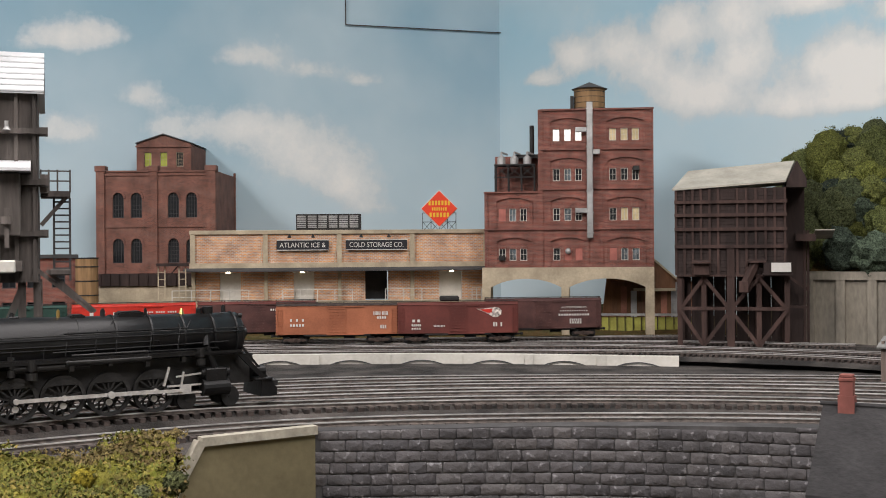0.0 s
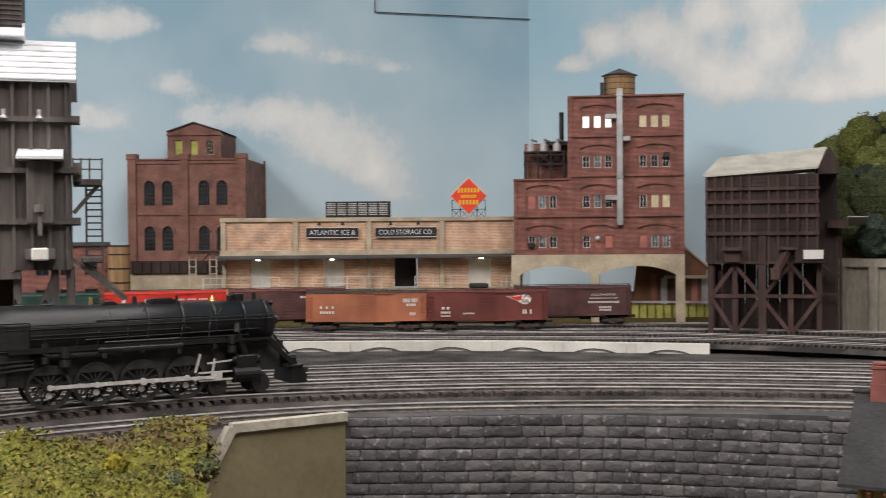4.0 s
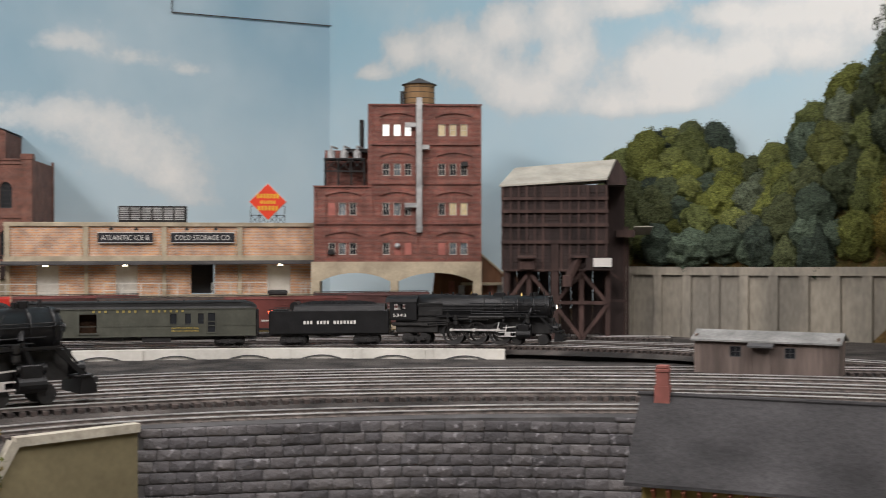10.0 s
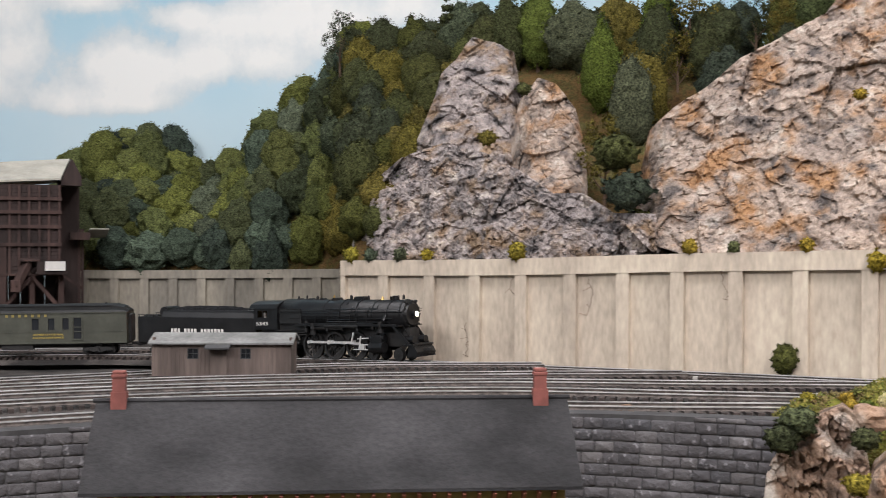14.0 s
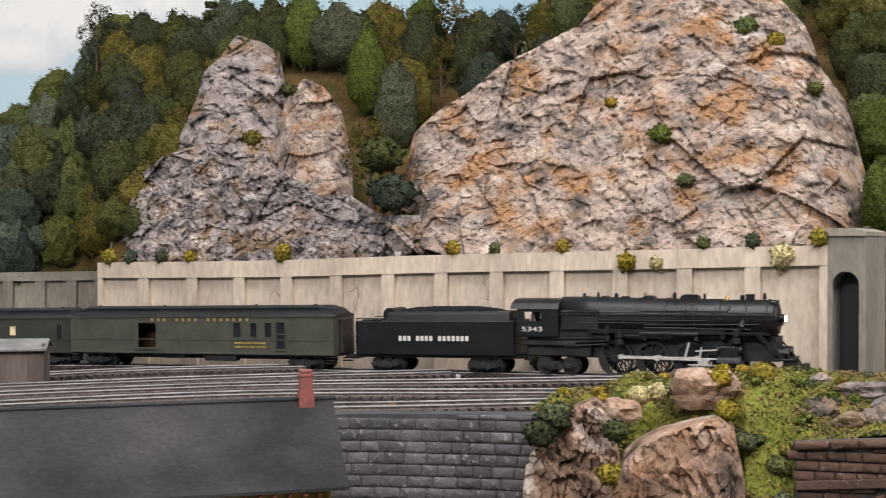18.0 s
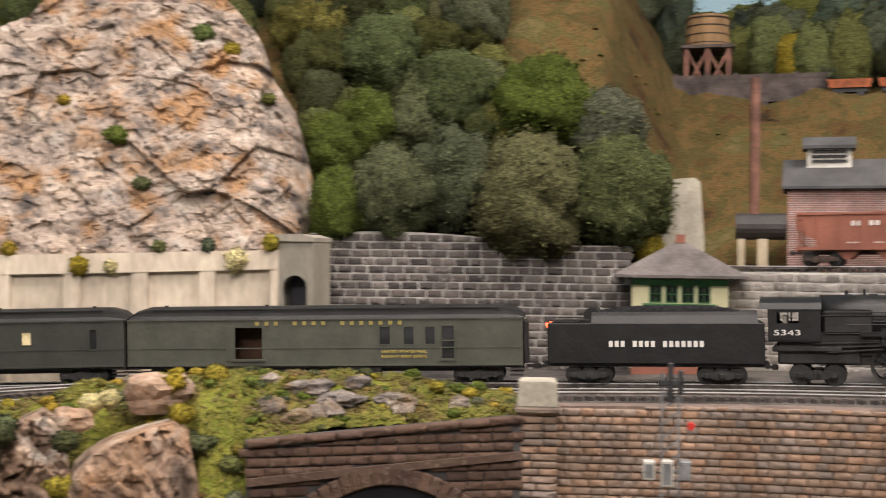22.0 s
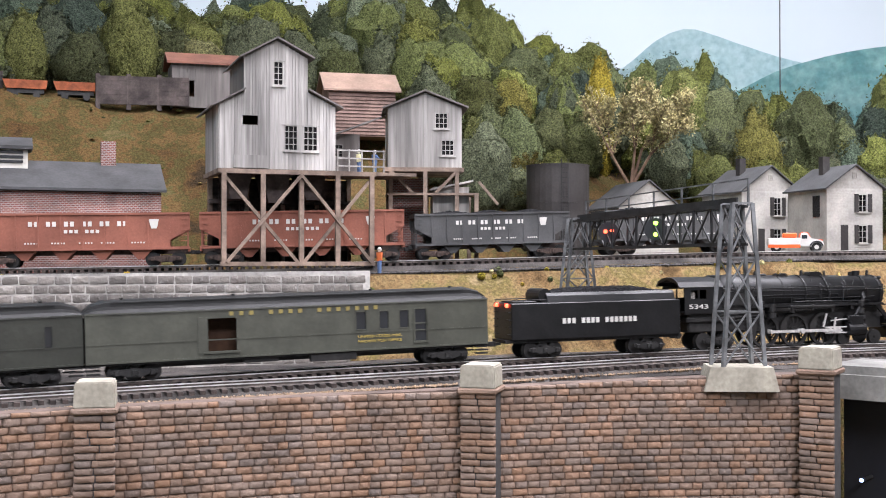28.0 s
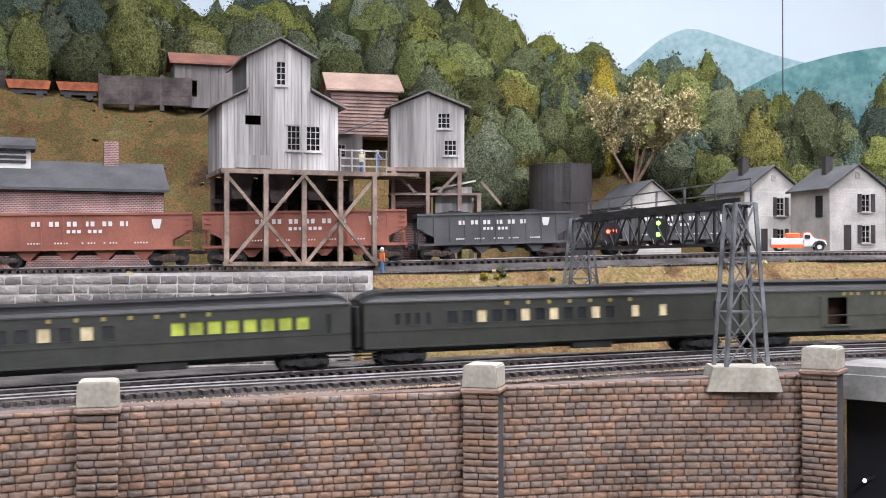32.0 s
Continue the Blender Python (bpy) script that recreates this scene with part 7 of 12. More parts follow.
def town_extras():
    # small brick row building and wooden tank behind the near tower
    f = thing("brick_row_building", "small red brick building with sash windows", "building", face(-18.9, 1.75, 1.18))
    ops = [(x - 0.009, x + 0.009, z, z + 0.026) for x in (-0.045, -0.012, 0.021) for z in (0.02, 0.066)]
    bm = bmesh.new()
    wall_open(bm, -0.16, 0.045, 0, 0.108, 0, 0.004, [o for o in ops])
    part("wall", bm, "b_factory", f)
    bm = bmesh.new()
    box(bm, -0.165, 0.048, -0.004, 0.05, 0.108, 0.113)
    part("cornice", bm, "roof_grey", f)
    for o in ops:
        sash(f, *o, 0.002, "roof_grey", "glass", 2, 2, 0.001)
    # Added sheet, its colour the dark of the rooms.
    bm = bmesh.new()
    box(bm, -0.16, 0.045, 0.03, 0.034, 0, 0.107)
    part("inner_partition", bm, "interior", f)
    t = thing("storage_tank", "brown wooden stave storage tank with hoops", "tank", face(-16.95, 1.72, 1.18))
    bm = bmesh.new()
    rod(bm, (0, 0, 0), (0, 0, 0.108), 0.0155, 20)
    part("tank_body", bm, "tank_wood", t)
    for z in (0.015, 0.035, 0.055, 0.075, 0.095, 0.107):
        bm = bmesh.new()
        rod(bm, (0, 0, z), (0, 0, z + 0.0016), 0.0162, 20)
        part("hoop", bm, "iron", t)
    # timber trestle stand at the end of the warehouse
    s = thing("timber_stand", "tan timber ladder stand with dark cap", "stand", face(-12.95, 1.66, 1.18))
    for x in (-0.017, 0.011):
        bm = bmesh.new()
        for q in (-0.0045, 0.0045):
            beam(bm, (x + q, 0, 0), (x + q, 0, 0.096), 0.0016)
        for i in range(9):
            beam(bm, (x - 0.0045, 0, 0.008 + i * 0.01), (x + 0.0045, 0, 0.008 + i * 0.01), 0.001)
        part("ladder_leg", bm, "stucco", s)
    bm = bmesh.new()
    box(bm, -0.024, 0.02, -0.006, 0.006, 0.096, 0.1)
    beam(bm, (-0.017, 0, 0.07), (0.005, 0, 0.096), 0.0016)
    part("cap", bm, "dark_wood", s)
    # weathered chapel-like shed and yellow-green fence behind the factory
    g = thing("rusty_shed", "rusty sheet-metal shed with a small gable and pale shutters", "shed", face(10.2, 1.68, 1.18))
    bm = bmesh.new()
    prism(bm, [(-0.075, 0), (-0.066, 0.075), (0.05, 0.075), (0.075, 0)], 0, 0.03)
    part("wall", bm, "rust", g)
    for i in range(9):
        bm = bmesh.new()
        x = -0.06 + i * 0.014
        box(bm, x, x + 0.0085, -0.0022, 0.0, 0.018, 0.068 - (i % 3) * 0.006)
        part("panel", bm, ("rust", "corrugated", "duct", "rust")[i % 4], g)
    bm = bmesh.new()
    prism(bm, [(-0.028, 0.06), (-0.028, 0.075), (0.0, 0.1), (0.03, 0.073), (0.03, 0.06)], -0.006, 0.02)
    part("gable", bm, "rust", g)
    bm = bmesh.new()
    beam(bm, (-0.03, -0.007, 0.075), (0, -0.007, 0.101), 0.0025)
    beam(bm, (0.0, -0.007, 0.101), (0.032, -0.007, 0.073), 0.0025)
    box(bm, -0.028, 0.03, -0.012, -0.006, 0.056, 0.06)
    part("gable_trim", bm, "stucco", g)
    bm = bmesh.new()
    box(bm, -0.075, 0.075, -0.02, -0.017, 0.0, 0.02)
    fe = part("plank_fence", bm, "green_yellow", g, "yellow-green plank fence")
    for i in range(14):
        bm = bmesh.new()
        box(bm, -0.074 + i * 0.0112, -0.0728 + i * 0.0112, -0.0225, -0.0195, 0, 0.022)
        part("post", bm, "dark_wood", fe)
    bm = bmesh.new()
    box(bm, -0.076, 0.076, -0.024, -0.018, 0.022, 0.025)
    part("cap_rail", bm, "duct", fe)


town_extras()


def low_arch_wall():
    """Pale cast wall with blind arches that carries the main line."""
    ln = polar_line([(-30, 1.40, 1.1865), (-15, 1.28, 1.1868), (-0.3, 1.245, 1.1868), (11.3, 1.218, 1.187)])
    w = thing("retaining_wall_low", "low pale concrete retaining wall with shallow blind arches", "wall", kind="structure")
    bm = bmesh.new()
    sweep(bm, ln, 0, ln.length, 0.02, [(0, 0), (0.012, 0), (0.012, -0.05), (0, -0.05)])
    part("wall_body", bm, "pale_concrete", w)
    step = 0.0755
    n = int(ln.length / step)
    for i in range(n):
        s1 = ln.length - i * step - 0.006
        # Dark grey bars draw the arch line on the pale wall.
        bm = bmesh.new()
        pts = []
        for q in range(11):
            u = q / 10
            s = s1 - step * 0.86 + step * 0.8 * u
            c = ln.at(s)
            d = (ln.at(s + 0.003) - ln.at(s - 0.003)).normalized()
            side = Vector((0, 0, 1)).cross(d).normalized()
            pts.append(c - side * 0.0012 + Vector((0, 0, -0.0145 + 0.0080 * (1 - (2 * u - 1) ** 2))))
        for a, b in zip(pts, pts[1:]):
            beam(bm, a, b, 0.0011)
        part("arch_moulding", bm, "roof_grey", w)
        bm = bmesh.new()
        c = ln.at(s1 - step + 0.003)
        d = (ln.at(s1 - step + 0.006) - ln.at(s1 - step)).normalized()
        side = Vector((0, 0, 1)).cross(d).normalized()
        beam(bm, c - side * 0.001 + Vector((0, 0, -0.0)), c - side * 0.001 + Vector((0, 0, -0.05)), 0.009, 0.0022)
        part("wall_pier", bm, "pale_concrete", w)


low_arch_wall()
# thin conduit on the backdrop
cv = Vector((CORNER[0], CORNER[1], 0))
wdir = (Vector((-3.2, 1.03, 0)) - cv).normalized()
off = Vector((wdir.y, -wdir.x, 0))
if off.dot(cv) > 0:
    off = -off
bm = bmesh.new()
a = cv + off * 0.007 + Vector((0, 0, 1.684))
b = a + wdir * 0.285
beam(bm, a, b, 0.0016)
beam(bm, b, b + Vector((0, 0, 0.9)), 0.0016)
tagged(part("conduit", bm, "tie"), "thin dark cable along the painted wall", "cable")

# ---- walls of laid stone ----
def stone_shapes(count, seed, depth=0.5, inset=0.1):
    """A few rough pillow-faced stone blocks of unit size: x -0.5..0.5, z 0..1, front at -y."""
    rng = random.Random(seed)
    out = []
    for _ in range(count):
        bm = bmesh.new()
        j = lambda a: rng.uniform(-a, a)

        def ring(half_x, half_z, y, cut, wob):
            pts = []
            for sx, sz in ((-1, -1), (1, -1), (1, 1), (-1, 1)):
                near_x, near_z = (sx * half_x * (1 - cut), sz * half_z), (sx * half_x, sz * half_z * (1 - cut * 1.4))
                for x, z in ((near_x, near_z) if sx * sz < 0 else (near_z, near_x)):
                    pts.append(bm.verts.new((x + j(wob), y + j(depth * 0.12), 0.5 + z + j(wob * 1.3))))
            return pts

        flat = 1.0 if depth < 0.3 else 0.0
        rings = [ring(0.5, 0.5, 0.2, 0.08, 0.0), ring(0.495, 0.49, -depth * 0.4, 0.12, 0.035), ring(0.49 - inset * (1 - 0.6 * flat), 0.36 + 0.07 * flat, -depth * 0.9, 0.2, 0.06)]
        for a, b in zip(rings, rings[1:]):
            for i in range(8):
                bm.faces.new((a[i], a[(i + 1) % 8], b[(i + 1) % 8], b[i]))
        top = bm.verts.new((j(0.2), -depth * (0.98 + j(0.25)), 0.5 + j(0.18)))
        for i in range(8):
            bm.faces.new((rings[2][i], rings[2][(i + 1) % 8], top))
        bmesh.ops.recalc_face_normals(bm, faces=bm.faces)
        me = bpy.data.meshes.new("stone")
        bm.to_mesh(me)
        bm.free()
        me.polygons.foreach_set("use_smooth", [True] * len(me.polygons))
        out.append(me)
    return out


def stone_mat(name, cols, rough=0.9, grain=300, island=False, spot=(0.4, 0.38, 0.36)):
    """Stone whose colour differs from piece to piece, with pale wear on the proud grain."""
    m = bpy.data.materials.new(name)
    m.use_nodes = True
    n, l = m.node_tree.nodes, m.node_tree.links
    b = n["Principled BSDF"]
    b.inputs["Roughness"].default_value = rough
    b.inputs["Specular IOR Level"].default_value = 0.25
    src = n.new("ShaderNodeNewGeometry").outputs["Random Per Island"] if island else n.new("ShaderNodeObjectInfo").outputs["Random"]
    ramp = n.new("ShaderNodeValToRGB")
    els = ramp.color_ramp.elements
    while len(els) < len(cols):
        els.new(0.5)
    for i, c in enumerate(cols):
        els[i].position, els[i].color = i / (len(cols) - 1), (*c, 1)
    l.new(src, ramp.inputs[0])
    tc = n.new("ShaderNodeNewGeometry")
    n1, n2 = n.new("ShaderNodeTexNoise"), n.new("ShaderNodeTexNoise")
    for node, s in ((n1, grain), (n2, grain * 0.12)):
        node.inputs["Scale"].default_value, node.inputs["Detail"].default_value = s, 5.0
        l.new(tc.outputs["Position"], node.inputs["Vector"])
    m1 = n.new("ShaderNodeMixRGB")
    m1.blend_type = "OVERLAY"
    m1.inputs[0].default_value = 0.7
    l.new(ramp.outputs[0], m1.inputs[1])
    l.new(n2.outputs[0], m1.inputs[2])
    wr = n.new("ShaderNodeValToRGB")
    wr.color_ramp.elements[0].position, wr.color_ramp.elements[1].position = 0.6, 0.75
    wr.color_ramp.elements[0].color, wr.color_ramp.elements[1].color = (0, 0, 0, 1), (0.5, 0.5, 0.5, 1)
    l.new(n1.outputs[0], wr.inputs[0])
    m2 = n.new("ShaderNodeMixRGB")
    m2.inputs[2].default_value = (*spot, 1)
    l.new(wr.outputs[0], m2.inputs[0])
    l.new(m1.outputs[0], m2.inputs[1])
    l.new(m2.outputs[0], b.inputs["Base Color"])
    bp = n.new("ShaderNodeBump")
    bp.inputs["Strength"].default_value, bp.inputs["Distance"].default_value = 0.9, 0.0014
    l.new(n1.outputs[0], bp.inputs["Height"])
    l.new(bp.outputs[0], b.inputs["Normal"])
    return m


BROWN = [(0.2166, 0.1491, 0.1092), (0.1653, 0.1277, 0.1035), (0.2394, 0.1491, 0.0989), (0.1573, 0.1277, 0.1104), (0.2109, 0.1528, 0.1173), (0.2451, 0.1491, 0.0954)]
DARK = [(0.057, 0.055, 0.058), (0.088, 0.083, 0.085), (0.064, 0.061, 0.064), (0.115, 0.108, 0.108), (0.06, 0.059, 0.063)]
# Darker copy of BROWN: the portal's weaker light is put into its stone colour.
BROWN_SHADE = [(0.06, 0.036, 0.0264), (0.08, 0.048, 0.0336), (0.052, 0.0336, 0.0272), (0.092, 0.056, 0.04), (0.068, 0.044, 0.0336)]
PALE = [(0.165, 0.15, 0.135), (0.225, 0.205, 0.182), (0.11, 0.1, 0.092), (0.27, 0.25, 0.225), (0.175, 0.155, 0.14)]
GREY = [(0.072, 0.063, 0.06), (0.112, 0.098, 0.09), (0.055, 0.049, 0.048), (0.145, 0.128, 0.116), (0.09, 0.075, 0.069)]
for key, cols, spot in (("s_brown", BROWN, (0.36, 0.27, 0.22)), ("s_dark", DARK, (0.42, 0.41, 0.43)), ("s_brown_shade", BROWN_SHADE, (0.26, 0.2, 0.16)), ("s_grey", GREY, (0.4, 0.38, 0.36)), ("s_pale", PALE, (0.5, 0.48, 0.46))):
    M[key] = stone_mat("stone_" + key, cols, spot=spot)
    M[key + "_i"] = stone_mat("stones_" + key, cols, island=True, spot=spot)
M["mortar_brown"] = mat("brown_mortar", (0.15, 0.11, 0.09), 0.95, scale=60, var=0.2)
M["mortar_dark"] = mat("dark_mortar", (0.06, 0.058, 0.058), 0.95, scale=60, var=0.2)
M["mortar_pale"] = mat("pale_mortar", (0.42, 0.4, 0.37), 0.95, scale=60, var=0.2)


def laid_wall(name, label, pts, z_low, sw, sh, key, mortar, near=(0, 0), coping=True, seed=1, proud=0.4, keep=None, joint=0.10):
    """A wall of laid stones along points (bearing, distance, top). Stones between the lengths in near are parts; the rest are one joined part."""
    ln = polar_line(pts)
    w = thing(name, label, "wall", kind="structure")
    rng = random.Random(seed)
    bm = bmesh.new()
    rows = []
    n = max(2, int(ln.length / 0.02))
    for i in range(n + 1):
        p = ln.at(ln.length * i / n)
        d = (ln.at(ln.length * i / n + 0.002) - ln.at(ln.length * i / n - 0.002)).normalized()
        side = Vector((-d.y, d.x, 0)).normalized() * 0.012
        rows.append([bm.verts.new(v) for v in (Vector((p.x, p.y, z_low)), p, p + side, Vector((p.x, p.y, z_low)) + side)])
    for a, b in zip(rows, rows[1:]):
        for i in range(4):
            bm.faces.new((a[i], b[i], b[(i + 1) % 4], a[(i + 1) % 4]))
    bm.faces.new(rows[0])
    bm.faces.new(rows[-1])
    part("wall_core", bm, mortar, w)
    shapes = stone_shapes(8, seed, proud)
    for me in shapes:
        me.materials.append(M[key])
    cos = [[v.co.copy() for v in me.vertices] for me in shapes]
    fcs = [[tuple(p.vertices) for p in me.polygons] for me in shapes]
    verts, faces, count = [], [], 0
    zmax = max(p[2] for p in pts)
    r = 0
    z = z_low
    while z < zmax:
        s = -rng.uniform(0, sw)
        while s < ln.length:
            wd = sw * rng.uniform(0.72, 1.25)
            c = s + wd / 2
            s += wd
            if c < 0 or c > ln.length:
                continue
            p = ln.at(c)
            top = p.z - (sh * 0.55 if coping else 0)
            h = sh
            if z + sh * 0.4 > top:
                continue
            h = min(sh, top - z)
            if keep and not keep(c, z, h):
                continue
            d = (ln.at(c + 0.002) - ln.at(c - 0.002)).normalized()
            d.z = 0
            d.normalize()
            side = Vector((-d.y, d.x, 0))
            m = Matrix((d, side, Vector((0, 0, 1)))).transposed().to_4x4()
            m.translation = (p.x, p.y, z)
            m = m @ Matrix.Diagonal((wd * (1 - joint * 0.5), sh, h * (1 - joint), 1))
            k = rng.randrange(8)
            if near[0] <= c <= near[1] and count < 300:
                ob = new("stone", shapes[k])
                ob.parent, ob.matrix_basis = w, m
                count += 1
            else:
                b = len(verts)
                verts += [m @ v for v in cos[k]]
                faces += [tuple(b + i for i in f) for f in fcs[k]]
        z += sh
        r += 1
    if verts:
        me = bpy.data.meshes.new("stonework")
        me.from_pydata(verts, [], faces)
        me.materials.append(M[key + "_i"])
        me.polygons.foreach_set("use_smooth", [True] * len(me.polygons))
        ob = new("stonework", me)
        ob.parent = w
        tagged(ob, "laid stones of the same wall", kind="stuff")
    if coping:
        s = 0
        cm = stone_shapes(4, seed + 7, 0.5, 0.05)
        for me in cm:
            me.materials.append(M[key])
        while s < ln.length:
            wd = min(sw * rng.uniform(1.3, 1.9), ln.length - s + 0.001)
            c = s + wd / 2
            p = ln.at(c)
            d = (ln.at(c + 0.003) - ln.at(c - 0.003)).normalized()
            side = Vector((-d.y, d.x, 0)).normalized()
            up = d.cross(side)
            m = Matrix((d, side, up)).transposed().to_4x4()
            m.translation = p - Vector((0, 0, sh * 0.55))
            ob = new("coping_stone", cm[rng.randrange(4)])
            ob.parent, ob.matrix_basis = w, m @ Matrix.Diagonal((wd * 0.97, sh * 1.5, sh * 0.85, 1))
            s += wd
    return w, ln


laid_wall("retaining_wall_near", "dark grey laid-stone retaining wall below the near tracks", [(-6.1, .607, 1.2085), (8, .607, 1.2105), (25, .607, 1.2135), (40, .602, 1.2165), (53, .59, 1.2185)], 1.09, 0.0108, 0.0057, "s_dark", "mortar_dark", (0.2, 0.5), coping=False, seed=3, proud=0.12, joint=0.05)
laid_wall("stone_wall_high", "grey laid-stone wall with pale mortar behind the main line", [(66.8, .932, 1.316), (70.5, .928, 1.318), (74, .926, 1.316), (79, .925, 1.309), (82.6, .925, 1.309)], 1.205, 0.0125, 0.0062, "s_grey", "mortar_pale", (0.0, 0.3), coping=False, seed=5, proud=0.1, joint=0.17)
laid_wall("stone_wall_low", "grey laid-stone wall below the mine track", [(82.6, .925, 1.289), (95, .922, 1.2905), (109.3, .922, 1.2925)], 1.215, 0.0125, 0.0068, "s_pale", "mortar_pale", (0.15, 0.4), coping=False, seed=6, proud=0.07, joint=0.12)
br, BRL = laid_wall("retaining_wall_brown", "brown laid-stone retaining wall beside the main line", [(78.5, .605, 1.2255), (88, .612, 1.2270), (96.8, .622, 1.2275), (106, .64, 1.2285), (114.6, .662, 1.2300), (122, .69, 1.2325), (130.2, .722, 1.2355)], 1.10, 0.0074, 0.0039, "s_brown", "mortar_brown", (0.23, 0.36), coping=False, seed=8, proud=0.42, joint=0.03)


def pier(az, d, z_top, z_low=1.10, turn=0.0, width=0.0195):
    """A stone pier of the brown wall with a pale cap block."""
    p = thing("wall_pier", "brown stone wall pier with a pale concrete cap", "pier", face(az, d, 0, turn), group="wall piers")
    h = width / 2
    bm = bmesh.new()
    box(bm, -h * 0.9, h * 0.9, -0.007, 0.012, z_low, z_top - 0.0135)
    part("pier_core", bm, "mortar_dark", p)
    shapes = stone_shapes(6, int(az * 10), 0.45)
    for me in shapes:
        me.materials.append(M["s_brown"])
    rng = random.Random(int(az * 7))
    z, r = z_low, 0
    while z < z_top - 0.0155:
        cut = rng.uniform(0.3, 0.7)
        for a, b in ((-h, -h + width * cut), (-h + width * cut, h)):
            ob = new("stone", shapes[rng.randrange(6)])
            ob.parent = p
            ob.matrix_basis = Matrix.Translation(((a + b) / 2, -0.0072, z)) @ Matrix.Diagonal(((b - a) * 0.96, 0.0034, 0.0033, 1))
        z += 0.0036
    bm = bmesh.new()
    box(bm, -h * 1.12, h * 1.12, -0.0105, 0.015, z_top - 0.0155, z_top - 0.0125, 0.0008)
    part("ledge", bm, "s_brown", p)
    bm = bmesh.new()
    prism(bm, [(-h * 1.0, z_top - 0.0125), (h * 1.0, z_top - 0.0125), (h * 0.96, z_top - 0.0008), (h * 0.8, z_top), (-h * 0.8, z_top), (-h * 0.96, z_top - 0.0008)], -0.0095, 0.013)
    bmesh.ops.bevel(bm, geom=bm.edges[:], offset=0.0006, segments=2, affect="EDGES")
    part("cap", bm, "cap_concrete", p, "pale weathered concrete cap")
    return p


pier(78.0, .597, 1.2392)
pier(96.8, .614, 1.2420, turn=-3)
pier(114.6, .654, 1.2443, turn=-12)
pier(130.2, .714, 1.2514, turn=-14)


# ---- cast concrete retaining wall ----
M["panel"] = mat("stained_concrete_panel", (0.58, 0.5, 0.39), 0.85, scale=22, fine=260, color2=(0.45, 0.38, 0.3), bump=0.2, rand=0.07, stretch=(1, 1, 0.35))


def concrete_wall(name, label, pts, z_low, bearings, cap=0.014, pil=0.011):
    """A cast wall with a cap beam, and a pilaster at each bearing seen from the eye."""
    ln = polar_line(pts)
    w = thing(name, label, "wall", kind="structure")

    def run(nm, s0, s1, y0, y1, za, zb, material):
        """A piece from s0 to s1: za, zb are heights; None for zb: up to the wall's top, less za."""
        bm = bmesh.new()
        n = max(1, int((s1 - s0) / 0.012))
        rings = []
        for i in range(n + 1):
            s = s0 + (s1 - s0) * i / n
            c = ln.at(s)
            d = (ln.at(s + 0.002) - ln.at(s - 0.002)).normalized()
            side = Vector((-d.y, d.x, 0)).normalized()
            lo, hi = (za, c.z - cap) if zb is None else ((c.z + za, c.z + zb) if za <= 0 else (za, zb))
            rings.append([bm.verts.new((c.x + side.x * y, c.y + side.y * y, z)) for y, z in ((y0, lo), (y0, hi), (y1, hi), (y1, lo))])
        for a, b in zip(rings, rings[1:]):
            for i in range(4):
                bm.faces.new((a[i], b[i], b[(i + 1) % 4], a[(i + 1) % 4]))
        bm.faces.new(rings[0])
        bm.faces.new(rings[-1])
        return part(nm, bm, material, w)

    run("cap_beam", 0, ln.length, -0.0022, 0.014, -cap, 0.0, "panel")
    seen = [math.degrees(math.atan2(p.x, p.y)) for p in ln.p]
    edges = [0.0] + [float(np.interp(az, seen, ln.s)) for az in bearings] + [ln.length]
    for a, b in zip(edges, edges[1:]):
        run("wall_panel", a, b, 0.0022, 0.012, z_low, None, "panel")
    for e in edges:
        run("wall_pilaster", max(0, e - pil / 2), min(ln.length, e + pil / 2), -0.0018, 0.0022, z_low, None, "panel")
    return ln


CW = concrete_wall("retaining_wall_concrete", "tan cast-concrete retaining wall with panels and pilasters", [(30.1, 1.12, 1.2845), (38, 1.012, 1.288), (46.4, .94, 1.2935), (56, .89, 1.2978), (65.2, .875, 1.3022)], 1.175, (32.13, 34.42, 36.68, 38.98, 41.42, 44.0, 46.63, 49.4, 52.4, 55.5, 58.6, 61.8))
# From here on the panels are a darker, greyer concrete.
M["panel"] = mat("dark_concrete_panel", (0.3, 0.27, 0.215), 0.88, scale=22, fine=260, color2=(0.19, 0.175, 0.145), bump=0.2, rand=0.1, stretch=(1, 1, 0.35))
concrete_wall("retaining_wall_far", "darker grey concrete retaining wall below the wooded hill", [(16.5, 1.53, 1.2665), (22, 1.47, 1.2675), (30.1, 1.4, 1.2705)], 1.165, (17.7, 19.1, 20.5, 21.85, 23.2, 24.57, 25.98, 27.4, 28.8), cap=0.010)
rng = random.Random(21)
crk = thing("wall_cracks", "thin dark cracks in the concrete wall", "crack", kind="structure")
for s, dz, ln_ in ((0.142, -0.055, 0.03), (0.19, -0.016, 0.028), (0.262, -0.018, 0.03), (0.372, -0.01, 0.04), (0.53, -0.03, 0.022)):
    bm = bmesh.new()
    c = CW.at(s)
    d = (CW.at(s + 0.002) - CW.at(s - 0.002)).normalized()
    side = Vector((-d.y, d.x, 0)).normalized()
    p = c + side * 0.0018 + Vector((0, 0, dz))
    for _ in range(9):
        q = p + d * rng.uniform(-0.003, 0.003) + Vector((0, 0, -ln_ / 9))
        beam(bm, p, q, 0.00012, 0.0004)
        if rng.random() < 0.5:
            beam(bm, q, q + d * rng.uniform(-0.008, 0.008) + Vector((0, 0, rng.uniform(-0.004, 0.003))), 0.00009, 0.0004)
        p = q
    part("crack", bm, "post_wood", crk)
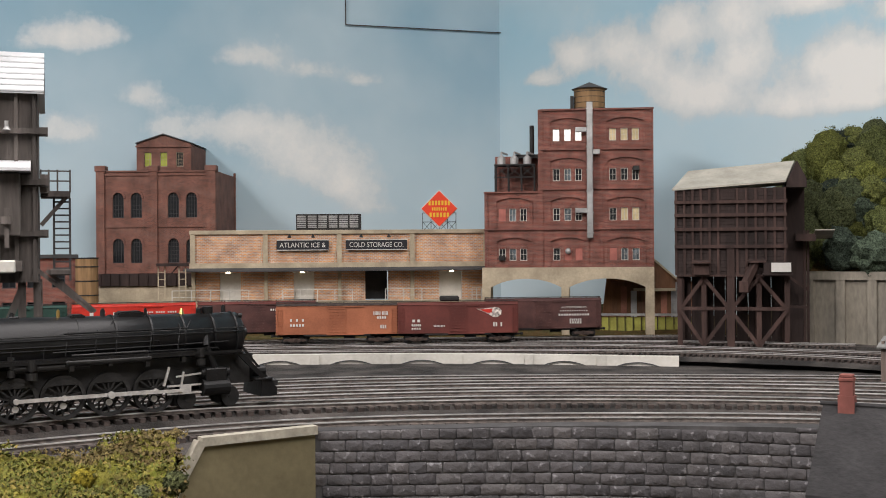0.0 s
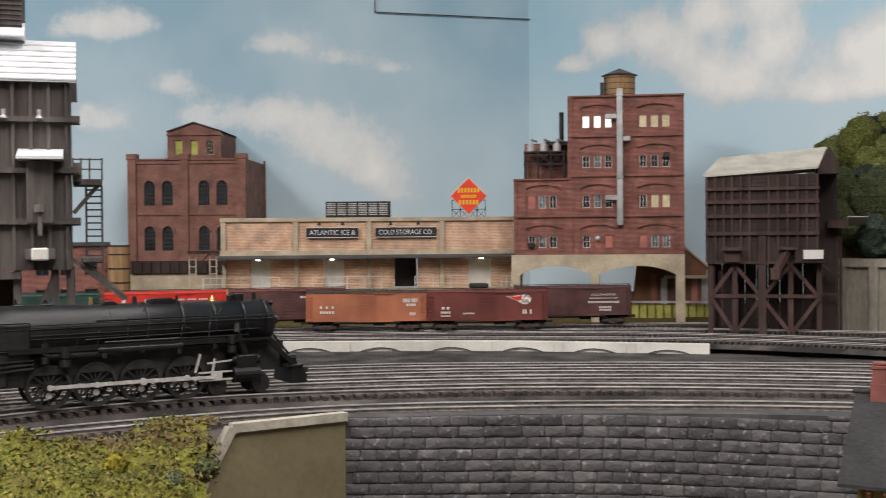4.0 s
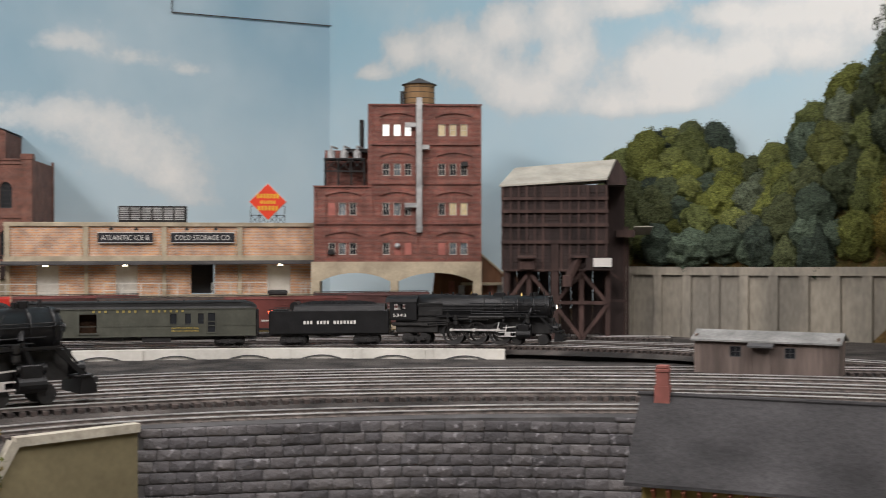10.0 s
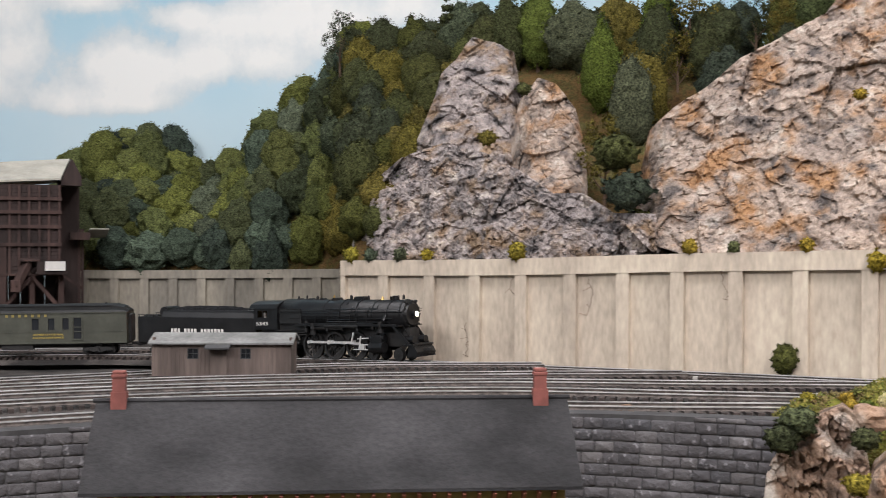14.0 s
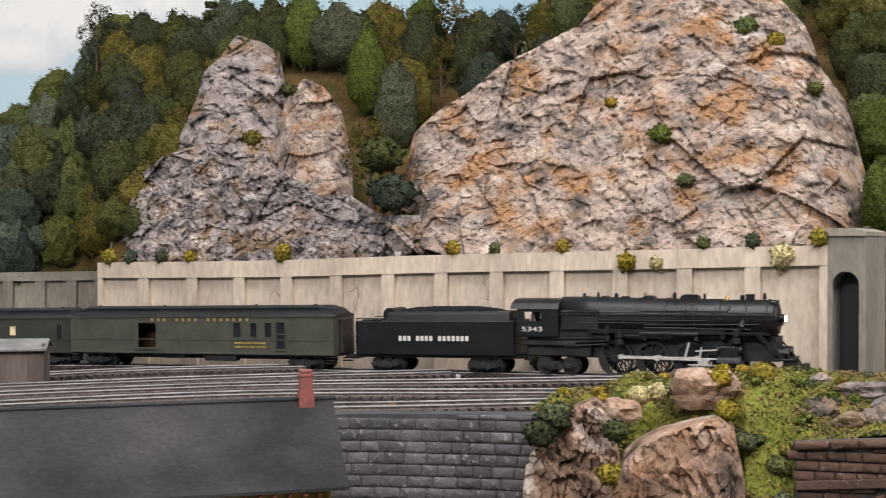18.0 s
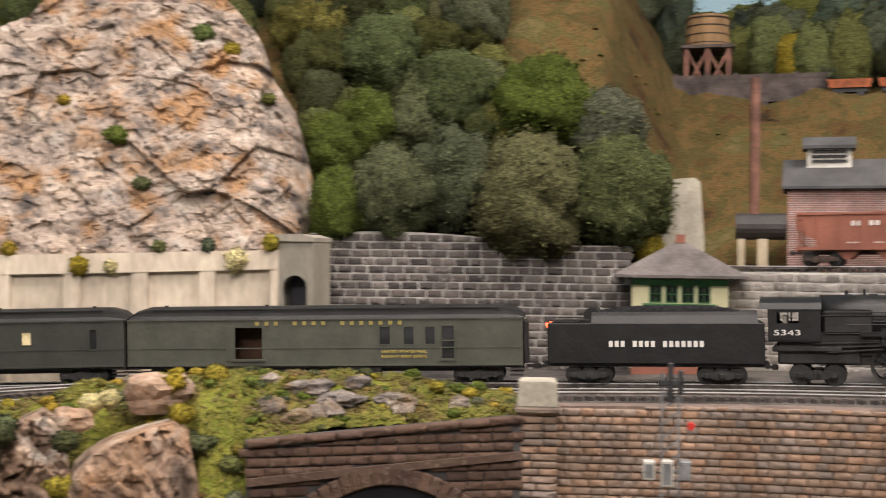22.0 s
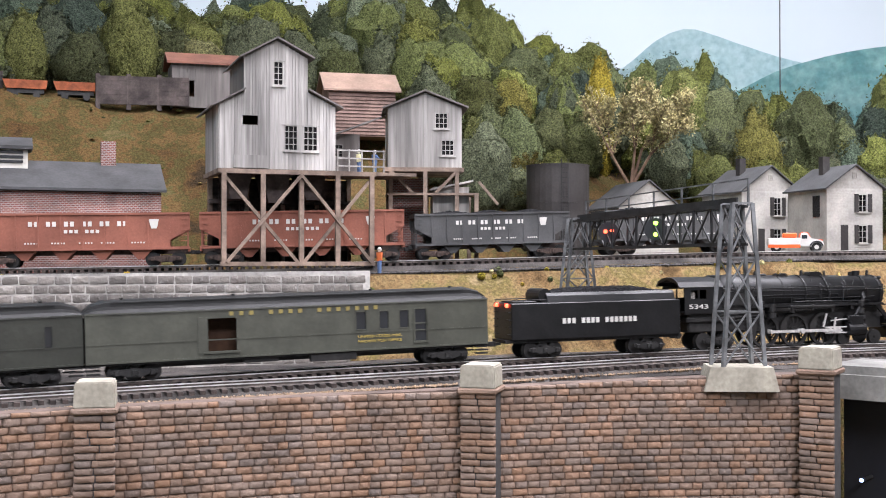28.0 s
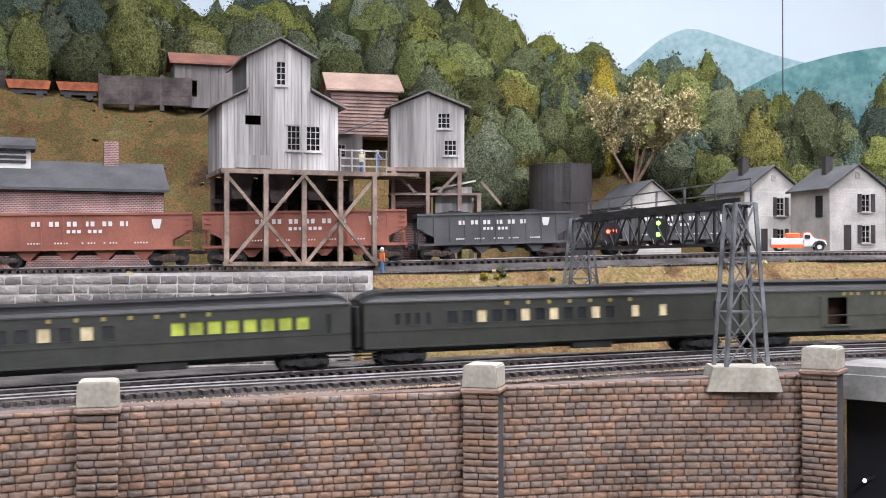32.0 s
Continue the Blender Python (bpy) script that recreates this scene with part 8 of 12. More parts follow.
# end pylon with a small arched doorway
pyl = thing("wall_pylon", "concrete end pylon with an arched dark niche", "pylon", face(66.2, .873, 1.2, -18))
bm = bmesh.new()
box(bm, -0.017, -0.0105, -0.004, 0.04, 0, 0.1085)
box(bm, 0.008, 0.0125, -0.004, 0.04, 0, 0.1085)
prism(bm, [(-0.0105, 0.1085), (0.008, 0.1085), (0.008, 0.07)] + [(-0.00125 + 0.00925 * math.cos(math.pi * i / 8), 0.075 + 0.009 * math.sin(math.pi * i / 8)) for i in range(9)] + [(-0.0105, 0.07)], -0.004, 0.04)
part("pylon_body", bm, "panel", pyl)
bm = bmesh.new()
prism(bm, [(-0.0195, 0.1085), (0.013, 0.1085), (0.013, 0.1115), (0.004, 0.114), (-0.0195, 0.114)], -0.006, 0.042)
part("cap", bm, "panel", pyl)
# The niche's dark depth is a black sheet set behind the arch.
bm = bmesh.new()
box(bm, -0.0105, 0.008, 0.012, 0.014, 0, 0.085)
part("niche", bm, "sign_and_shade_black", pyl)


# ---- cliffs ----
def rock_mat(name, base, dark, warm, scale=30.0):
    m = bpy.data.materials.new(name)
    m.use_nodes = True
    n, l = m.node_tree.nodes, m.node_tree.links
    b = n["Principled BSDF"]
    b.inputs["Roughness"].default_value = 0.88
    b.inputs["Specular IOR Level"].default_value = 0.25
    g = n.new("ShaderNodeNewGeometry")
    mp = n.new("ShaderNodeMapping")
    mp.inputs["Rotation"].default_value, mp.inputs["Scale"].default_value = (0.3, 0.5, 0.4), (1, 1, 1.1)
    l.new(g.outputs["Position"], mp.inputs[0])

    def ns(s, d=6.0, r=0.6):
        node = n.new("ShaderNodeTexNoise")
        node.inputs["Scale"].default_value, node.inputs["Detail"].default_value, node.inputs["Roughness"].default_value = s, d, r
        l.new(mp.outputs[0], node.inputs["Vector"])
        return node.outputs[0]

    def ramp(src, stops):
        r = n.new("ShaderNodeValToRGB")
        els = r.color_ramp.elements
        while len(els) < len(stops):
            els.new(0.5)
        for e, (p, c) in zip(els, stops):
            e.position, e.color = p, (*c, 1)
        l.new(src, r.inputs[0])
        return r.outputs[0]

    def mix(f, a, b2, mode="MIX"):
        x = n.new("ShaderNodeMixRGB")
        x.blend_type = mode
        for i, v in enumerate((f, a, b2)):
            if isinstance(v, (int, float)):
                x.inputs[i].default_value = v
            else:
                l.new(v, x.inputs[i])
        return x.outputs[0]

    c = ramp(ns(scale), [(0.36, dark), (0.46, base), (0.56, tuple(v * 1.25 for v in base)), (0.68, (0.54, 0.49, 0.43))])
    w = ramp(ns(scale * 0.6, 4), [(0.5, (0, 0, 0)), (0.64, (1, 1, 1))])
    c = mix(w, c, ramp(ns(scale * 2.5), [(0.3, tuple(v * 0.7 for v in warm)), (0.7, warm)]))
    cr = n.new("ShaderNodeTexVoronoi")
    cr.feature = "DISTANCE_TO_EDGE"
    cr.inputs["Scale"].default_value = scale * 1.6
    l.new(mp.outputs[0], cr.inputs["Vector"])
    crack = ramp(cr.outputs["Distance"], [(0.0, (0.35, 0.35, 0.35)), (0.05, (1, 1, 1))])
    c = mix(0.18, c, crack, "MULTIPLY")
    blk = n.new("ShaderNodeTexVoronoi")
    blk.inputs["Scale"].default_value = scale * 1.1
    l.new(mp.outputs[0], blk.inputs["Vector"])
    c = mix(0.55, c, ramp(blk.outputs["Color"], [(0.1, (0.62, 0.6, 0.6)), (0.5, (1, 0.97, 0.94)), (0.9, (1.3, 1.22, 1.12))]), "MULTIPLY")
    c = mix(0.75, c, ns(scale * 7, 6, 0.75), "OVERLAY")
    c = mix(ramp(ns(scale * 1.7, 7, 0.7), [(0.36, (0.7, 0.7, 0.7)), (0.42, (0, 0, 0))]), c, ramp(ns(scale * 3), [(0.3, tuple(v * 0.8 for v in dark)), (0.7, tuple(v * 1.15 for v in dark))]))
    l.new(c, b.inputs["Base Color"])
    bp = n.new("ShaderNodeBump")
    bp.inputs["Strength"].default_value, bp.inputs["Distance"].default_value = 1.0, 0.003
    l.new(ns(scale * 5, 8, 0.68), bp.inputs["Height"])
    l.new(bp.outputs[0], b.inputs["Normal"])
    return m


M["rock_tan"] = rock_mat("cast_rock_tan", (0.35, 0.29, 0.245), (0.13, 0.115, 0.108), (0.42, 0.25, 0.13), 46)
M["rock_grey"] = rock_mat("cast_rock_grey", (0.29, 0.26, 0.25), (0.09, 0.085, 0.085), (0.32, 0.23, 0.15), 52)
M["rock_knoll"] = rock_mat("cast_rock_knoll", (0.2, 0.175, 0.16), (0.09, 0.08, 0.075), (0.25, 0.18, 0.11), 70)
M["rock_fg"] = rock_mat("cast_rock_brown", (0.29, 0.205, 0.15), (0.11, 0.08, 0.062), (0.34, 0.2, 0.11), 38)


def facet(p, cell, amp, turn=0.0):
    """Angular blocks: each cell of a dipping lattice is a plane with its own depth and slope."""
    u, w = p.x * 0.64 - p.y * 0.77, p.x * 0.77 + p.y * 0.64
    dip = 0.5 + turn
    q = Vector((u * math.cos(dip) - p.z * math.sin(dip), w, (u * math.sin(dip) + p.z * math.cos(dip)) * 1.5)) / cell + Vector((turn * 7, 3 * turn, 0))
    dist, pts = noise.voronoi(q)
    c = pts[0]
    slope = Vector((noise.cell(c * 3.1), noise.cell(c * 4.7 + Vector((3, 3, 3))), noise.cell(c * 5.9 + Vector((8, 8, 8)))))
    return amp * (0.26 * noise.cell(c * 7.3) + 0.95 * (q - c).dot(slope)) - amp * 0.1 * max(0.0, 1 - (dist[1] - dist[0]) / 0.07)


def cliff(name, label, top, base, material, nu=210, nv=150, lean=0.45, rough=1.0, cell=0.03, soft_edge=0.03):
    """A rock face between bearings; top and base: (bearing, height) and (bearing, distance, height)."""
    a0, a1 = top[0][0], top[-1][0]
    verts, faces = [], []
    for i in range(nu + 1):
        u = i / nu
        az = a0 + (a1 - a0) * u
        zt = float(np.interp(az, [t[0] for t in top], [t[1] for t in top]))
        bd = float(np.interp(az, [t[0] for t in base], [t[1] for t in base]))
        bz = float(np.interp(az, [t[0] for t in base], [t[2] for t in base]))
        edge = min(u, 1 - u) * (a1 - a0) * radians(1) * bd
        for j in range(nv + 1):
            v = j / nv
            z = bz + (zt - bz) * min(1.0, v / 0.9)
            d = bd + (z - bz) * lean
            if v > 0.9:
                d += (v - 0.9) * 1.2
                z -= (v - 0.9) * 0.1
            d += max(0.0, soft_edge - edge) ** 2 * 45
            p = pol(az, d, z)
            f = facet(p, cell * 3.0, 0.0085 * rough) + facet(p, cell * 1.3, 0.0048 * rough, 0.5) + facet(p, cell * 0.6, 0.0036 * rough, -0.3) + facet(p, cell * 0.27, 0.0026 * rough, 0.8) + 0.0018 * noise.noise(p * 95) + 0.0014 * noise.noise(p * 210) + 0.0008 * noise.noise(p * 430)
            fade = min(1.0, edge / 0.012 + 0.15)
            q = pol(az, d - f * fade, z)
            verts.append(q)
    w = nv + 1
    for i in range(nu):
        for j in range(nv):
            faces.append((i * w + j, (i + 1) * w + j, (i + 1) * w + j + 1, i * w + j + 1))
    me = bpy.data.meshes.new(name)
    me.from_pydata(verts, [], faces)
    me.materials.append(M[material])
    ob = new(name, me)
    return tagged(ob, label, "cliff")


cliff("rock_cliff", "large tan and grey layered rock cliff above the wall",
      [(44.6, 1.345), (45.2, 1.40), (46.5, 1.42), (48, 1.435), (49.6, 1.458), (51.5, 1.475), (53.5, 1.492), (54.2, 1.51), (55.5, 1.525), (56.5, 1.53), (57, 1.555), (59, 1.56), (61, 1.535), (63, 1.505), (64.2, 1.475), (64.9, 1.44), (66, 1.415), (66.9, 1.36)],
      [(44.6, .985, 1.305), (47, .962, 1.292), (52, .925, 1.293), (58, .905, 1.297), (64, .895, 1.302), (67, .905, 1.29)], "rock_tan", 260, 180, 0.55)
cliff("rock_cliff", "grey fissured lower rock outcrop above the wall",
      [(30.6, 1.30), (31.2, 1.335), (31.8, 1.365), (33, 1.385), (35, 1.398), (37, 1.385), (39, 1.365), (40.5, 1.345), (42, 1.345), (43.5, 1.327), (45.6, 1.326), (46.2, 1.30)],
      [(30.6, 1.135, 1.283), (38, 1.03, 1.286), (46.2, .965, 1.29)], "rock_grey", 230, 110, 0.5, 1.25, 0.022)
cliff("rock_cliff", "tall grey rock spire on the wooded hill",
      [(33.6, 1.40), (34.6, 1.45), (34.9, 1.475), (35.6, 1.49), (36.4, 1.515), (37.6, 1.508), (38.5, 1.497), (38.9, 1.45), (39.2, 1.40)],
      [(33.6, 1.14, 1.36), (39.2, 1.1, 1.34)], "rock_grey", 110, 110, 0.6, 1.0, 0.032)
cliff("rock_cliff", "warm grey rounded rock face on the wooded hill",
      [(38.3, 1.40), (38.8, 1.44), (39.7, 1.46), (40.6, 1.452), (41.6, 1.428), (42.1, 1.39), (42.2, 1.35)],
      [(38.3, 1.08, 1.335), (42.2, 1.04, 1.325)], "rock_tan", 90, 110, 0.55, 0.8, 0.03)


# ---- depot roof, section shed ----
def depot():
    f = thing("station_depot", "long station depot with grey shingle roof and two brick chimneys", "building", face(29.95, 0.4515, 1.0))
    L, ze, zr, yo = 0.0866, 0.2132, 0.2425, 0.0203
    bm = bmesh.new()
    for s in (-1, 1):
        pts = [(-L - 0.001, s * yo, ze), (L + 0.001, s * yo, ze), (L - 0.001, 0, zr), (-L + 0.001, 0, zr)]
        lo = [bm.verts.new(p) for p in pts]
        hi = [bm.verts.new((p[0], p[1], p[2] + 0.0012)) for p in pts]
        bm.faces.new(lo)
        bm.faces.new(hi)
        for i in range(4):
            bm.faces.new((lo[i], lo[(i + 1) % 4], hi[(i + 1) % 4], hi[i]))
    rf = part("roof", bm, mat("grey_shingles", (0.034, 0.033, 0.034), 0.9, scale=38, fine=700, var=0.3, stretch=(0.6, 1, 1), bump=0.4), f)
    bm = bmesh.new()
    rod(bm, (-L, 0, zr + 0.001), (L, 0, zr + 0.001), 0.0009, 8)
    part("ridge", bm, rf.data.materials[0], rf)
    for x in (-0.0775, 0.0755):
        bm = bmesh.new()
        box(bm, x - 0.0028, x + 0.0028, -0.0022, 0.0022, zr - 0.0025, zr + 0.0042)
        box(bm, x - 0.0023, x + 0.0023, -0.0018, 0.0018, zr + 0.0042, zr + 0.0092)
        box(bm, x - 0.0026, x + 0.0026, -0.0021, 0.0021, zr + 0.0092, zr + 0.0106, 0.0003)
        box(bm, x - 0.0023, x + 0.0023, -0.0019, 0.0019, zr + 0.0106, zr + 0.0118, 0.0003)
        part("chimney", bm, mat("chimney_brick", (0.22, 0.075, 0.06), 0.8, var=0.15, scale=90), f, "red brick chimney")
    bm = bmesh.new()
    wall_open(bm, -L + 0.006, L - 0.006, 0.10, ze + 0.004, -0.0155, -0.0125, [(x - 0.006, x + 0.006, 0.16, 0.19) for x in (-0.06, -0.03, 0.0, 0.03, 0.06)])
    box(bm, -L + 0.006, L - 0.006, 0.0125, 0.0155, 0.10, ze + 0.004)
    for s in (-1, 1):
        prism_x(bm, [(-0.0155, 0.10), (0.0155, 0.10), (0.0155, ze + 0.004), (0, zr - 0.003), (-0.0155, ze + 0.004)], s * (L - 0.006) - 0.0015, s * (L - 0.006) + 0.0015)
    part("wall", bm, mat("mustard_boards", (0.34, 0.26, 0.08), 0.8, var=0.15), f, "mustard yellow board walls")
    for x in (-0.06, -0.03, 0.0, 0.03, 0.06):
        sash(f, x - 0.006, x + 0.006, 0.16, 0.19, -0.014, "hopper_red", "glass", 2, 2)
    for i in range(30):
        bm = bmesh.new()
        x = -L + 0.009 + i * (2 * L - 0.018) / 29
        prism_x(bm, [(-0.0196, ze - 0.0012), (-0.0155, ze + 0.003), (-0.0155, ze - 0.005)], x - 0.0006, x + 0.0006)
        part("bracket", bm, "hopper_red", f)
    return f


depot()


def section_shed():
    f = thing("section_shed", "weathered grey-brown wooden track shed with low roof", "shed", face(24.45, 0.845, 1.2075, -10))
    w = mat("weathered_boards", (0.135, 0.105, 0.09), 0.9, scale=50, fine=500, var=0.25, stretch=(1, 1, 0.12))
    L = 0.0485
    bm = bmesh.new()
    wall_open(bm, -L, L, 0, 0.024, 0, 0.0015, [(-0.024, -0.016, 0.012, 0.0195), (0.013, 0.0205, 0.012, 0.0195)])
    box(bm, L - 0.0015, L, 0.0015, 0.032, 0, 0.027)
    box(bm, -L, -L + 0.0015, 0.0015, 0.032, 0, 0.027)
    box(bm, -L, L, 0.032, 0.0335, 0, 0.0265)
    part("wall", bm, w, f)
    for i in range(33):
        bm = bmesh.new()
        x = -L + 0.0015 + i * (2 * L - 0.003) / 32
        if any(a - 0.001 < x < b + 0.001 for a, b in ((-0.024, -0.016), (0.013, 0.0205))):
            continue
        box(bm, x - 0.0004, x + 0.0004, -0.0004, 0, 0, 0.0235)
        part("batten", bm, w, f)
    bm = bmesh.new()
    prism_x(bm, [(-0.003, 0.0225), (-0.003, 0.0237), (0.016, 0.0295), (0.037, 0.0237), (0.037, 0.0225), (0.016, 0.028)], -L - 0.002, L + 0.002)
    part("roof", bm, mat("tar_paper", (0.2, 0.2, 0.19), 0.85, scale=50, var=0.18), f)
    bm = bmesh.new()
    box(bm, -0.008, 0.004, -0.0008, 0.0, 0, 0.019)
    dr = part("door", bm, w, f)
    bm = bmesh.new()
    prism_x(bm, [(-0.008, 0.0195), (-0.008, 0.0207), (0.0, 0.0232), (0, 0.0215)], -0.0105, 0.0065)
    part("door_canopy", bm, M["roof_grey"], f)
    for a, b in ((-0.024, -0.016), (0.013, 0.0205)):
        sash(f, a, b, 0.012, 0.0195, 0.0007, "roof_grey", "glass", 2, 2, 0.0005)
    return f


section_shed()


# ---- the near knoll with its arched portal ----
M["grass"] = ground_mat("static_grass", [(0.11, 0.07, 0.028), (0.14, 0.13, 0.03), (0.19, 0.19, 0.035), (0.13, 0.155, 0.026), (0.25, 0.2, 0.06)], 36.0)
M["moss"] = ground_mat("bank_grass", [(0.06, 0.045, 0.022), (0.11, 0.095, 0.03), (0.17, 0.16, 0.03), (0.15, 0.165, 0.028), (0.24, 0.21, 0.05)], 26.0)


RIDGE = [(50.5, 1.205), (51.5, 1.214), (54, 1.2285), (57, 1.233), (59.3, 1.237), (63.3, 1.2385), (68.7, 1.236), (73.9, 1.230), (76.5, 1.2245), (78.2, 1.2225)]
FRONT = [(50.5, .60), (55, .60), (60.6, .59), (61.4, .556), (63.4, .556), (64, .566), (70, .573), (78.2, .588)]


def knoll_at(az, v):
    """A point of the knoll: v runs from its foot over the ridge to the track."""
    zr = float(np.interp(az, [a for a, _ in RIDGE], [b for _, b in RIDGE]))
    fd = float(np.interp(az, [a for a, _ in FRONT], [b for _, b in FRONT]))
    k = min(1.0, max(0.0, (az - 62.9) / 0.9))          # behind the portal wall the ground starts at its top
    rise = math.sin(min(1.0, v / 0.62) * math.pi / 2)
    zb = 1.211 + max(0.0, az - 63.5) * 0.0007
    d = (fd - 0.035 * (1 - v) + (0.672 - fd) * v) * (1 - k) + (fd + 0.012 + (0.672 - fd) * v) * k
    z = (1.10 + (zr - 1.10) * rise ** 0.8) * (1 - k) + (zb + (zr - zb) * rise) * k
    if v > 0.62:
        z -= (v - 0.62) / 0.38 * (zr - 1.212) * 0.8
    p = pol(az, d, z)
    p.z += 0.0045 * noise.noise(p * 45) + 0.0022 * noise.noise(p * 120) + 0.0012 * noise.noise(p * 300)
    return p


def knoll():
    """Rounded mound in front of the main line, grass over rock."""
    nu, nv = 230, 64
    verts = [knoll_at(50.5 + 27.7 * i / nu, j / nv) for i in range(nu + 1) for j in range(nv + 1)]
    w = nv + 1
    faces = [(i * w + j, (i + 1) * w + j, (i + 1) * w + j + 1, i * w + j + 1) for i in range(nu) for j in range(nv)]
    me = bpy.data.meshes.new("grassy_knoll")
    me.from_pydata(verts, [], faces)
    me.polygons.foreach_set("use_smooth", [True] * len(faces))
    me.materials.append(M["grass"])
    tagged(new("grassy_knoll", me), "grassy yellow-green knoll above the stone portal", "ground", kind="structure")


knoll()
cliff("rock_outcrop", "brown cast rock outcrop in front of the knoll",
      [(54.9, 1.16), (55.2, 1.19), (55.7, 1.205), (56.5, 1.2125), (57.6, 1.218), (59.0, 1.2215), (60.2, 1.2235), (60.9, 1.2185), (61.4, 1.196), (61.8, 1.15)],
      [(54.9, .515, 1.09), (58, .50, 1.09), (61.8, .525, 1.09)], "rock_fg", 190, 150, 0.3, 1.1, 0.026, 0.010)
cliff("rock_outcrop", "tall pale brown rock slab beside the stone wall",
      [(50.6, 1.165), (50.9, 1.193), (51.5, 1.209), (52.5, 1.2165), (53.4, 1.2225), (54.3, 1.2265), (55.0, 1.2225), (55.5, 1.2), (55.8, 1.16)],
      [(50.6, .55, 1.09), (55.8, .535, 1.09)], "rock_fg", 150, 130, 0.35, 1.3, 0.022, 0.010)


def boulder(label, az, d, z, sx, sy, sz, seed, material="rock_fg"):
    bm = bmesh.new()
    bmesh.ops.create_icosphere(bm, subdivisions=3, radius=1.0)
    rng = random.Random(seed)
    o = Vector((seed * 3.1, seed * 1.7, seed * 0.9))
    for v in bm.verts:
        q = v.co.copy()
        f = 1 + 0.5 * noise.noise(q * 1.3 + o) + 0.22 * noise.noise(q * 3.4 + o)
        v.co = Vector((q.x * sx * f, q.y * sy * f, q.z * sz * f))
    ob = part("boulder", bm, material, m=face(az, d, z, rng.uniform(-30, 30)))
    return tagged(ob, label, "rock", group="boulders on the knoll")


for i, (az, d, z, sx, sz) in enumerate(((59.7, .602, 1.2315, .0165, .0095), (55.6, .575, 1.2235, .008, .006), (65.0, .60, 1.2245, .0085, .005), (66.2, .592, 1.2195, .008, .005), (66.9, .612, 1.2325, .011, .0045), (68.6, .606, 1.2275, .011, .0045), (67.8, .596, 1.222, .008, .0055), (71.1, .606, 1.2265, .0095, .0045), (71.6, .596, 1.2225, .006, .0045), (74.3, .606, 1.225, .0055, .0045), (63.9, .60, 1.2215, .006, .004), (69.4, .62, 1.234, .007, .004), (64.8, .622, 1.235, .007, .004))):
    boulder("small grey-tan boulder in the grass", az, d, z, sx, sx * 0.7, sz, i + 2, "rock_fg" if i < 2 else "rock_knoll")


def portal():
    """Brown stone portal wall with a segmental arch of voussoirs."""
    pts = [(63.7, .565, 1.2125), (70, .572, 1.2165), (77.2, .588, 1.2215)]
    ln = polar_line(pts)
    s_c = at_bearing(ln, 70.9)
    crown, rad = 1.1915, 0.046

    def keep(s, z, h):
        zz = crown - ((s - s_c) ** 2) / (2 * rad) * 1.0
        return not (abs(s - s_c) < 0.047 and z < zz + 0.0085)

    w, _ = laid_wall("stone_portal", "brown stone portal wall over a dark arched opening", pts, 1.10, 0.0088, 0.0046, "s_brown_shade", "mortar_dark", (0, 0.2), seed=12, proud=0.35, keep=keep, joint=0.08)
    bm = bmesh.new()
    sweep(bm, ln, 0, ln.length, 0.01, [(-0.0034, -0.016), (0.0, -0.016), (0.0, -0.0195), (-0.0034, -0.0195)])
    part("string_course", bm, "s_brown_shade", w)
    for i in range(-10, 11):
        s = s_c + i * 0.0044
        p = ln.at(s)
        d = (ln.at(s + 0.002) - ln.at(s - 0.002)).normalized()
        d.z = 0
        d.normalize()
        side = Vector((-d.y, d.x, 0))
        z = crown - ((s - s_c) ** 2) / (2 * rad)
        lean = (s - s_c) / rad
        a = p - side * 0.0016
        bm = bmesh.new()
        beam(bm, Vector((a.x, a.y, z)), Vector((a.x, a.y, z)) + (Vector((0, 0, 1)) + d * lean * 0.8).normalized() * 0.0085, 0.0038, 0.005)
        bmesh.ops.bevel(bm, geom=bm.edges[:], offset=0.0005, segments=1, affect="EDGES")
        part("voussoir", bm, "s_brown_shade", w)
    # black sheet that paints the arch's darkness, standing just proud of the core
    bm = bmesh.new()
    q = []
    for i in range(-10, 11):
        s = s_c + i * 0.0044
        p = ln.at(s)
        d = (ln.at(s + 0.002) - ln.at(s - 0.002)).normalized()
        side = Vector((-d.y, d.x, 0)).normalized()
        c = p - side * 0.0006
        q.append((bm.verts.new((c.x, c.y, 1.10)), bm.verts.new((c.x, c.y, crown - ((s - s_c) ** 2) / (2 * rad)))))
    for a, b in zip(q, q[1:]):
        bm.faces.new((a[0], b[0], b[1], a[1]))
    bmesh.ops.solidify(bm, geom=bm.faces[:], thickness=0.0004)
    part("tunnel_mouth", bm, "sign_and_shade_black", w, "black sheet for the dark opening")


portal()

# ---- wing wall and grass bank at the yard's end ----
wing = thing("wing_wall", "olive-tan plywood wing wall with a pale grey cap", "wall", kind="structure")
bm = bmesh.new()
P1, P2 = pol(-6.1, .606, 0), pol(-11.4, .58, 0)
P3 = pol(-14.2, .569, 0)
vs = [(P1, 1.05), (P1, 1.207), (P2, 1.2075), (P3, 1.157), (P3, 1.05)]
outv = [bm.verts.new((p.x, p.y, z)) for p, z in vs]
inn = [bm.verts.new((p.x * 1.02, p.y * 1.02, z)) for p, z in vs]
bm.faces.new(outv)
bm.faces.new(inn)
for i in range(5):
    bm.faces.new((outv[i], outv[(i + 1) % 5], inn[(i + 1) % 5], inn[i]))
part("wall_board", bm, mat("olive_board", (0.17, 0.145, 0.08), 0.8, scale=20, fine=300, var=0.12), wing)
bm = bmesh.new()
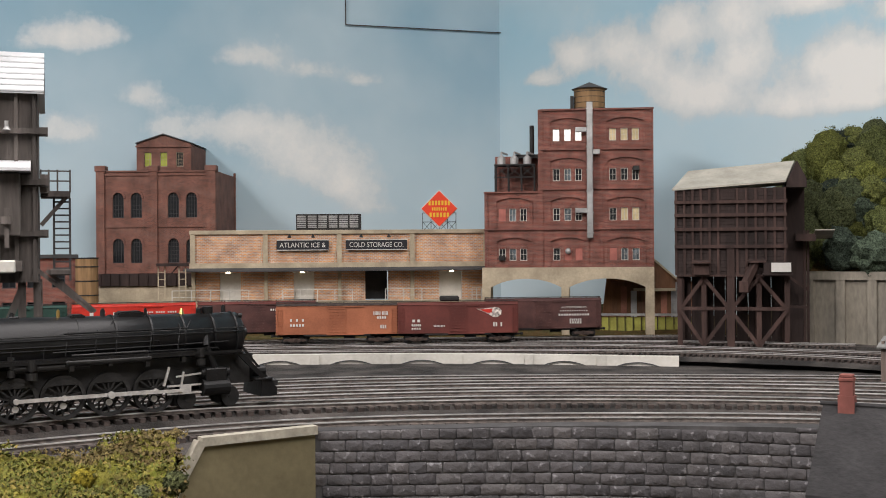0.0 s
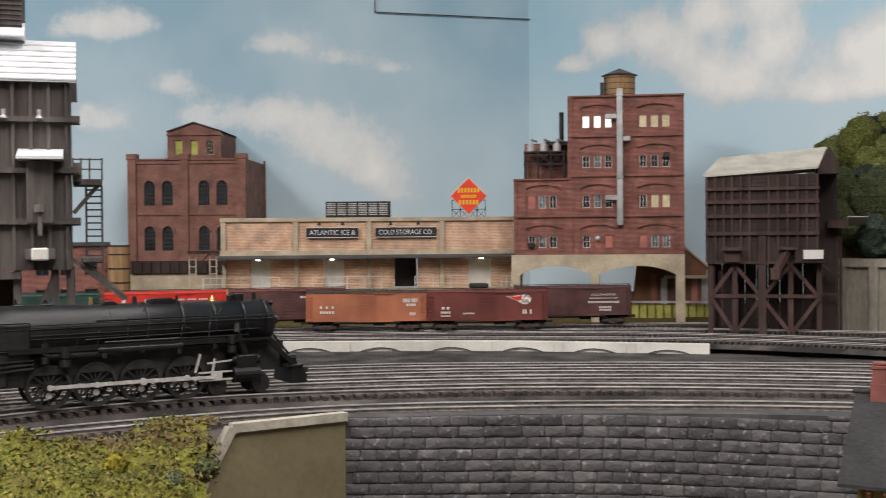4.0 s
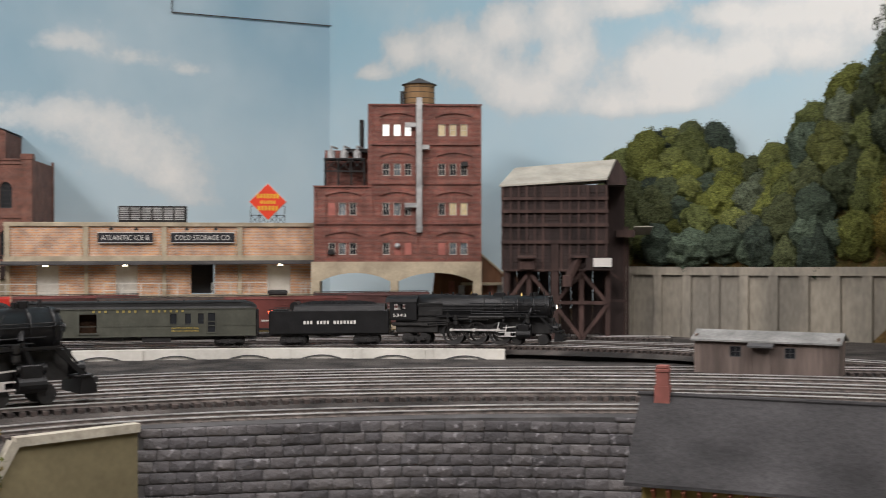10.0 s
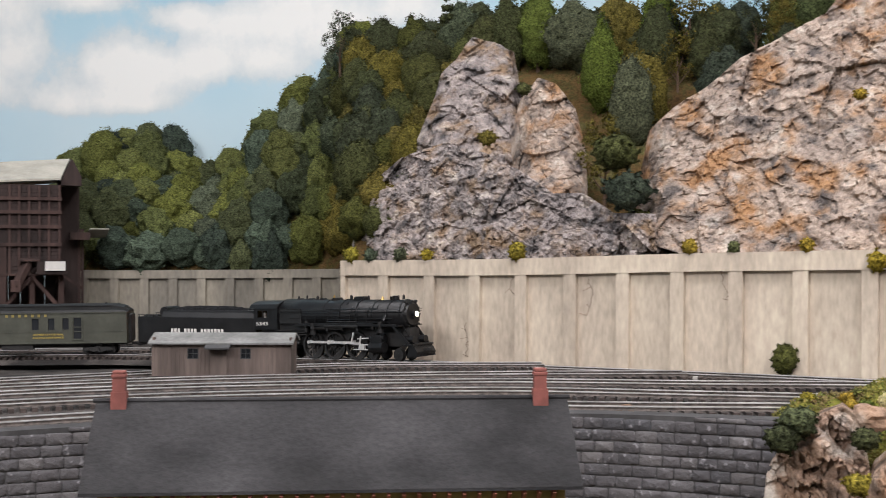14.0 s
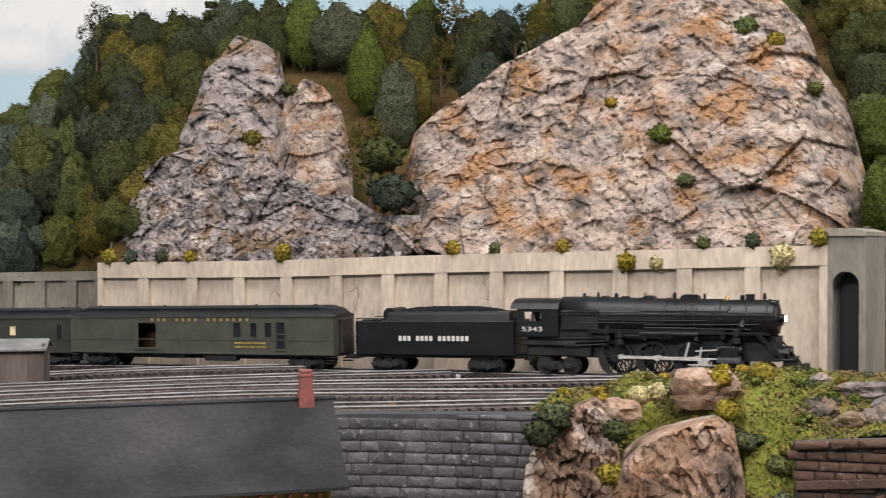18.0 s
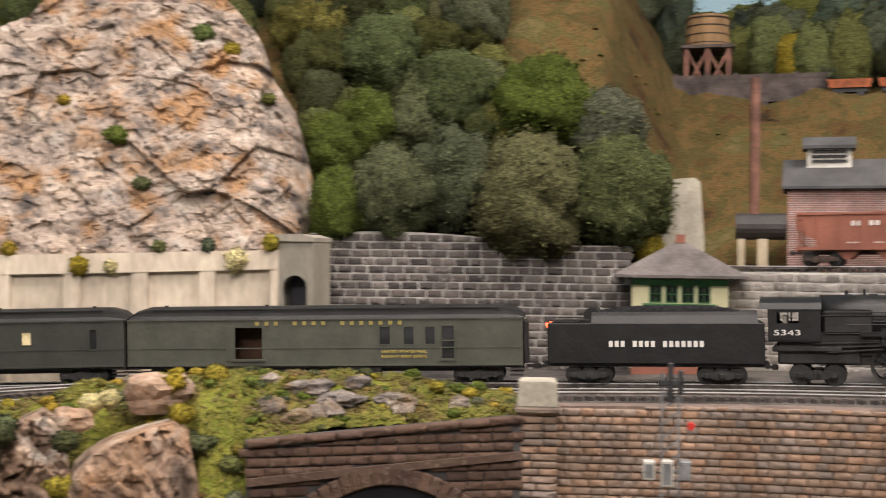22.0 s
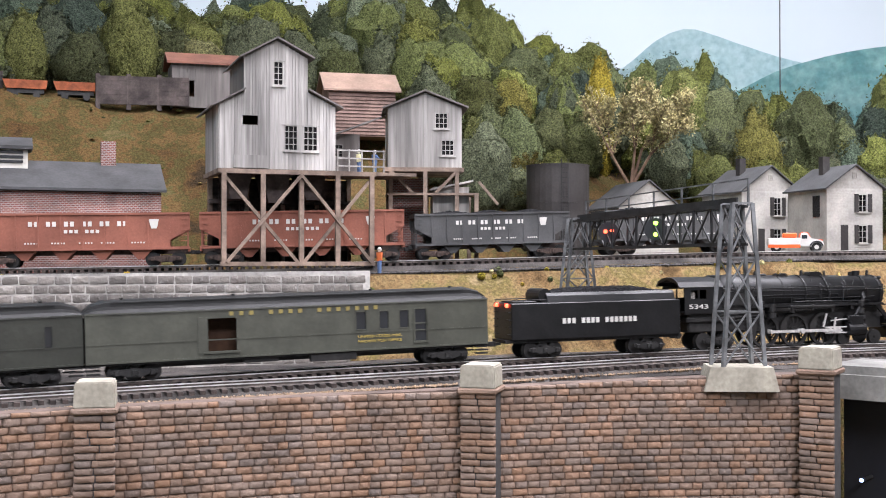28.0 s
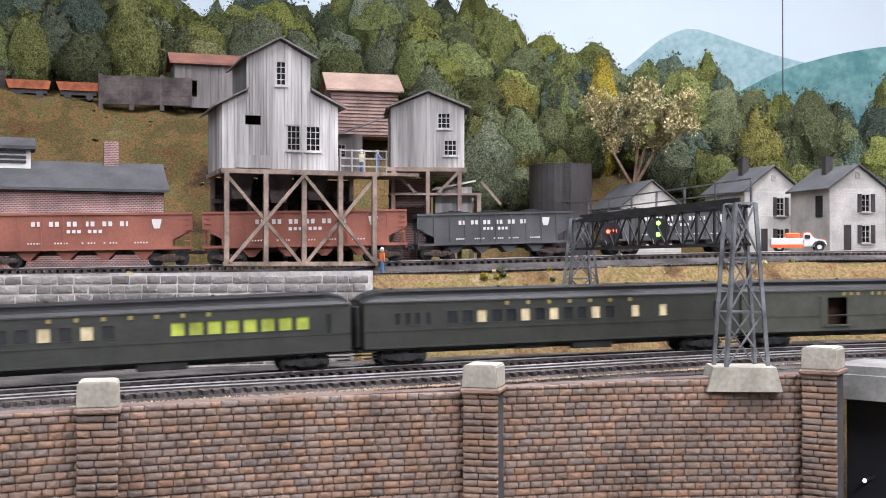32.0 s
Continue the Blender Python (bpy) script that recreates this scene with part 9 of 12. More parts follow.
for (a, za), (b, zb) in (((P1, 1.2095), (P2, 1.2095)), ((P2, 1.2095), (P3, 1.158))):
    beam(bm, Vector((a.x, a.y, za)), Vector((b.x, b.y, zb)), 0.006, 0.0042)
part("cap_strip", bm, "cap_concrete", wing)

# ---- coal mine, tower and houses along the upper track ----
M.update({
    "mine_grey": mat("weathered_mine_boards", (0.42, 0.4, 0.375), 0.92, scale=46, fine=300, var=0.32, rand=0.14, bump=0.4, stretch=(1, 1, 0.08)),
    # Darker copy of mine_grey: shade of the mine's side walls as colour.
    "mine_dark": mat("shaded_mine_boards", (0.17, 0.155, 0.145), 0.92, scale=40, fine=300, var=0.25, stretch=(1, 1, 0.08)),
    "tan_roof": mat("tan_metal_roof", (0.29, 0.2, 0.15), 0.8, scale=30, var=0.15),
    "red_roof": mat("rusty_red_roof", (0.2, 0.09, 0.06), 0.8, scale=30, var=0.18),
    "siding_brown": mat("grey_brown_siding", (0.21, 0.14, 0.115), 0.9, scale=40, var=0.2),
    "tank_grey": mat("dark_grey_tank", (0.055, 0.05, 0.048), 0.6, 0.3, scale=24, var=0.2),
    "bridge_grey": mat("weathered_bridge_steel", (0.17, 0.175, 0.178), 0.6, 0.3, scale=80, var=0.25),
    "bridge_dark": mat("dark_bridge_steel", (0.035, 0.035, 0.036), 0.6, 0.3, scale=80, var=0.25),
    "tower_green": mat("tower_green_paint", (0.05, 0.17, 0.06), 0.7, var=0.12),
    "truck_orange": mat("truck_orange_paint", (0.75, 0.12, 0.02), 0.4, var=0.05, bump=0),
    "stackrust": mat("rusty_stack", (0.18, 0.085, 0.06), 0.8, scale=60, var=0.25),
    "plank_dark": mat("dark_plank", (0.075, 0.06, 0.055), 0.9, scale=60, var=0.3),
    "cart_rust": mat("cart_rust_orange", (0.3, 0.085, 0.03), 0.8, var=0.25, scale=80),
    "dark_pane": mat("dark_window_pane", (0.008, 0.008, 0.009), 0.25, var=0.1, bump=0, spec=0.3),
    "hat_white": mat("figure_white", (0.6, 0.58, 0.54), 0.7, var=0.1, bump=0),
    "denim": mat("figure_blue", (0.1, 0.16, 0.3), 0.8, var=0.1, bump=0),
})
UP = polar_line([(66, 1.35, 1.2935), (78, 1.14, 1.2937), (88, 1.05, 1.294), (96, 1.03, 1.2955), (104, 1.02, 1.298), (112, 1.03, 1.301), (119, 1.06, 1.3045), (126, 1.12, 1.308), (133, 1.22, 1.31), (140, 1.34, 1.31)])
track(UP, 0.2, UP.length)


def hop(az, **kw):
    h = hopper("hopper_car", **kw)
    s = at_bearing(UP, az)
    h.matrix_basis = UP.pose_between(s - 0.052, s + 0.052) @ Matrix.Scale(kw["length"] / 142, 4)


hop(95.9, label="rust-red open coal hopper with white lettering", paint="hopper_red", length=156)
hop(106.0, label="rust-red open coal hopper under the mine tipple", paint="hopper_red", length=156)
hop(115.2, label="dark grey open hopper heaped with coal", paint="hopper_grey", coal=True, length=140)
hop(123.6, label="black coal hopper behind the signal bridge", paint="hopper_grey", coal=True, length=140)


def figure(label, p, body="hat_white", legs="denim", h=0.0205, reach=1):
    """A painted model workman: legs, jacket, one arm held out, white hat."""
    bm = bmesh.new()
    for x in (-0.07, 0.07):
        rod(bm, (x * h, 0, 0), (x * h * 0.8, 0, h * 0.48), h * 0.055, 8, h * 0.07)
    rod(bm, (0, 0, h * 0.46), (0, 0, h * 0.8), h * 0.11, 10, h * 0.13)
    rod(bm, (h * 0.11 * reach, 0, h * 0.77), (h * 0.3 * reach, -h * 0.1, h * 0.62), h * 0.04, 6)
    rod(bm, (-h * 0.12 * reach, 0, h * 0.77), (-h * 0.15 * reach, -h * 0.03, h * 0.5), h * 0.04, 6)
    bmesh.ops.create_icosphere(bm, subdivisions=2, radius=h * 0.075, matrix=Matrix.Translation((0, 0, h * 0.89)))
    rod(bm, (0, 0, h * 0.92), (0, 0, h * 0.935), h * 0.1, 12)
    bmesh.ops.create_icosphere(bm, subdivisions=2, radius=h * 0.08, matrix=Matrix.Translation((0, 0, h * 0.935)))
    ob = part("model_figure", bm, legs, m=Matrix.Translation(p))
    ob.data.materials.append(M[body])
    ob.data.materials.append(M["hat_white"])
    for poly in ob.data.polygons:
        z = poly.center.z / h
        poly.material_index = 0 if z < 0.47 else 1 if z < 0.82 else 2
    return tagged(ob, label, "figure", "model workmen")


def gable(bm, x0, x1, zl, zr, xp, zp, z0, y0, y1):
    prism(bm, [(x0, z0), (x1, z0), (x1, zr), (xp, zp), (x0, zl)], y0, y1)


def roof_plane(bm, x0, z0, x1, z1, y0, y1, t=0.0015, over=0.0):
    prism(bm, [(x0, z0), (x1, z1), (x1, z1 + t), (x0, z0 + t)], y0, y1)


def boards(thing_, name, x0, x1, zlo, ztop, y, step, material, skip=()):
    """Upright boards on a front, each a little proud of the next; ztop gives the height at x."""
    rng = random.Random(int((x1 - x0) * 1e5))
    x = x0
    while x < x1 - step * 0.4:
        w = min(step * rng.uniform(0.8, 1.2), x1 - x)
        mid = x + w / 2
        segs, z = [], zlo
        for a, b, c, d in sorted(skip, key=lambda o: o[2]):
            if a - w * 0.5 < mid < b + w * 0.5:
                segs.append((z, c))
                z = d
        segs.append((z, ztop(mid)))
        bm = bmesh.new()
        for za, zb in segs:
            if zb - za > 0.0008:
                box(bm, x, x + w * 0.93, y - 0.0006 - rng.uniform(0, 0.0004), y, za, zb - rng.uniform(0, 0.0005))
        if bm.verts:
            part(name, bm, material, thing_)
        else:
            bm.free()
        x += w


def mine():
    X = lambda p: (p - 497) * 0.484 * U
    Z = lambda p: (468 - p) * 0.473 * U
    f = thing("coal_mine_tipple", "weathered grey board coal mine building on timber trestle legs", "building", face(104.9, 0.985, 1.2972, 12))
    ops = [(X(488), X(506), Z(156), Z(113)), (X(507), X(531), Z(269), Z(224)), (X(540), X(566), Z(269), Z(224)), (X(436), X(462), Z(226), Z(210))]
    dep = 0.075
    top = lambda x: float(np.interp(x, [X(397), X(439.9), X(440), X(494), X(548), X(548.1), X(597)], [Z(190), Z(167), Z(106), Z(77), Z(106), Z(165), Z(189)]))
    bm = bmesh.new()
    wall_open(bm, X(397), X(597), Z(302), Z(190), 0, 0.0015, ops[1:])
    wall_open(bm, X(440), X(548), Z(190), Z(106), 0, 0.0015, ops[:1])
    prism(bm, [(X(440), Z(106)), (X(548), Z(106)), (X(494), Z(77))], 0, 0.0015)
    prism(bm, [(X(397), Z(190)), (X(440), Z(190)), (X(440), Z(167))], 0, 0.0015)
    prism(bm, [(X(548), Z(190)), (X(597), Z(189)), (X(548), Z(165))], 0, 0.0015)
    part("front_wall", bm, "mine_grey", f)
    boards(f, "board", X(397), X(597), Z(302), top, 0.0, 0.0026, "mine_grey", ops)
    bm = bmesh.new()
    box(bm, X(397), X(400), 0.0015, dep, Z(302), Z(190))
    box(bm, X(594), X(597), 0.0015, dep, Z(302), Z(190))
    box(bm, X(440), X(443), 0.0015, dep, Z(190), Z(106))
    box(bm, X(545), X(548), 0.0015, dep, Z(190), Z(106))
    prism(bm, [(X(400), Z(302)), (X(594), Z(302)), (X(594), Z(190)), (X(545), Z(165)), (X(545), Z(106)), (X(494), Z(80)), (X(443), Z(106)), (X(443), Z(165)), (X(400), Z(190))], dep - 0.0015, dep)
    # Side walls take the darker boards, so their shade is in the colour.
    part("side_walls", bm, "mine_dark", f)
    # Added sheets that put the mine's inner darkness into colour.
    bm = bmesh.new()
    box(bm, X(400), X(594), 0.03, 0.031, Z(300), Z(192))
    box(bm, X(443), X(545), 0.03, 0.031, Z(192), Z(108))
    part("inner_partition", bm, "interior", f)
    for i in range(22):
        bm = bmesh.new()
        y = 0.003 + i * (dep - 0.006) / 22
        box(bm, X(395.5), X(397), y, y + 0.0029, Z(302), Z(191))
        part("side_board", bm, "mine_grey", f)
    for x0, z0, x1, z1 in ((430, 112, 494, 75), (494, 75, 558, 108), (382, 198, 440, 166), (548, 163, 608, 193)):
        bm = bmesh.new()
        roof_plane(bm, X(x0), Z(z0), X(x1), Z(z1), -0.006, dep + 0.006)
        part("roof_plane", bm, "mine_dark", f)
    for o, nx, nz in ((ops[0], 2, 4), (ops[1], 3, 4), (ops[2], 3, 4)):
        sash(f, *o, 0.0004, "mine_grey", "dark_pane", nx, nz, 0.0009, True)
    bm = bmesh.new()
    box(bm, X(420), X(478), -0.0022, -0.0009, Z(301), Z(279))
    part("hatch", bm, "mine_grey", f)
    bm = bmesh.new()
    box(bm, X(393), X(668), -0.004, 0.003, Z(311), Z(303))
    box(bm, X(393), X(402), -0.004, dep, Z(311), Z(303))
    box(bm, X(395), X(665), 0.0, dep, Z(306), Z(302.5))
    part("floor_beam", bm, "post_wood", f)
    for x in (404, 470, 536, 600, 661):
        bm = bmesh.new()
        box(bm, X(x - 4), X(x + 4), -0.004, 0.0, Z(468), Z(311))
        part("leg", bm, "post_wood", f)
        bm = bmesh.new()
        box(bm, X(x - 4), X(x + 4), dep - 0.004, dep, Z(468), Z(306))
        part("leg", bm, "post_wood", f)
    for (a, b), (c, d) in (((535, 312), (408, 464)), ((535, 312), (659, 464)), ((408, 318), (530, 464)), ((657, 320), (541, 464))):
        bm = bmesh.new()
        y = -0.0052 if a == 535 else -0.0008
        beam(bm, (X(a), y, Z(b)), (X(c), y, Z(d)), 0.0026)
        part("brace", bm, "post_wood", f)
    bm = bmesh.new()
    box(bm, X(398), X(666), -0.005, 0.001, -0.001, Z(463))
    part("ground_sill", bm, "post_wood", f)
    for k in range(14):
        bm = bmesh.new()
        xa = X(402) + k * (X(662) - X(402)) / 14
        box(bm, xa, xa + (X(662) - X(402)) / 14 * 0.97, dep - 0.0005, dep + 0.0015, 0, Z(308))
        part("rear_plank", bm, "tie", f)
    for k, (xa, xb) in enumerate(((412, 462), (478, 528), (544, 592))):
        bm = bmesh.new()
        prism(bm, [(X(xa), Z(306)), (X(xb), Z(306)), (X(xb - 12), Z(352 + 6 * (k % 2))), (X(xa + 12), Z(352 + 6 * (k % 2)))], 0.022, 0.055)
        part("coal_chute", bm, "plank_dark", f)
    for z in (352, 404):
        bm = bmesh.new()
        box(bm, X(400), X(664), 0.066, 0.069, Z(z + 4), Z(z - 4))
        part("rear_girt", bm, "plank_dark", f)
    # deck with rail between the houses
    bm = bmesh.new()
    box(bm, X(598), X(748), 0.004, 0.05, Z(308), Z(302))
    dk = part("deck", bm, "post_wood", f)
    bm = bmesh.new()
    for p in (604, 625, 648, 670, 688):
        box(bm, X(p - 1), X(p + 1), 0.005, 0.007, Z(303), Z(262))
    for z in (264, 278, 292):
        box(bm, X(603), X(690), 0.0045, 0.006, Z(z + 1.2), Z(z - 1.2))
    part("railing", bm, "mine_grey", dk)
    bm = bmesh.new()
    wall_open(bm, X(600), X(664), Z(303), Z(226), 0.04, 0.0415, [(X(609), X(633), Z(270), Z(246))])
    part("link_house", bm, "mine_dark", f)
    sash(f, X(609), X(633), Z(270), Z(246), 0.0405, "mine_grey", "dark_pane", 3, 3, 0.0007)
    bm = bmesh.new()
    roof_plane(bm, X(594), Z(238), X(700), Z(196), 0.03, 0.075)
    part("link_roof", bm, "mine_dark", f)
    for p, b in ((651, "cream"), (680, "denim")):
        m = f.matrix_basis @ Vector((X(p), 0.02, Z(302)))
        figure("tiny workman figure in a white hat on the mine deck", m, b, reach=1 if p == 651 else -1)
    # second house
    g = thing("mine_annex", "smaller weathered grey board mine house on legs", "building", face(111.95, 1.05, 1.30, 4))
    X2 = lambda p: (p - 757) * 0.512 * U
    Z2 = lambda p: (470 - p) * 0.512 * U
    o2 = [(X2(774), X2(797), Z2(240), Z2(212)), (X2(785), X2(808), Z2(287), Z2(259))]
    bm = bmesh.new()
    wall_open(bm, X2(693), X2(821), Z2(308), Z2(203), 0, 0.0015, o2)
    prism(bm, [(X2(693), Z2(203)), (X2(821), Z2(203)), (X2(757), Z2(178))], 0, 0.0015)
    box(bm, X2(693), X2(696), 0.0015, 0.07, Z2(308), Z2(203))
    box(bm, X2(818), X2(821), 0.0015, 0.07, Z2(308), Z2(203))
    part("wall", bm, "mine_grey", g)
    boards(g, "board", X2(693), X2(821), Z2(308), lambda x: float(np.interp(x, [X2(693), X2(757), X2(821)], [Z2(203), Z2(178), Z2(203)])), 0.0, 0.0028, "mine_grey", o2)
    # Added dark sheet in place of the annex's unlit inside.
    bm = bmesh.new()
    box(bm, X2(696), X2(818), 0.02, 0.021, Z2(306), Z2(205))
    part("inner_partition", bm, "interior", g)
    for x0, z0, x1, z1 in ((684, 207, 757, 176), (757, 176, 832, 205)):
        bm = bmesh.new()
        roof_plane(bm, X2(x0), Z2(z0), X2(x1), Z2(z1), -0.006, 0.076)
        part("roof_plane", bm, "mine_dark", g)
    for o in o2:
        sash(g, *o, 0.0004, "mine_grey", "dark_pane", 3, 3, 0.0009, True)
    bm = bmesh.new()
    box(bm, X2(686), X2(824), -0.004, 0.07, Z2(315), Z2(308))
    box(bm, X2(690), X2(850), -0.004, 0.03, Z2(356), Z2(352))
    part("floor_beam", bm, "post_wood", g)
    for x in (697, 757, 812, 846):
        for y in (-0.002, 0.06):
            bm = bmesh.new()
            box(bm, X2(x - 3.5), X2(x + 3.5), y - 0.0018, y + 0.0018, 0, Z2(314 if x < 840 else 352))
            part("leg", bm, "post_wood", g)
    bm = bmesh.new()
    beam(bm, (X2(699), -0.003, Z2(316)), (X2(735), -0.003, Z2(352)), 0.0025)
    beam(bm, (X2(810), -0.003, Z2(316)), (X2(775), -0.003, Z2(352)), 0.0025)
    beam(bm, (X2(850), -0.003, Z2(332)), (X2(884), -0.003, Z2(372)), 0.0022)
    part("brace", bm, "post_wood", g)
    bm = bmesh.new()
    box(bm, X2(772), X2(836), 0.01, 0.04, Z2(425), Z2(340))
    prism(bm, [(X2(766), Z2(347)), (X2(842), Z2(331)), (X2(842), Z2(328)), (X2(766), Z2(344))], 0.004, 0.046)
    part("lean_to", bm, "mine_grey", g)
    bm = bmesh.new()
    box(bm, X2(700), X2(770), 0.05, 0.06, 0, Z2(320))
    part("brick_base", bm, "b_boiler", g)


mine()
figure("tiny workman figure in an orange vest beside the tipple", pol(109.75, 0.955, 1.2905), "orange_cloth")


def hill_sheds():
    f = thing("hillside_shed", "brown board shed with a rusty red roof", "shed", face(101.2, 1.42, 1.482, 6))
    bm = bmesh.new()
    wall_open(bm, -0.035, 0.045, 0, 0.053, 0, 0.002, [(-0.018, -0.009, 0.013, 0.032)])
    box(bm, -0.035, -0.033, 0.002, 0.06, 0, 0.053)
    box(bm, 0.043, 0.045, 0.002, 0.06, 0, 0.053)
    part("wall", bm, "mine_dark", f)
    boards(f, "board", -0.035, 0.045, 0, lambda x: 0.053, 0.0, 0.0045, "mine_dark", [(-0.018, -0.009, 0.013, 0.032)])
    bm = bmesh.new()
    prism_x(bm, [(-0.006, 0.051), (-0.006, 0.0535), (0.03, 0.0695), (0.066, 0.0535), (0.066, 0.051), (0.03, 0.067)], -0.041, 0.05)
    part("roof", bm, "red_roof", f)
    # Added sheet that paints the shed's inside dark.
    bm = bmesh.new()
    box(bm, -0.033, 0.043, 0.03, 0.031, 0, 0.052)
    part("inner_partition", bm, "interior", f)
    g = thing("hillside_shed", "dark red clapboard shed with a pale tan roof", "shed", face(108.8, 1.32, 1.44, 10))
    bm = bmesh.new()
    box(bm, -0.036, 0.04, 0, 0.06, 0, 0.052)
    prism_x(bm, [(0.0, 0.052), (0.06, 0.052), (0.03, 0.072)], -0.036, 0.04)
    part("wall", bm, "siding_brown", g)
    for i in range(13):
        bm = bmesh.new()
        z = 0.002 + i * 0.0039
        prism_x(bm, [(-0.0012, z), (0, z + 0.0038), (0, z)], -0.036, 0.04)
        part("clapboard", bm, "siding_brown", g)
    bm = bmesh.new()
    prism_x(bm, [(-0.005, 0.05), (-0.005, 0.052), (0.03, 0.0755), (0.065, 0.052), (0.065, 0.05), (0.03, 0.073)], -0.042, 0.046)
    part("roof", bm, "tan_roof", g)


hill_sheds()


def boiler_house():
    w = 0.084
    f = thing("boiler_house", "red brick boiler house with dark roof and louvred cupola", "building", face(95.0, 1.10, 1.288, 4))
    bm = bmesh.new()
    box(bm, -w, w, 0, 0.07, 0, 0.074)
    for s in (-1, 1):
        prism_x(bm, [(0, 0.074), (0.07, 0.074), (0.035, 0.1)], s * (w - 0.002) - 0.002, s * (w - 0.002) + 0.002)
    part("wall", bm, "b_boiler", f)
    bm = bmesh.new()
    prism_x(bm, [(-0.006, 0.0745), (-0.006, 0.077), (0.035, 0.1035), (0.076, 0.077), (0.076, 0.0745), (0.035, 0.101)], -w - 0.005, w + 0.004)
    part("roof", bm, "roof_grey", f)
    bm = bmesh.new()
    box(bm, -w + 0.016, -w + 0.054, 0.022, 0.048, 0.088, 0.112)
    cu = part("cupola", bm, "pale_concrete", f)
    for i in range(3):
        bm = bmesh.new()
        box(bm, -w + 0.02, -w + 0.05, 0.0205, 0.022, 0.1 + i * 0.0042, 0.1022 + i * 0.0042)
        part("slat", bm, "sign_and_shade_black", cu)
    bm = bmesh.new()
    prism_x(bm, [(0.016, 0.112), (0.016, 0.115), (0.035, 0.124), (0.054, 0.115), (0.054, 0.112)], -w + 0.012, -w + 0.058)
    part("cupola_roof", bm, "roof_grey", cu)
    bm = bmesh.new()
    box(bm, w - 0.05, w - 0.037, 0.03, 0.04, 0.09, 0.123)
    part("chimney", bm, "b_boiler", f)
    s = thing("steam_boiler", "rusty tall stack and horizontal boiler on a stand", "boiler", face(88.75, 1.08, 1.287))
    bm = bmesh.new()
    rod(bm, (0, 0.02, 0.05), (0, 0.02, 0.176), 0.0045, 14, 0.0042)
    part("smokestack", bm, "stackrust", s)
    bm = bmesh.new()
    rod(bm, (-0.016, 0.02, 0.042), (0.028, 0.02, 0.042), 0.012, 18)
    part("boiler_drum", bm, "tank_grey", s)
    bm = bmesh.new()
    box(bm, 0.003, 0.012, 0.01, 0.03, 0, 0.031)
    box(bm, -0.014, -0.008, 0.01, 0.03, 0, 0.031)
    part("stand", bm, "stucco", s)
    a = thing("concrete_abutment", "pale cast concrete abutment with a rounded top", "abutment", face(85.3, 0.955, 1.215))
    bm = bmesh.new()
    prism(bm, [(-0.065, 0), (-0.055, 0.06), (-0.02, 0.104), (-0.0155, 0.14), (-0.012, 0.147), (0.008, 0.1485), (0.0125, 0.145), (0.016, 0.1), (0.018, 0)], 0, 0.05)
    part("block", bm, "cap_concrete", a)


boiler_house()


def interlocking_tower():
    f = thing("interlocking_tower", "cream and green signal tower with grey hipped roof", "building", face(85.15, 0.885, 1.214))
    w, d = 0.0345, 0.05
    bm = bmesh.new()
    wall_open(bm, -w, w, 0, 0.072, 0, 0.002, [(-0.022 + k * 0.0115, -0.022 + k * 0.0115 + 0.0095, 0.053, 0.066) for k in range(4)])
    box(bm, -w, -w + 0.002, 0.002, d, 0, 0.072)
    box(bm, w - 0.002, w, 0.002, d, 0, 0.072)
    part("wall", bm, "cream", f)
    bm = bmesh.new()
    box(bm, -w + 0.008, w - 0.008, -0.0015, 0, 0.04, 0.0525)
    box(bm, -w, w, -0.002, 0, 0.066, 0.0705)
    part("trim", bm, "tower_green", f)
    for k in range(4):
        a = -0.022 + k * 0.0115
        sash(f, a, a + 0.0095, 0.053, 0.066, 0.0005, "tower_green", "dark_pane", 2, 2, 0.0009)
    bm = bmesh.new()
    box(bm, -w, w, -0.001, 0.001, 0.0, 0.03)
    part("base_panel", bm, "hopper_red", f)
    e = 0.0475
    bm = bmesh.new()
    b4 = [bm.verts.new(p) for p in ((-e, -0.014, 0.0715), (e, -0.014, 0.0715), (e, d + 0.014, 0.0715), (-e, d + 0.014, 0.0715))]
    m4 = [bm.verts.new(p) for p in ((-e, -0.014, 0.0735), (e, -0.014, 0.0735), (e, d + 0.014, 0.0735), (-e, d + 0.014, 0.0735))]
    t4 = [bm.verts.new(p) for p in ((-0.003, d / 2, 0.0985), (0.003, d / 2, 0.0985))]
    bm.faces.new(b4)
    for i in range(4):
        bm.faces.new((b4[i], b4[(i + 1) % 4], m4[(i + 1) % 4], m4[i]))
    bm.faces.new((m4[0], m4[1], t4[1], t4[0]))
    bm.faces.new((m4[2], m4[3], t4[0], t4[1]))
    bm.faces.new((m4[1], m4[2], t4[1]))
    bm.faces.new((m4[3], m4[0], t4[0]))
    part("roof", bm, mat("tower_shingles", (0.12, 0.105, 0.1), 0.9, scale=50, var=0.2), f)
    bm = bmesh.new()
    box(bm, -0.0035, 0.0035, d / 2 - 0.003, d / 2 + 0.003, 0.097, 0.1035)
    part("chimney", bm, "hopper_red", f)


interlocking_tower()


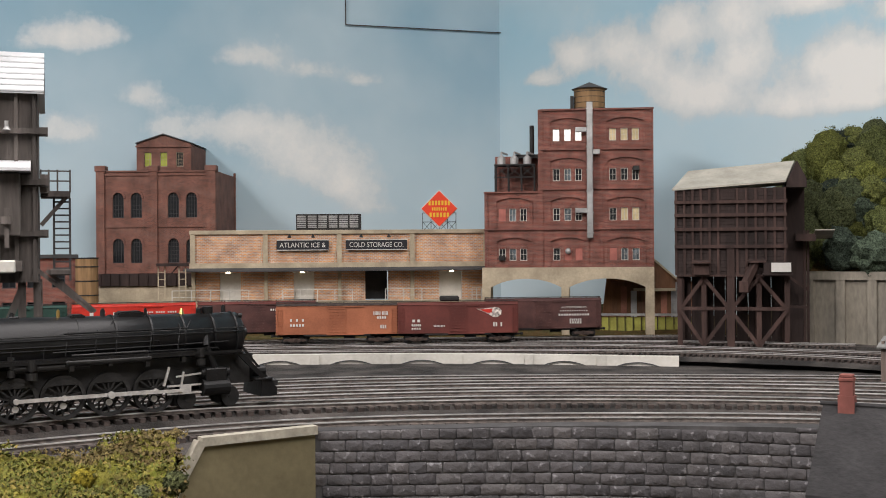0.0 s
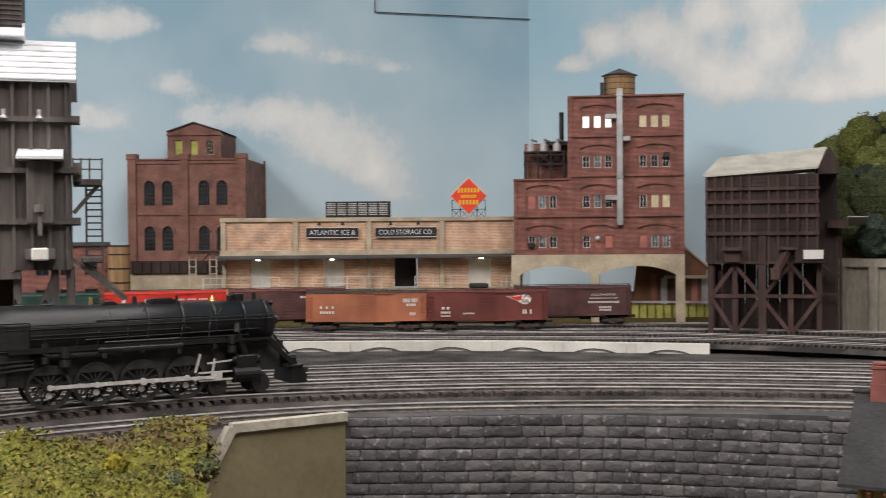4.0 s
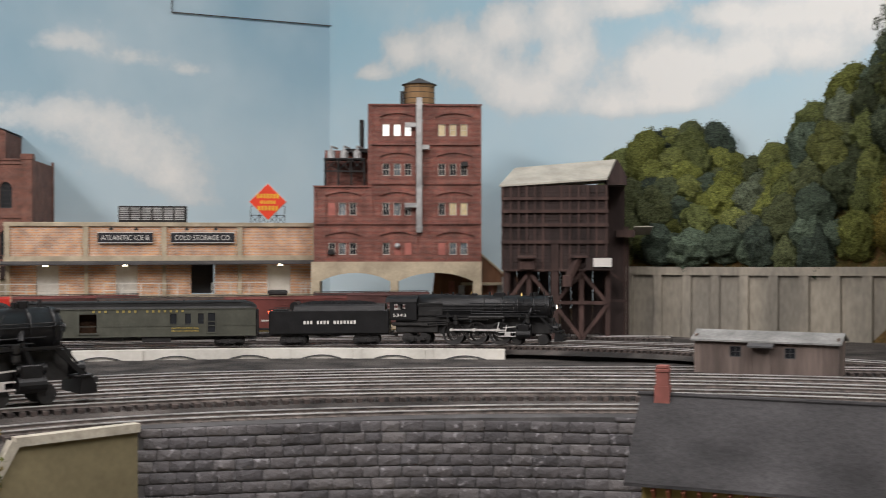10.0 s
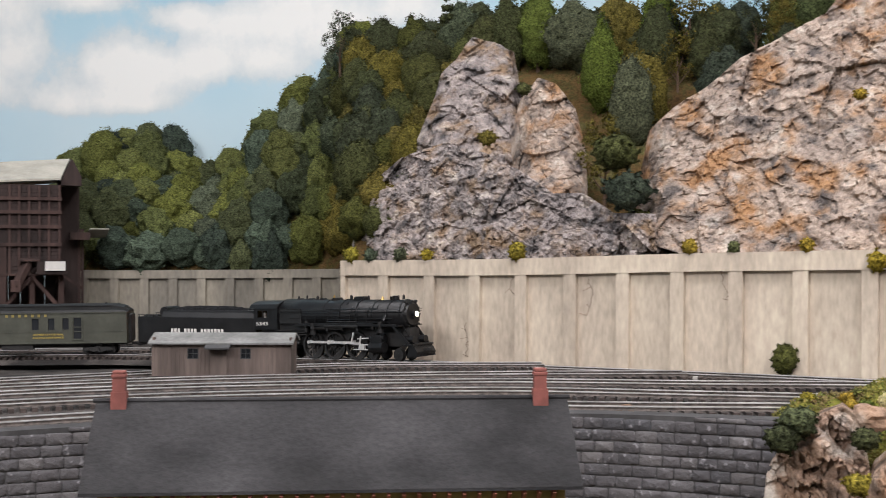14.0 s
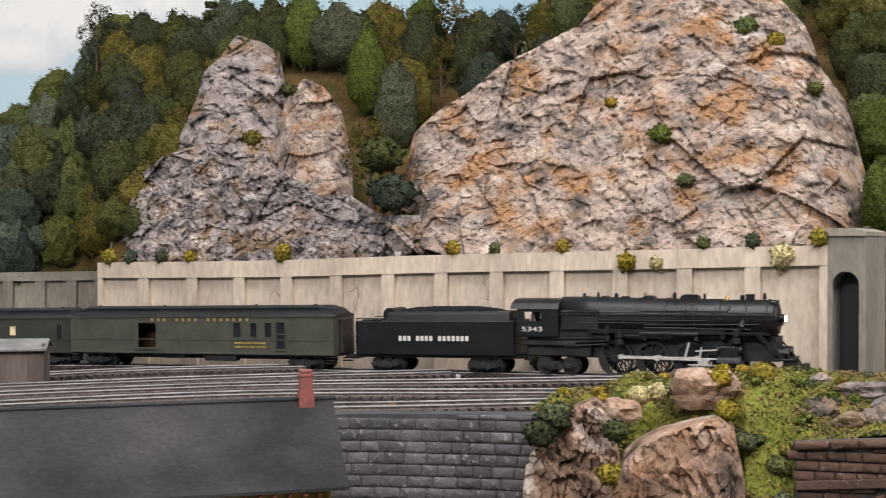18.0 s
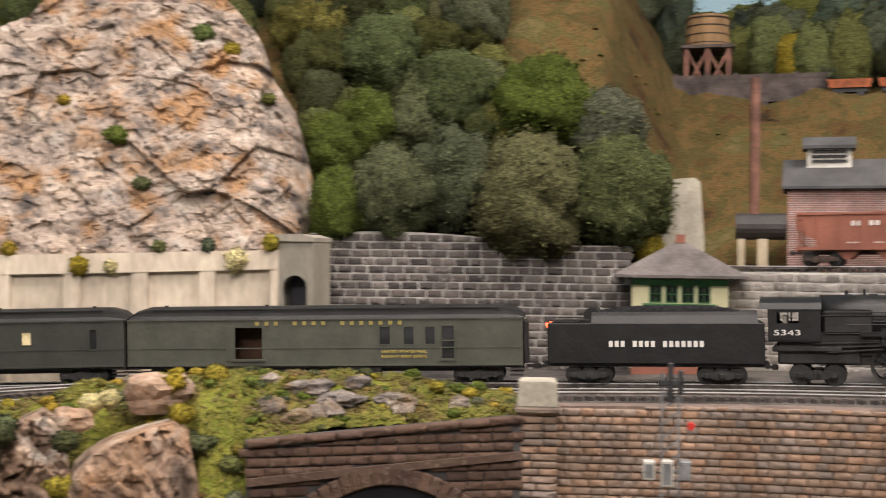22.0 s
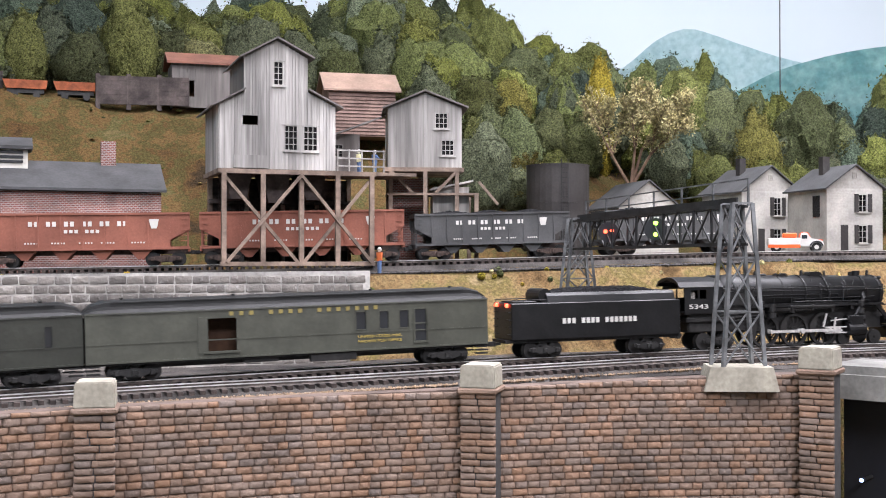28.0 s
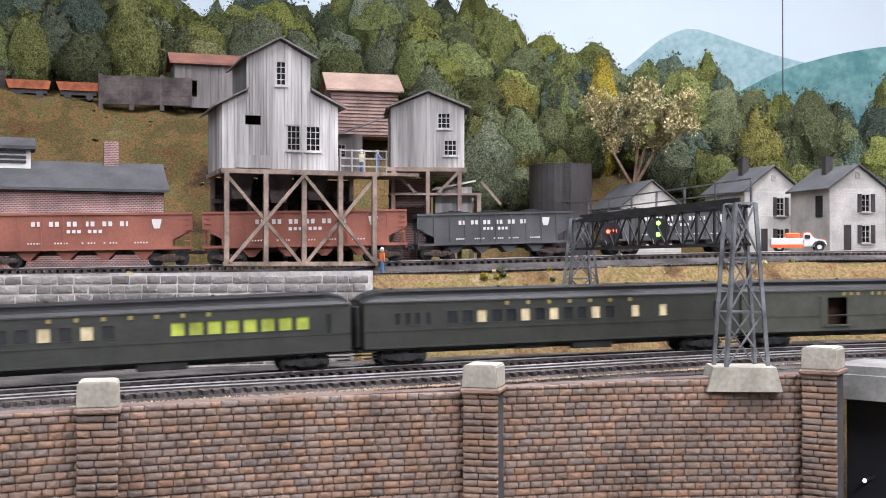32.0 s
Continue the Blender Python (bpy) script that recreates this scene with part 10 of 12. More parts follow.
def upper_road():
    t = thing("water_tank", "brown wooden water tank on braced timber legs", "tank", face(86.35, 1.50, 1.507))
    bm = bmesh.new()
    rod(bm, (0, 0.03, 0.06), (0, 0.03, 0.1), 0.0275, 24, 0.0265)
    tb = part("tank_body", bm, "tank_wood", t)
    for z in (0.064, 0.075, 0.086, 0.096):
        bm = bmesh.new()
        rod(bm, (0, 0.03, z), (0, 0.03, z + 0.001), 0.0278, 24)
        part("hoop", bm, "iron", tb)
    bm = bmesh.new()
    box(bm, -0.032, 0.032, -0.002, 0.062, 0.056, 0.06)
    part("deck", bm, "plank_dark", t)
    for x in (-0.026, 0, 0.026):
        for y in (0.004, 0.056):
            bm = bmesh.new()
            box(bm, x - 0.003, x + 0.003, y - 0.003, y + 0.003, -0.035, 0.056)
            part("leg", bm, "stackrust", t)
    bm = bmesh.new()
    for a, b in ((-0.026, 0), (0, 0.026)):
        beam(bm, (a, 0.001, 0.004), (b, 0.001, 0.054), 0.003)
        beam(bm, (b, 0.001, 0.004), (a, 0.001, 0.054), 0.003)
    part("brace", bm, "stackrust", t)
    # plank fence
    f = thing("plank_fence", "dark plank retaining fence with posts along the upper road", "fence")
    pts = [(83.4, 1.445, 1.4915), (88, 1.44, 1.4915), (94, 1.425, 1.489), (98.6, 1.415, 1.4885), (100.6, 1.41, 1.488)]
    ln = polar_line(pts)
    n = int(ln.length / 0.034)
    for i in range(n):
        a, b = ln.at(i * ln.length / n), ln.at((i + 1) * ln.length / n)
        if 91.0 < math.degrees(math.atan2(a.x, a.y)) < 95.6:      # open where the carts stand
            continue
        bm = bmesh.new()
        beam(bm, a + Vector((0, 0, -0.012)), a + Vector((0, 0, 0.0295)), 0.005)
        part("post", bm, "plank_dark", f)
        for z in (-0.003, 0.0025, 0.008, 0.0135, 0.019, 0.0245):
            bm = bmesh.new()
            beam(bm, a + Vector((0, 0, z)), b + Vector((0, 0, z)), 0.0053, 0.0053)
            part("plank", bm, "plank_dark", f)
    # two orange mine tubs on the road
    for az in (93.1, 95.4):
        c = thing("mine_cart", "small orange tipping mine cart", "cart", face(az, 1.43, 1.4865), group="mine carts")
        bm = bmesh.new()
        prism(bm, [(-0.021, 0.011), (-0.025, 0.021), (0.024, 0.021), (0.022, 0.011)], -0.009, 0.009)
        part("tub", bm, "cart_rust", c)
        bm = bmesh.new()
        box(bm, -0.02, 0.02, -0.007, 0.007, 0.006, 0.011)
        part("chassis", bm, "iron", c)
        for x in (-0.012, 0.012):
            bm = bmesh.new()
            rod(bm, (x, -0.008, 0.004), (x, 0.008, 0.004), 0.004, 12)
            part("wheel", bm, "iron", c)


upper_road()


def storage_tank():
    t = thing("storage_tank", "dark grey steel storage tank with a ladder", "tank", face(118.4, 1.27, 1.293))
    bm = bmesh.new()
    rod(bm, (0, 0.035, 0), (0, 0.035, 0.112), 0.0345, 32)
    part("shell", bm, "tank_grey", t)
    for z in (0.03, 0.07, 0.111):
        bm = bmesh.new()
        rod(bm, (0, 0.035, z), (0, 0.035, z + 0.0014), 0.0349, 32)
        part("seam", bm, "tank_grey", t)
    bm = bmesh.new()
    for x in (0.004, 0.011):
        beam(bm, (x, -0.001, 0), (x, -0.001, 0.117), 0.0009)
    for i in range(22):
        beam(bm, (0.004, -0.001, 0.003 + i * 0.0052), (0.011, -0.001, 0.003 + i * 0.0052), 0.0007)
    part("ladder", bm, "iron", t)


storage_tank()


def house(label, az, d, z, w, depth, he, hp, turn=0.0, roofm="roof_grey", chimney=True, windows=True, two=True):
    h = thing("house", label, "house", face(az, d, z, turn), group="company houses")
    ops = []
    if two:
        ops = [(0.004, 0.0145, he * 0.62, he * 0.9), (0.004, 0.0145, he * 0.14, he * 0.42), (-0.0165, -0.0075, 0, he * 0.42)]
    elif windows:
        ops = [(-0.008, 0.008, he * 0.55, he * 0.98)]
    bm = bmesh.new()
    wall_open(bm, -w, w, 0, he, 0, 0.0015, ops)
    prism(bm, [(-w, he), (w, he), (0, hp)], 0, 0.0015)
    box(bm, -w, -w + 0.0015, 0.0015, depth, 0, he)
    box(bm, w - 0.0015, w, 0.0015, depth, 0, he)
    prism(bm, [(-w, 0), (w, 0), (w, he), (0, hp), (-w, he)], depth - 0.0015, depth)
    part("wall", bm, "house_white", h)
    n = int(he / 0.0026)
    for i in range(n):
        za = i * 0.0026
        cuts = sorted((o[0], o[1]) for o in ops if o[2] < za + 0.0013 < o[3])
        bm = bmesh.new()
        x = -w
        for a, b in cuts + [(w, w)]:
            if a - x > 0.0005:
                prism_x(bm, [(-0.0004, za), (0, za + 0.0025), (0, za)], x, a)
            x = b
        part("clapboard", bm, "house_white", h)
    for s in (-1, 1):
        bm = bmesh.new()
        k = (hp - he) / w
        prism(bm, [(s * (w + 0.004), he - 0.004 * k), (s * (w + 0.004), he - 0.004 * k + 0.0016), (0, hp + 0.0016), (0, hp)], -0.004, depth + 0.004)
        part("roof_plane", bm, roofm, h)
    # Added sheet behind the house front, coloured as dark rooms.
    bm = bmesh.new()
    box(bm, -w + 0.002, w - 0.002, 0.012, 0.013, 0, he)
    part("inner_partition", bm, "interior", h)
    for i, o in enumerate(ops):
        if two and i == 2:
            bm = bmesh.new()
            box(bm, o[0], o[1], 0.0003, 0.0012, o[2], o[3])
            part("door", bm, "tank_grey", h, "dark grey panel door")
            continue
        wnd = sash(h, *o, 0.0004, "house_white", "dark_pane", 2, 3, 0.0008, True)
        if two:
            for xa, xb in ((o[0] - 0.0048, o[0] - 0.0004), (o[1] + 0.0004, o[1] + 0.0048)):
                bm = bmesh.new()
                box(bm, xa, xb, -0.0018, -0.0008, o[2], o[3])
                part("shutter", bm, "tank_grey", wnd)
    if two:
        sash(h, -0.0025, 0.0025, (he + hp) / 2 - 0.002, (he + hp) / 2 + 0.0045, -0.0006, "house_white", "dark_pane", 2, 2, 0.0006)
    bm = bmesh.new()
    box(bm, -w - 0.0008, -w, 0.012, 0.024, he * 0.55, he * 0.88)
    part("side_window", bm, "dark_pane", h)
    if chimney:
        bm = bmesh.new()
        box(bm, -0.013, -0.005, depth * 0.5, depth * 0.5 + 0.008, hp - 0.016, hp + 0.012)
        part("chimney", bm, "tank_grey", h)
    return h


house("white two-storey clapboard company house with dark shutters", 132.1, 1.27, 1.3085, 0.0325, 0.072, 0.066, 0.0885, 34)
house("white clapboard company house behind the orange truck", 128.4, 1.36, 1.305, 0.038, 0.078, 0.073, 0.1, 36)
house("white clapboard house with dark shuttered windows at the far end", 136.2, 1.27, 1.3085, 0.0325, 0.075, 0.066, 0.0885, 16)
house("small white cottage with a pale gable behind the hoppers", 122.75, 1.33, 1.299, 0.036, 0.09, 0.062, 0.09, 24, chimney=False, two=False)


def delivery_truck():
    t = thing("delivery_truck", "white and orange old delivery truck beside the track", "truck", face(129.45, 1.20, 1.3085, 4))
    bm = bmesh.new()
    box(bm, -0.026, 0.004, -0.011, 0.011, 0.0055, 0.0135, 0.0008)
    part("cargo_bed", bm, "white", t)
    bm = bmesh.new()
    box(bm, -0.026, 0.004, -0.0115, -0.0108, 0.004, 0.0072)
    box(bm, -0.012, 0.001, -0.009, 0.009, 0.0135, 0.0185, 0.001)
    part("cargo", bm, "truck_orange", t)
    bm = bmesh.new()
    prism(bm, [(0.004, 0.005), (0.004, 0.0165), (0.006, 0.019), (0.011, 0.0185), (0.014, 0.0125), (0.024, 0.0115), (0.026, 0.009), (0.026, 0.005)], -0.0095, 0.0095)
    bmesh.ops.bevel(bm, geom=bm.edges[:], offset=0.0008, segments=2, affect="EDGES")
    part("cab", bm, "white", t)
    bm = bmesh.new()
    prism(bm, [(0.0038, 0.0125), (0.0038, 0.017), (0.006, 0.0195), (0.0115, 0.019), (0.0145, 0.013), (0.025, 0.012), (0.025, 0.0105)], -0.0085, 0.0085)
    part("cab_top", bm, "truck_orange", t)
    bm = bmesh.new()
    box(bm, 0.0055, 0.0105, -0.0102, -0.0094, 0.0128, 0.0165)
    part("side_window", bm, "glass", t)
    for x in (-0.018, 0.019):
        for y in (-0.0095, 0.0095):
            bm = bmesh.new()
            rod(bm, (x, y - 0.0013, 0.0046), (x, y + 0.0013, 0.0046), 0.0046, 16)
            wh = part("wheel", bm, "iron", t)
            bm = bmesh.new()
            rod(bm, (x, y - 0.0017, 0.0046), (x, y + 0.0017, 0.0046), 0.0022, 12)
            part("hub", bm, "white", wh)
    bm = bmesh.new()
    for y in (-0.011, 0.011):
        prism(bm, [(0.0125, 0.0065), (0.015, 0.0098), (0.019, 0.0108), (0.023, 0.0098), (0.0255, 0.0062), (0.0245, 0.0062), (0.0225, 0.0088), (0.019, 0.0098), (0.0155, 0.0088), (0.0135, 0.006)], y - 0.0016, y + 0.0016)
    part("fender", bm, "sign_and_shade_black", t)


delivery_truck()


def signal_bridge():
    f = thing("signal_bridge", "grey lattice steel signal bridge with lit signals over the tracks", "signal bridge")
    A0, B0 = pol(126.6, 0.712, 0), pol(119.3, 0.955, 0)
    along = (B0 - A0).normalized()
    cross = Vector((-along.y, along.x, 0))
    if cross.dot(A0) > 0:
        cross = -cross

    def tower(name, c, z0, z1, wb, wt, material):
        tw = None
        bm = bmesh.new()
        for a in (-1, 1):
            for b in (-1, 1):
                p = c + along * 0.0 + cross * (a * wb) + along * (b * wb * 0.6)
                q = c + cross * (a * wt) + along * (b * wt)
                beam(bm, Vector((p.x, p.y, z0)), Vector((q.x, q.y, z1)), 0.0021)
        tw = part(name, bm, material, f)
        n = 3
        for b in (-1, 1):
            for i in range(n):
                u0, u1 = i / n, (i + 1) / n
                pts = []
                for u in (u0, u1):
                    w, k = wb + (wt - wb) * u, wb * 0.6 + (wt - wb * 0.6) * u
                    z = z0 + (z1 - z0) * u
                    pts.append([Vector(((c + cross * (a * w) + along * (b * k)).x, (c + cross * (a * w) + along * (b * k)).y, z)) for a in (-1, 1)])
                bm = bmesh.new()
                beam(bm, pts[0][0], pts[1][1], 0.0009)
                beam(bm, pts[0][1], pts[1][0], 0.0009)
                beam(bm, pts[1][0], pts[1][1], 0.001)
                part("lattice", bm, material, tw)
        return tw

    tower("tower", A0, 1.2395, 1.333, 0.013, 0.0062, "bridge_grey")
    tower("tower", B0, 1.262, 1.334, 0.0135, 0.006, "bridge_grey")
    bm = bmesh.new()
    c = A0
    prism(bm, [(-0.021, 1.226), (-0.0175, 1.2398), (0.0175, 1.2398), (0.021, 1.226)], -0.013, 0.013)
    part("footing", bm, "cap_concrete", f, m=Matrix.Translation((c.x, c.y, 0)) @ pose(0, 0, 0, 0, 0, -126.6 + 10))
    z0, z1 = 1.3095, 1.3315
    n = 6
    for s in (-1, 1):
        off = cross * (0.006 * s)
        bm = bmesh.new()
        for z in (z0, z1):
            a, b = A0 + off, B0 + off
            beam(bm, Vector((a.x, a.y, z)), Vector((b.x, b.y, z)), 0.0017)
        ch = part("chord", bm, "bridge_dark", f)
        for i in range(n):
            a, b = A0 + (B0 - A0) * (i / n) + off, A0 + (B0 - A0) * ((i + 1) / n) + off
            bm = bmesh.new()
            mid = (a + b) / 2
            beam(bm, Vector((a.x, a.y, z0)), Vector((mid.x, mid.y, z1)), 0.0009)
            beam(bm, Vector((mid.x, mid.y, z1)), Vector((b.x, b.y, z0)), 0.0009)
            beam(bm, Vector((b.x, b.y, z0)), Vector((b.x, b.y, z1)), 0.0012)
            part("web_member", bm, "bridge_dark", ch)
    bm = bmesh.new()
    a, b = A0, B0
    beam(bm, Vector((a.x, a.y, z1 + 0.002)), Vector((b.x, b.y, z1 + 0.002)), 0.001, 0.006)
    part("walkway", bm, "bridge_dark", f)
    bm = bmesh.new()
    for i in range(n + 1):
        p = A0 + (B0 - A0) * (i / n) - cross * 0.007
        beam(bm, Vector((p.x, p.y, z1)), Vector((p.x, p.y, z1 + 0.0165)), 0.0011)
    for h in (0.009, 0.016):
        a, b = A0 - cross * 0.007, B0 - cross * 0.007
        beam(bm, Vector((a.x, a.y, z1 + h)), Vector((b.x, b.y, z1 + h)), 0.0008)
    part("handrail", bm, "bridge_grey", f)
    toward = -Vector((A0.x + B0.x, A0.y + B0.y, 0)).normalized()
    for az, lamps, m in ((121.15, ((-0.0022, 1.3215), (0.0026, 1.322)), "glow_red"), (123.45, ((0, 1.325), (0, 1.3175)), "glow_green")):
        u = float(np.interp(az, [119.3, 126.6], [1.0, 0.0]))
        c = A0 + (B0 - A0) * u + toward * 0.010
        side = Vector((toward.y, -toward.x, 0))
        bm = bmesh.new()
        rod(bm, Vector((c.x, c.y, 1.321)), Vector((c.x, c.y, 1.321)) + toward * 0.002, 0.0075, 18)
        hd = part("signal_head", bm, "sign_and_shade_black", f)
        for dx, z in lamps:
            bm = bmesh.new()
            p = Vector((c.x, c.y, z)) + toward * 0.002 - side * dx
            rod(bm, p, p + toward * 0.0014, 0.0014, 12)
            part("signal_lamp", bm, m, hd, "lit signal lamp")


signal_bridge()
# near signal mast with relay box
sm = thing("signal_mast", "thin lattice signal mast with a grey relay box", "signal", face(84.8, 0.52, 1.10))
bm = bmesh.new()
for x in (-0.0035, 0.0035):
    beam(bm, (x, 0, 0), (x, 0, 0.152), 0.0009)
for i in range(24):
    beam(bm, (-0.0035, 0, 0.004 + i * 0.006), (0.0035, 0, 0.010 + i * 0.006), 0.0006)
part("mast", bm, "bridge_grey", sm)
for bx, bz, bw, bh in ((-0.0085, 0.107, 0.005, 0.008), (-0.001, 0.1045, 0.005, 0.011), (0.0065, 0.1075, 0.0045, 0.008)):
    bm = bmesh.new()
    box(bm, bx - bw / 2, bx + bw / 2, -0.003, 0.003, bz, bz + bh, 0.0004)
    rb = part("relay_box", bm, "house_white" if bw > 0.0046 else "bridge_grey", sm)
    bm = bmesh.new()
    box(bm, bx - bw / 2 + 0.0008, bx + bw / 2 - 0.0008, -0.0034, -0.003, bz + 0.0012, bz + bh - 0.0012)
    part("panel", bm, "bridge_grey", rb)
bm = bmesh.new()
box(bm, -0.0012, 0.0012, -0.002, 0.002, 0.14, 0.156, 0.0003)
box(bm, -0.0055, 0.0055, -0.002, 0.002, 0.1465, 0.149, 0.0003)
box(bm, 0.003, 0.0052, -0.002, 0.002, 0.143, 0.153, 0.0003)
part("signal_head", bm, "bridge_dark", sm)
bm = bmesh.new()
rod(bm, (0.0085, -0.003, 0.130), (0.0085, 0.001, 0.130), 0.0016, 10)
part("signal_lamp", bm, mat("red_plastic", (0.55, 0.03, 0.02), 0.5), sm, "red signal disc")
# concrete underpass beside the last pier
up = thing("underpass", "concrete lintel over a dark underpass", "underpass", face(133.9, 0.75, 1.10, -20), kind="structure")
bm = bmesh.new()
box(bm, -0.045, 0.1, -0.012, 0.05, 0.118, 0.1325)
box(bm, -0.045, 0.1, -0.008, 0.05, 0.1325, 0.1375)
# The lintel's shade is put into a darker concrete colour.
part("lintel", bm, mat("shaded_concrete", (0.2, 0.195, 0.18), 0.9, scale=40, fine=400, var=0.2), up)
# A black panel under the lintel paints the underpass's darkness.
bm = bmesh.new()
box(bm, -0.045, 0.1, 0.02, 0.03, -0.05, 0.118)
part("dark_recess", bm, "sign_and_shade_black", up)
for i, (x, z) in enumerate(((-0.028, 0.068), (-0.008, 0.064), (0.0, 0.062))):
    lp = thing("panel_lamp", "small glowing blue-white panel lamp in the underpass", "lamp", face(133.9, 0.75, 1.10, -20) @ Matrix.Translation((x, 0.004, z)))
    bm = bmesh.new()
    rod(bm, (0, 0.003, 0), (0, 0.016, 0), 0.0012, 8)
    part("socket", bm, "iron", lp)
    bm = bmesh.new()
    bmesh.ops.create_uvsphere(bm, u_segments=12, v_segments=8, radius=0.0012)
    part("bulb", bm, "glow_blue", lp)
# painted far mountains on the backdrop
M["mountain_a"] = mat("painted_far_mountain", (0.46, 0.6, 0.61), 0.9, scale=34, fine=120, color2=(0.38, 0.53, 0.55), bump=0)
M["mountain_b"] = mat("painted_near_mountain", (0.24, 0.41, 0.4), 0.9, scale=38, fine=120, color2=(0.12, 0.27, 0.27), bump=0)
bm = bmesh.new()
q = pol(128.95, 1.86, 0)
beam(bm, (q.x, q.y, 1.40), (q.x, q.y, 2.6), 0.0012)
tagged(part("wall_cable", bm, "roof_grey"), "thin dark cable hanging before the painted sky", "cable")


def painted_hill(name, label, pts, material, d):
    """A flat painted shape close to the backdrop wall: outline by bearing and rise."""
    bm = bmesh.new()
    top = curve_of([pol(a, d, 1.3 + d * r) for a, r in pts], 0.02)
    prev = None
    for p in top:
        a = bm.verts.new(p)
        b = bm.verts.new((p.x, p.y, 1.3))
        if prev:
            bm.faces.new((prev[0], a, b, prev[1]))
        prev = (a, b)
    bmesh.ops.solidify(bm, geom=bm.faces[:], thickness=0.003)
    tagged(part(name, bm, material), label, "backdrop", kind="structure")


painted_hill("backdrop_mountain", "pale blue-green painted far mountain", [(112, .12), (117, .135), (120, .152), (121.6, .1636), (123.2, .186), (124.5, .195), (125.6, .191), (127, .181), (129.5, .1646), (132, .155), (136, .145), (142, .12)], "mountain_a", 1.90)
painted_hill("backdrop_mountain", "blue-green painted nearer mountain", [(122, .115), (124.5, .128), (126.7, .139), (128.75, .156), (130.4, .164), (131.9, .169), (134, .172), (137, .17), (143, .14)], "mountain_b", 1.88)
def gravel(name, label, az0, az1, d_of, z_of, count, size, cols, seed):
    """Loose stones strewn over a strip of the plan."""
    rng = random.Random(seed)
    verts, faces = [], []
    for _ in range(count):
        az = rng.uniform(az0, az1)
        d = d_of(az, rng.random())
        p = pol(az, d, z_of(az, d))
        r, a, b = size * rng.uniform(0.5, 1.2), rng.uniform(0, 6.28), len(verts)
        for k in range(4):
            verts.append(p + Vector((math.cos(a + k * 1.57) * r * rng.uniform(0.7, 1.2), math.sin(a + k * 1.57) * r * rng.uniform(0.7, 1.2), r * rng.uniform(-0.2, 0.3))))
        verts.append(p + Vector((0, 0, r * rng.uniform(0.6, 1.0))))
        verts.append(p - Vector((0, 0, r)))
        for k in range(4):
            faces += [(b + k, b + (k + 1) % 4, b + 4), (b + (k + 1) % 4, b + k, b + 5)]
    me = bpy.data.meshes.new(name)
    me.from_pydata(verts, [], faces)
    me.materials.append(stone_mat(name + "_stone", cols, island=True, grain=900))
    tagged(new(name, me), label, "gravel", kind="stuff")


up_d = lambda az: math.hypot(UP.p[bearing_of(UP, az)].x, UP.p[bearing_of(UP, az)].y) + 0.027
UP_D = [(a, up_d(a)) for a in range(80, 141, 4)]
up_near = lambda az, u: float(np.interp(az, [a for a, _ in UP_D], [b for _, b in UP_D])) - 0.018 - 0.032 * u ** 1.4
gravel("track_gravel", "dark loose gravel beside the upper track", 82.0, 138.0, up_near, lambda az, d: ground_z(az, d) + 0.0018, 7500, 0.0017, [(0.05, 0.047, 0.045), (0.085, 0.08, 0.078), (0.035, 0.033, 0.033), (0.12, 0.11, 0.105)], 51)
NEAR_EDGE = [(78, .694, 1.223), (84, .697, 1.2245), (98, .70, 1.2285), (108, .715, 1.2315), (117, .755, 1.234), (125, .82, 1.236), (132, .9, 1.237)]
edge_k = lambda az, k: float(np.interp(az, [e[0] for e in NEAR_EDGE], [e[k] for e in NEAR_EDGE]))
gravel("edge_gravel", "tan loose gravel between the track and the stone wall", 79.0, 131.0, lambda az, u: edge_k(az, 1) - 0.0178 - 0.012 * u, lambda az, d: edge_k(az, 2) - 0.0062, 4200, 0.0011, [(0.2, 0.13, 0.075), (0.3, 0.21, 0.13), (0.14, 0.1, 0.07), (0.36, 0.28, 0.2)], 52)
MAIN_EDGE = [(a, *main_d(a)) for a in range(48, 141, 4)]
main_k = lambda az, k: float(np.interp(az, [e[0] for e in MAIN_EDGE], [e[k] for e in MAIN_EDGE]))
gravel("main_gravel", "dark grey ballast stones on the main line", 50.0, 136.0, lambda az, u: main_k(az, 1) - 0.03 + 0.06 * u, lambda az, d: main_k(az, 2) - 0.0047 - 0.35 * max(0.0, abs(d - main_k(az, 1)) - 0.018), 7000, 0.0011, [(0.035, 0.032, 0.03), (0.07, 0.062, 0.056), (0.025, 0.023, 0.022), (0.11, 0.1, 0.09)], 54)
yard_d = lambda az, u: 0.63 + 0.30 * u
gravel("yard_gravel", "fine grey-brown ballast stones between the yard tracks", -28.0, 50.0, yard_d, lambda az, d: ground_z(az, d) + 0.0005, 9000, 0.0011, [(0.07, 0.062, 0.056), (0.13, 0.115, 0.1), (0.05, 0.046, 0.043), (0.2, 0.18, 0.155)], 53)
# switch stands beside the yard tracks, and a clod of earth on the ballast
for az, d, z in ((50.15, .72, 1.2135), (52.75, .72, 1.2125), (47.5, .80, 1.2125)):
    sw = thing("switch_stand", "small white switch stand beside the track", "switch stand", face(az, d, z - 0.004), group="switch stands")
    bm = bmesh.new()
    box(bm, -0.0016, 0.0016, -0.0012, 0.0012, 0.0012, 0.0058, 0.0003)
    part("target", bm, "house_white", sw)
    bm = bmesh.new()
    box(bm, -0.0028, 0.0028, -0.002, 0.002, 0, 0.0012)
    part("base", bm, "iron", sw)
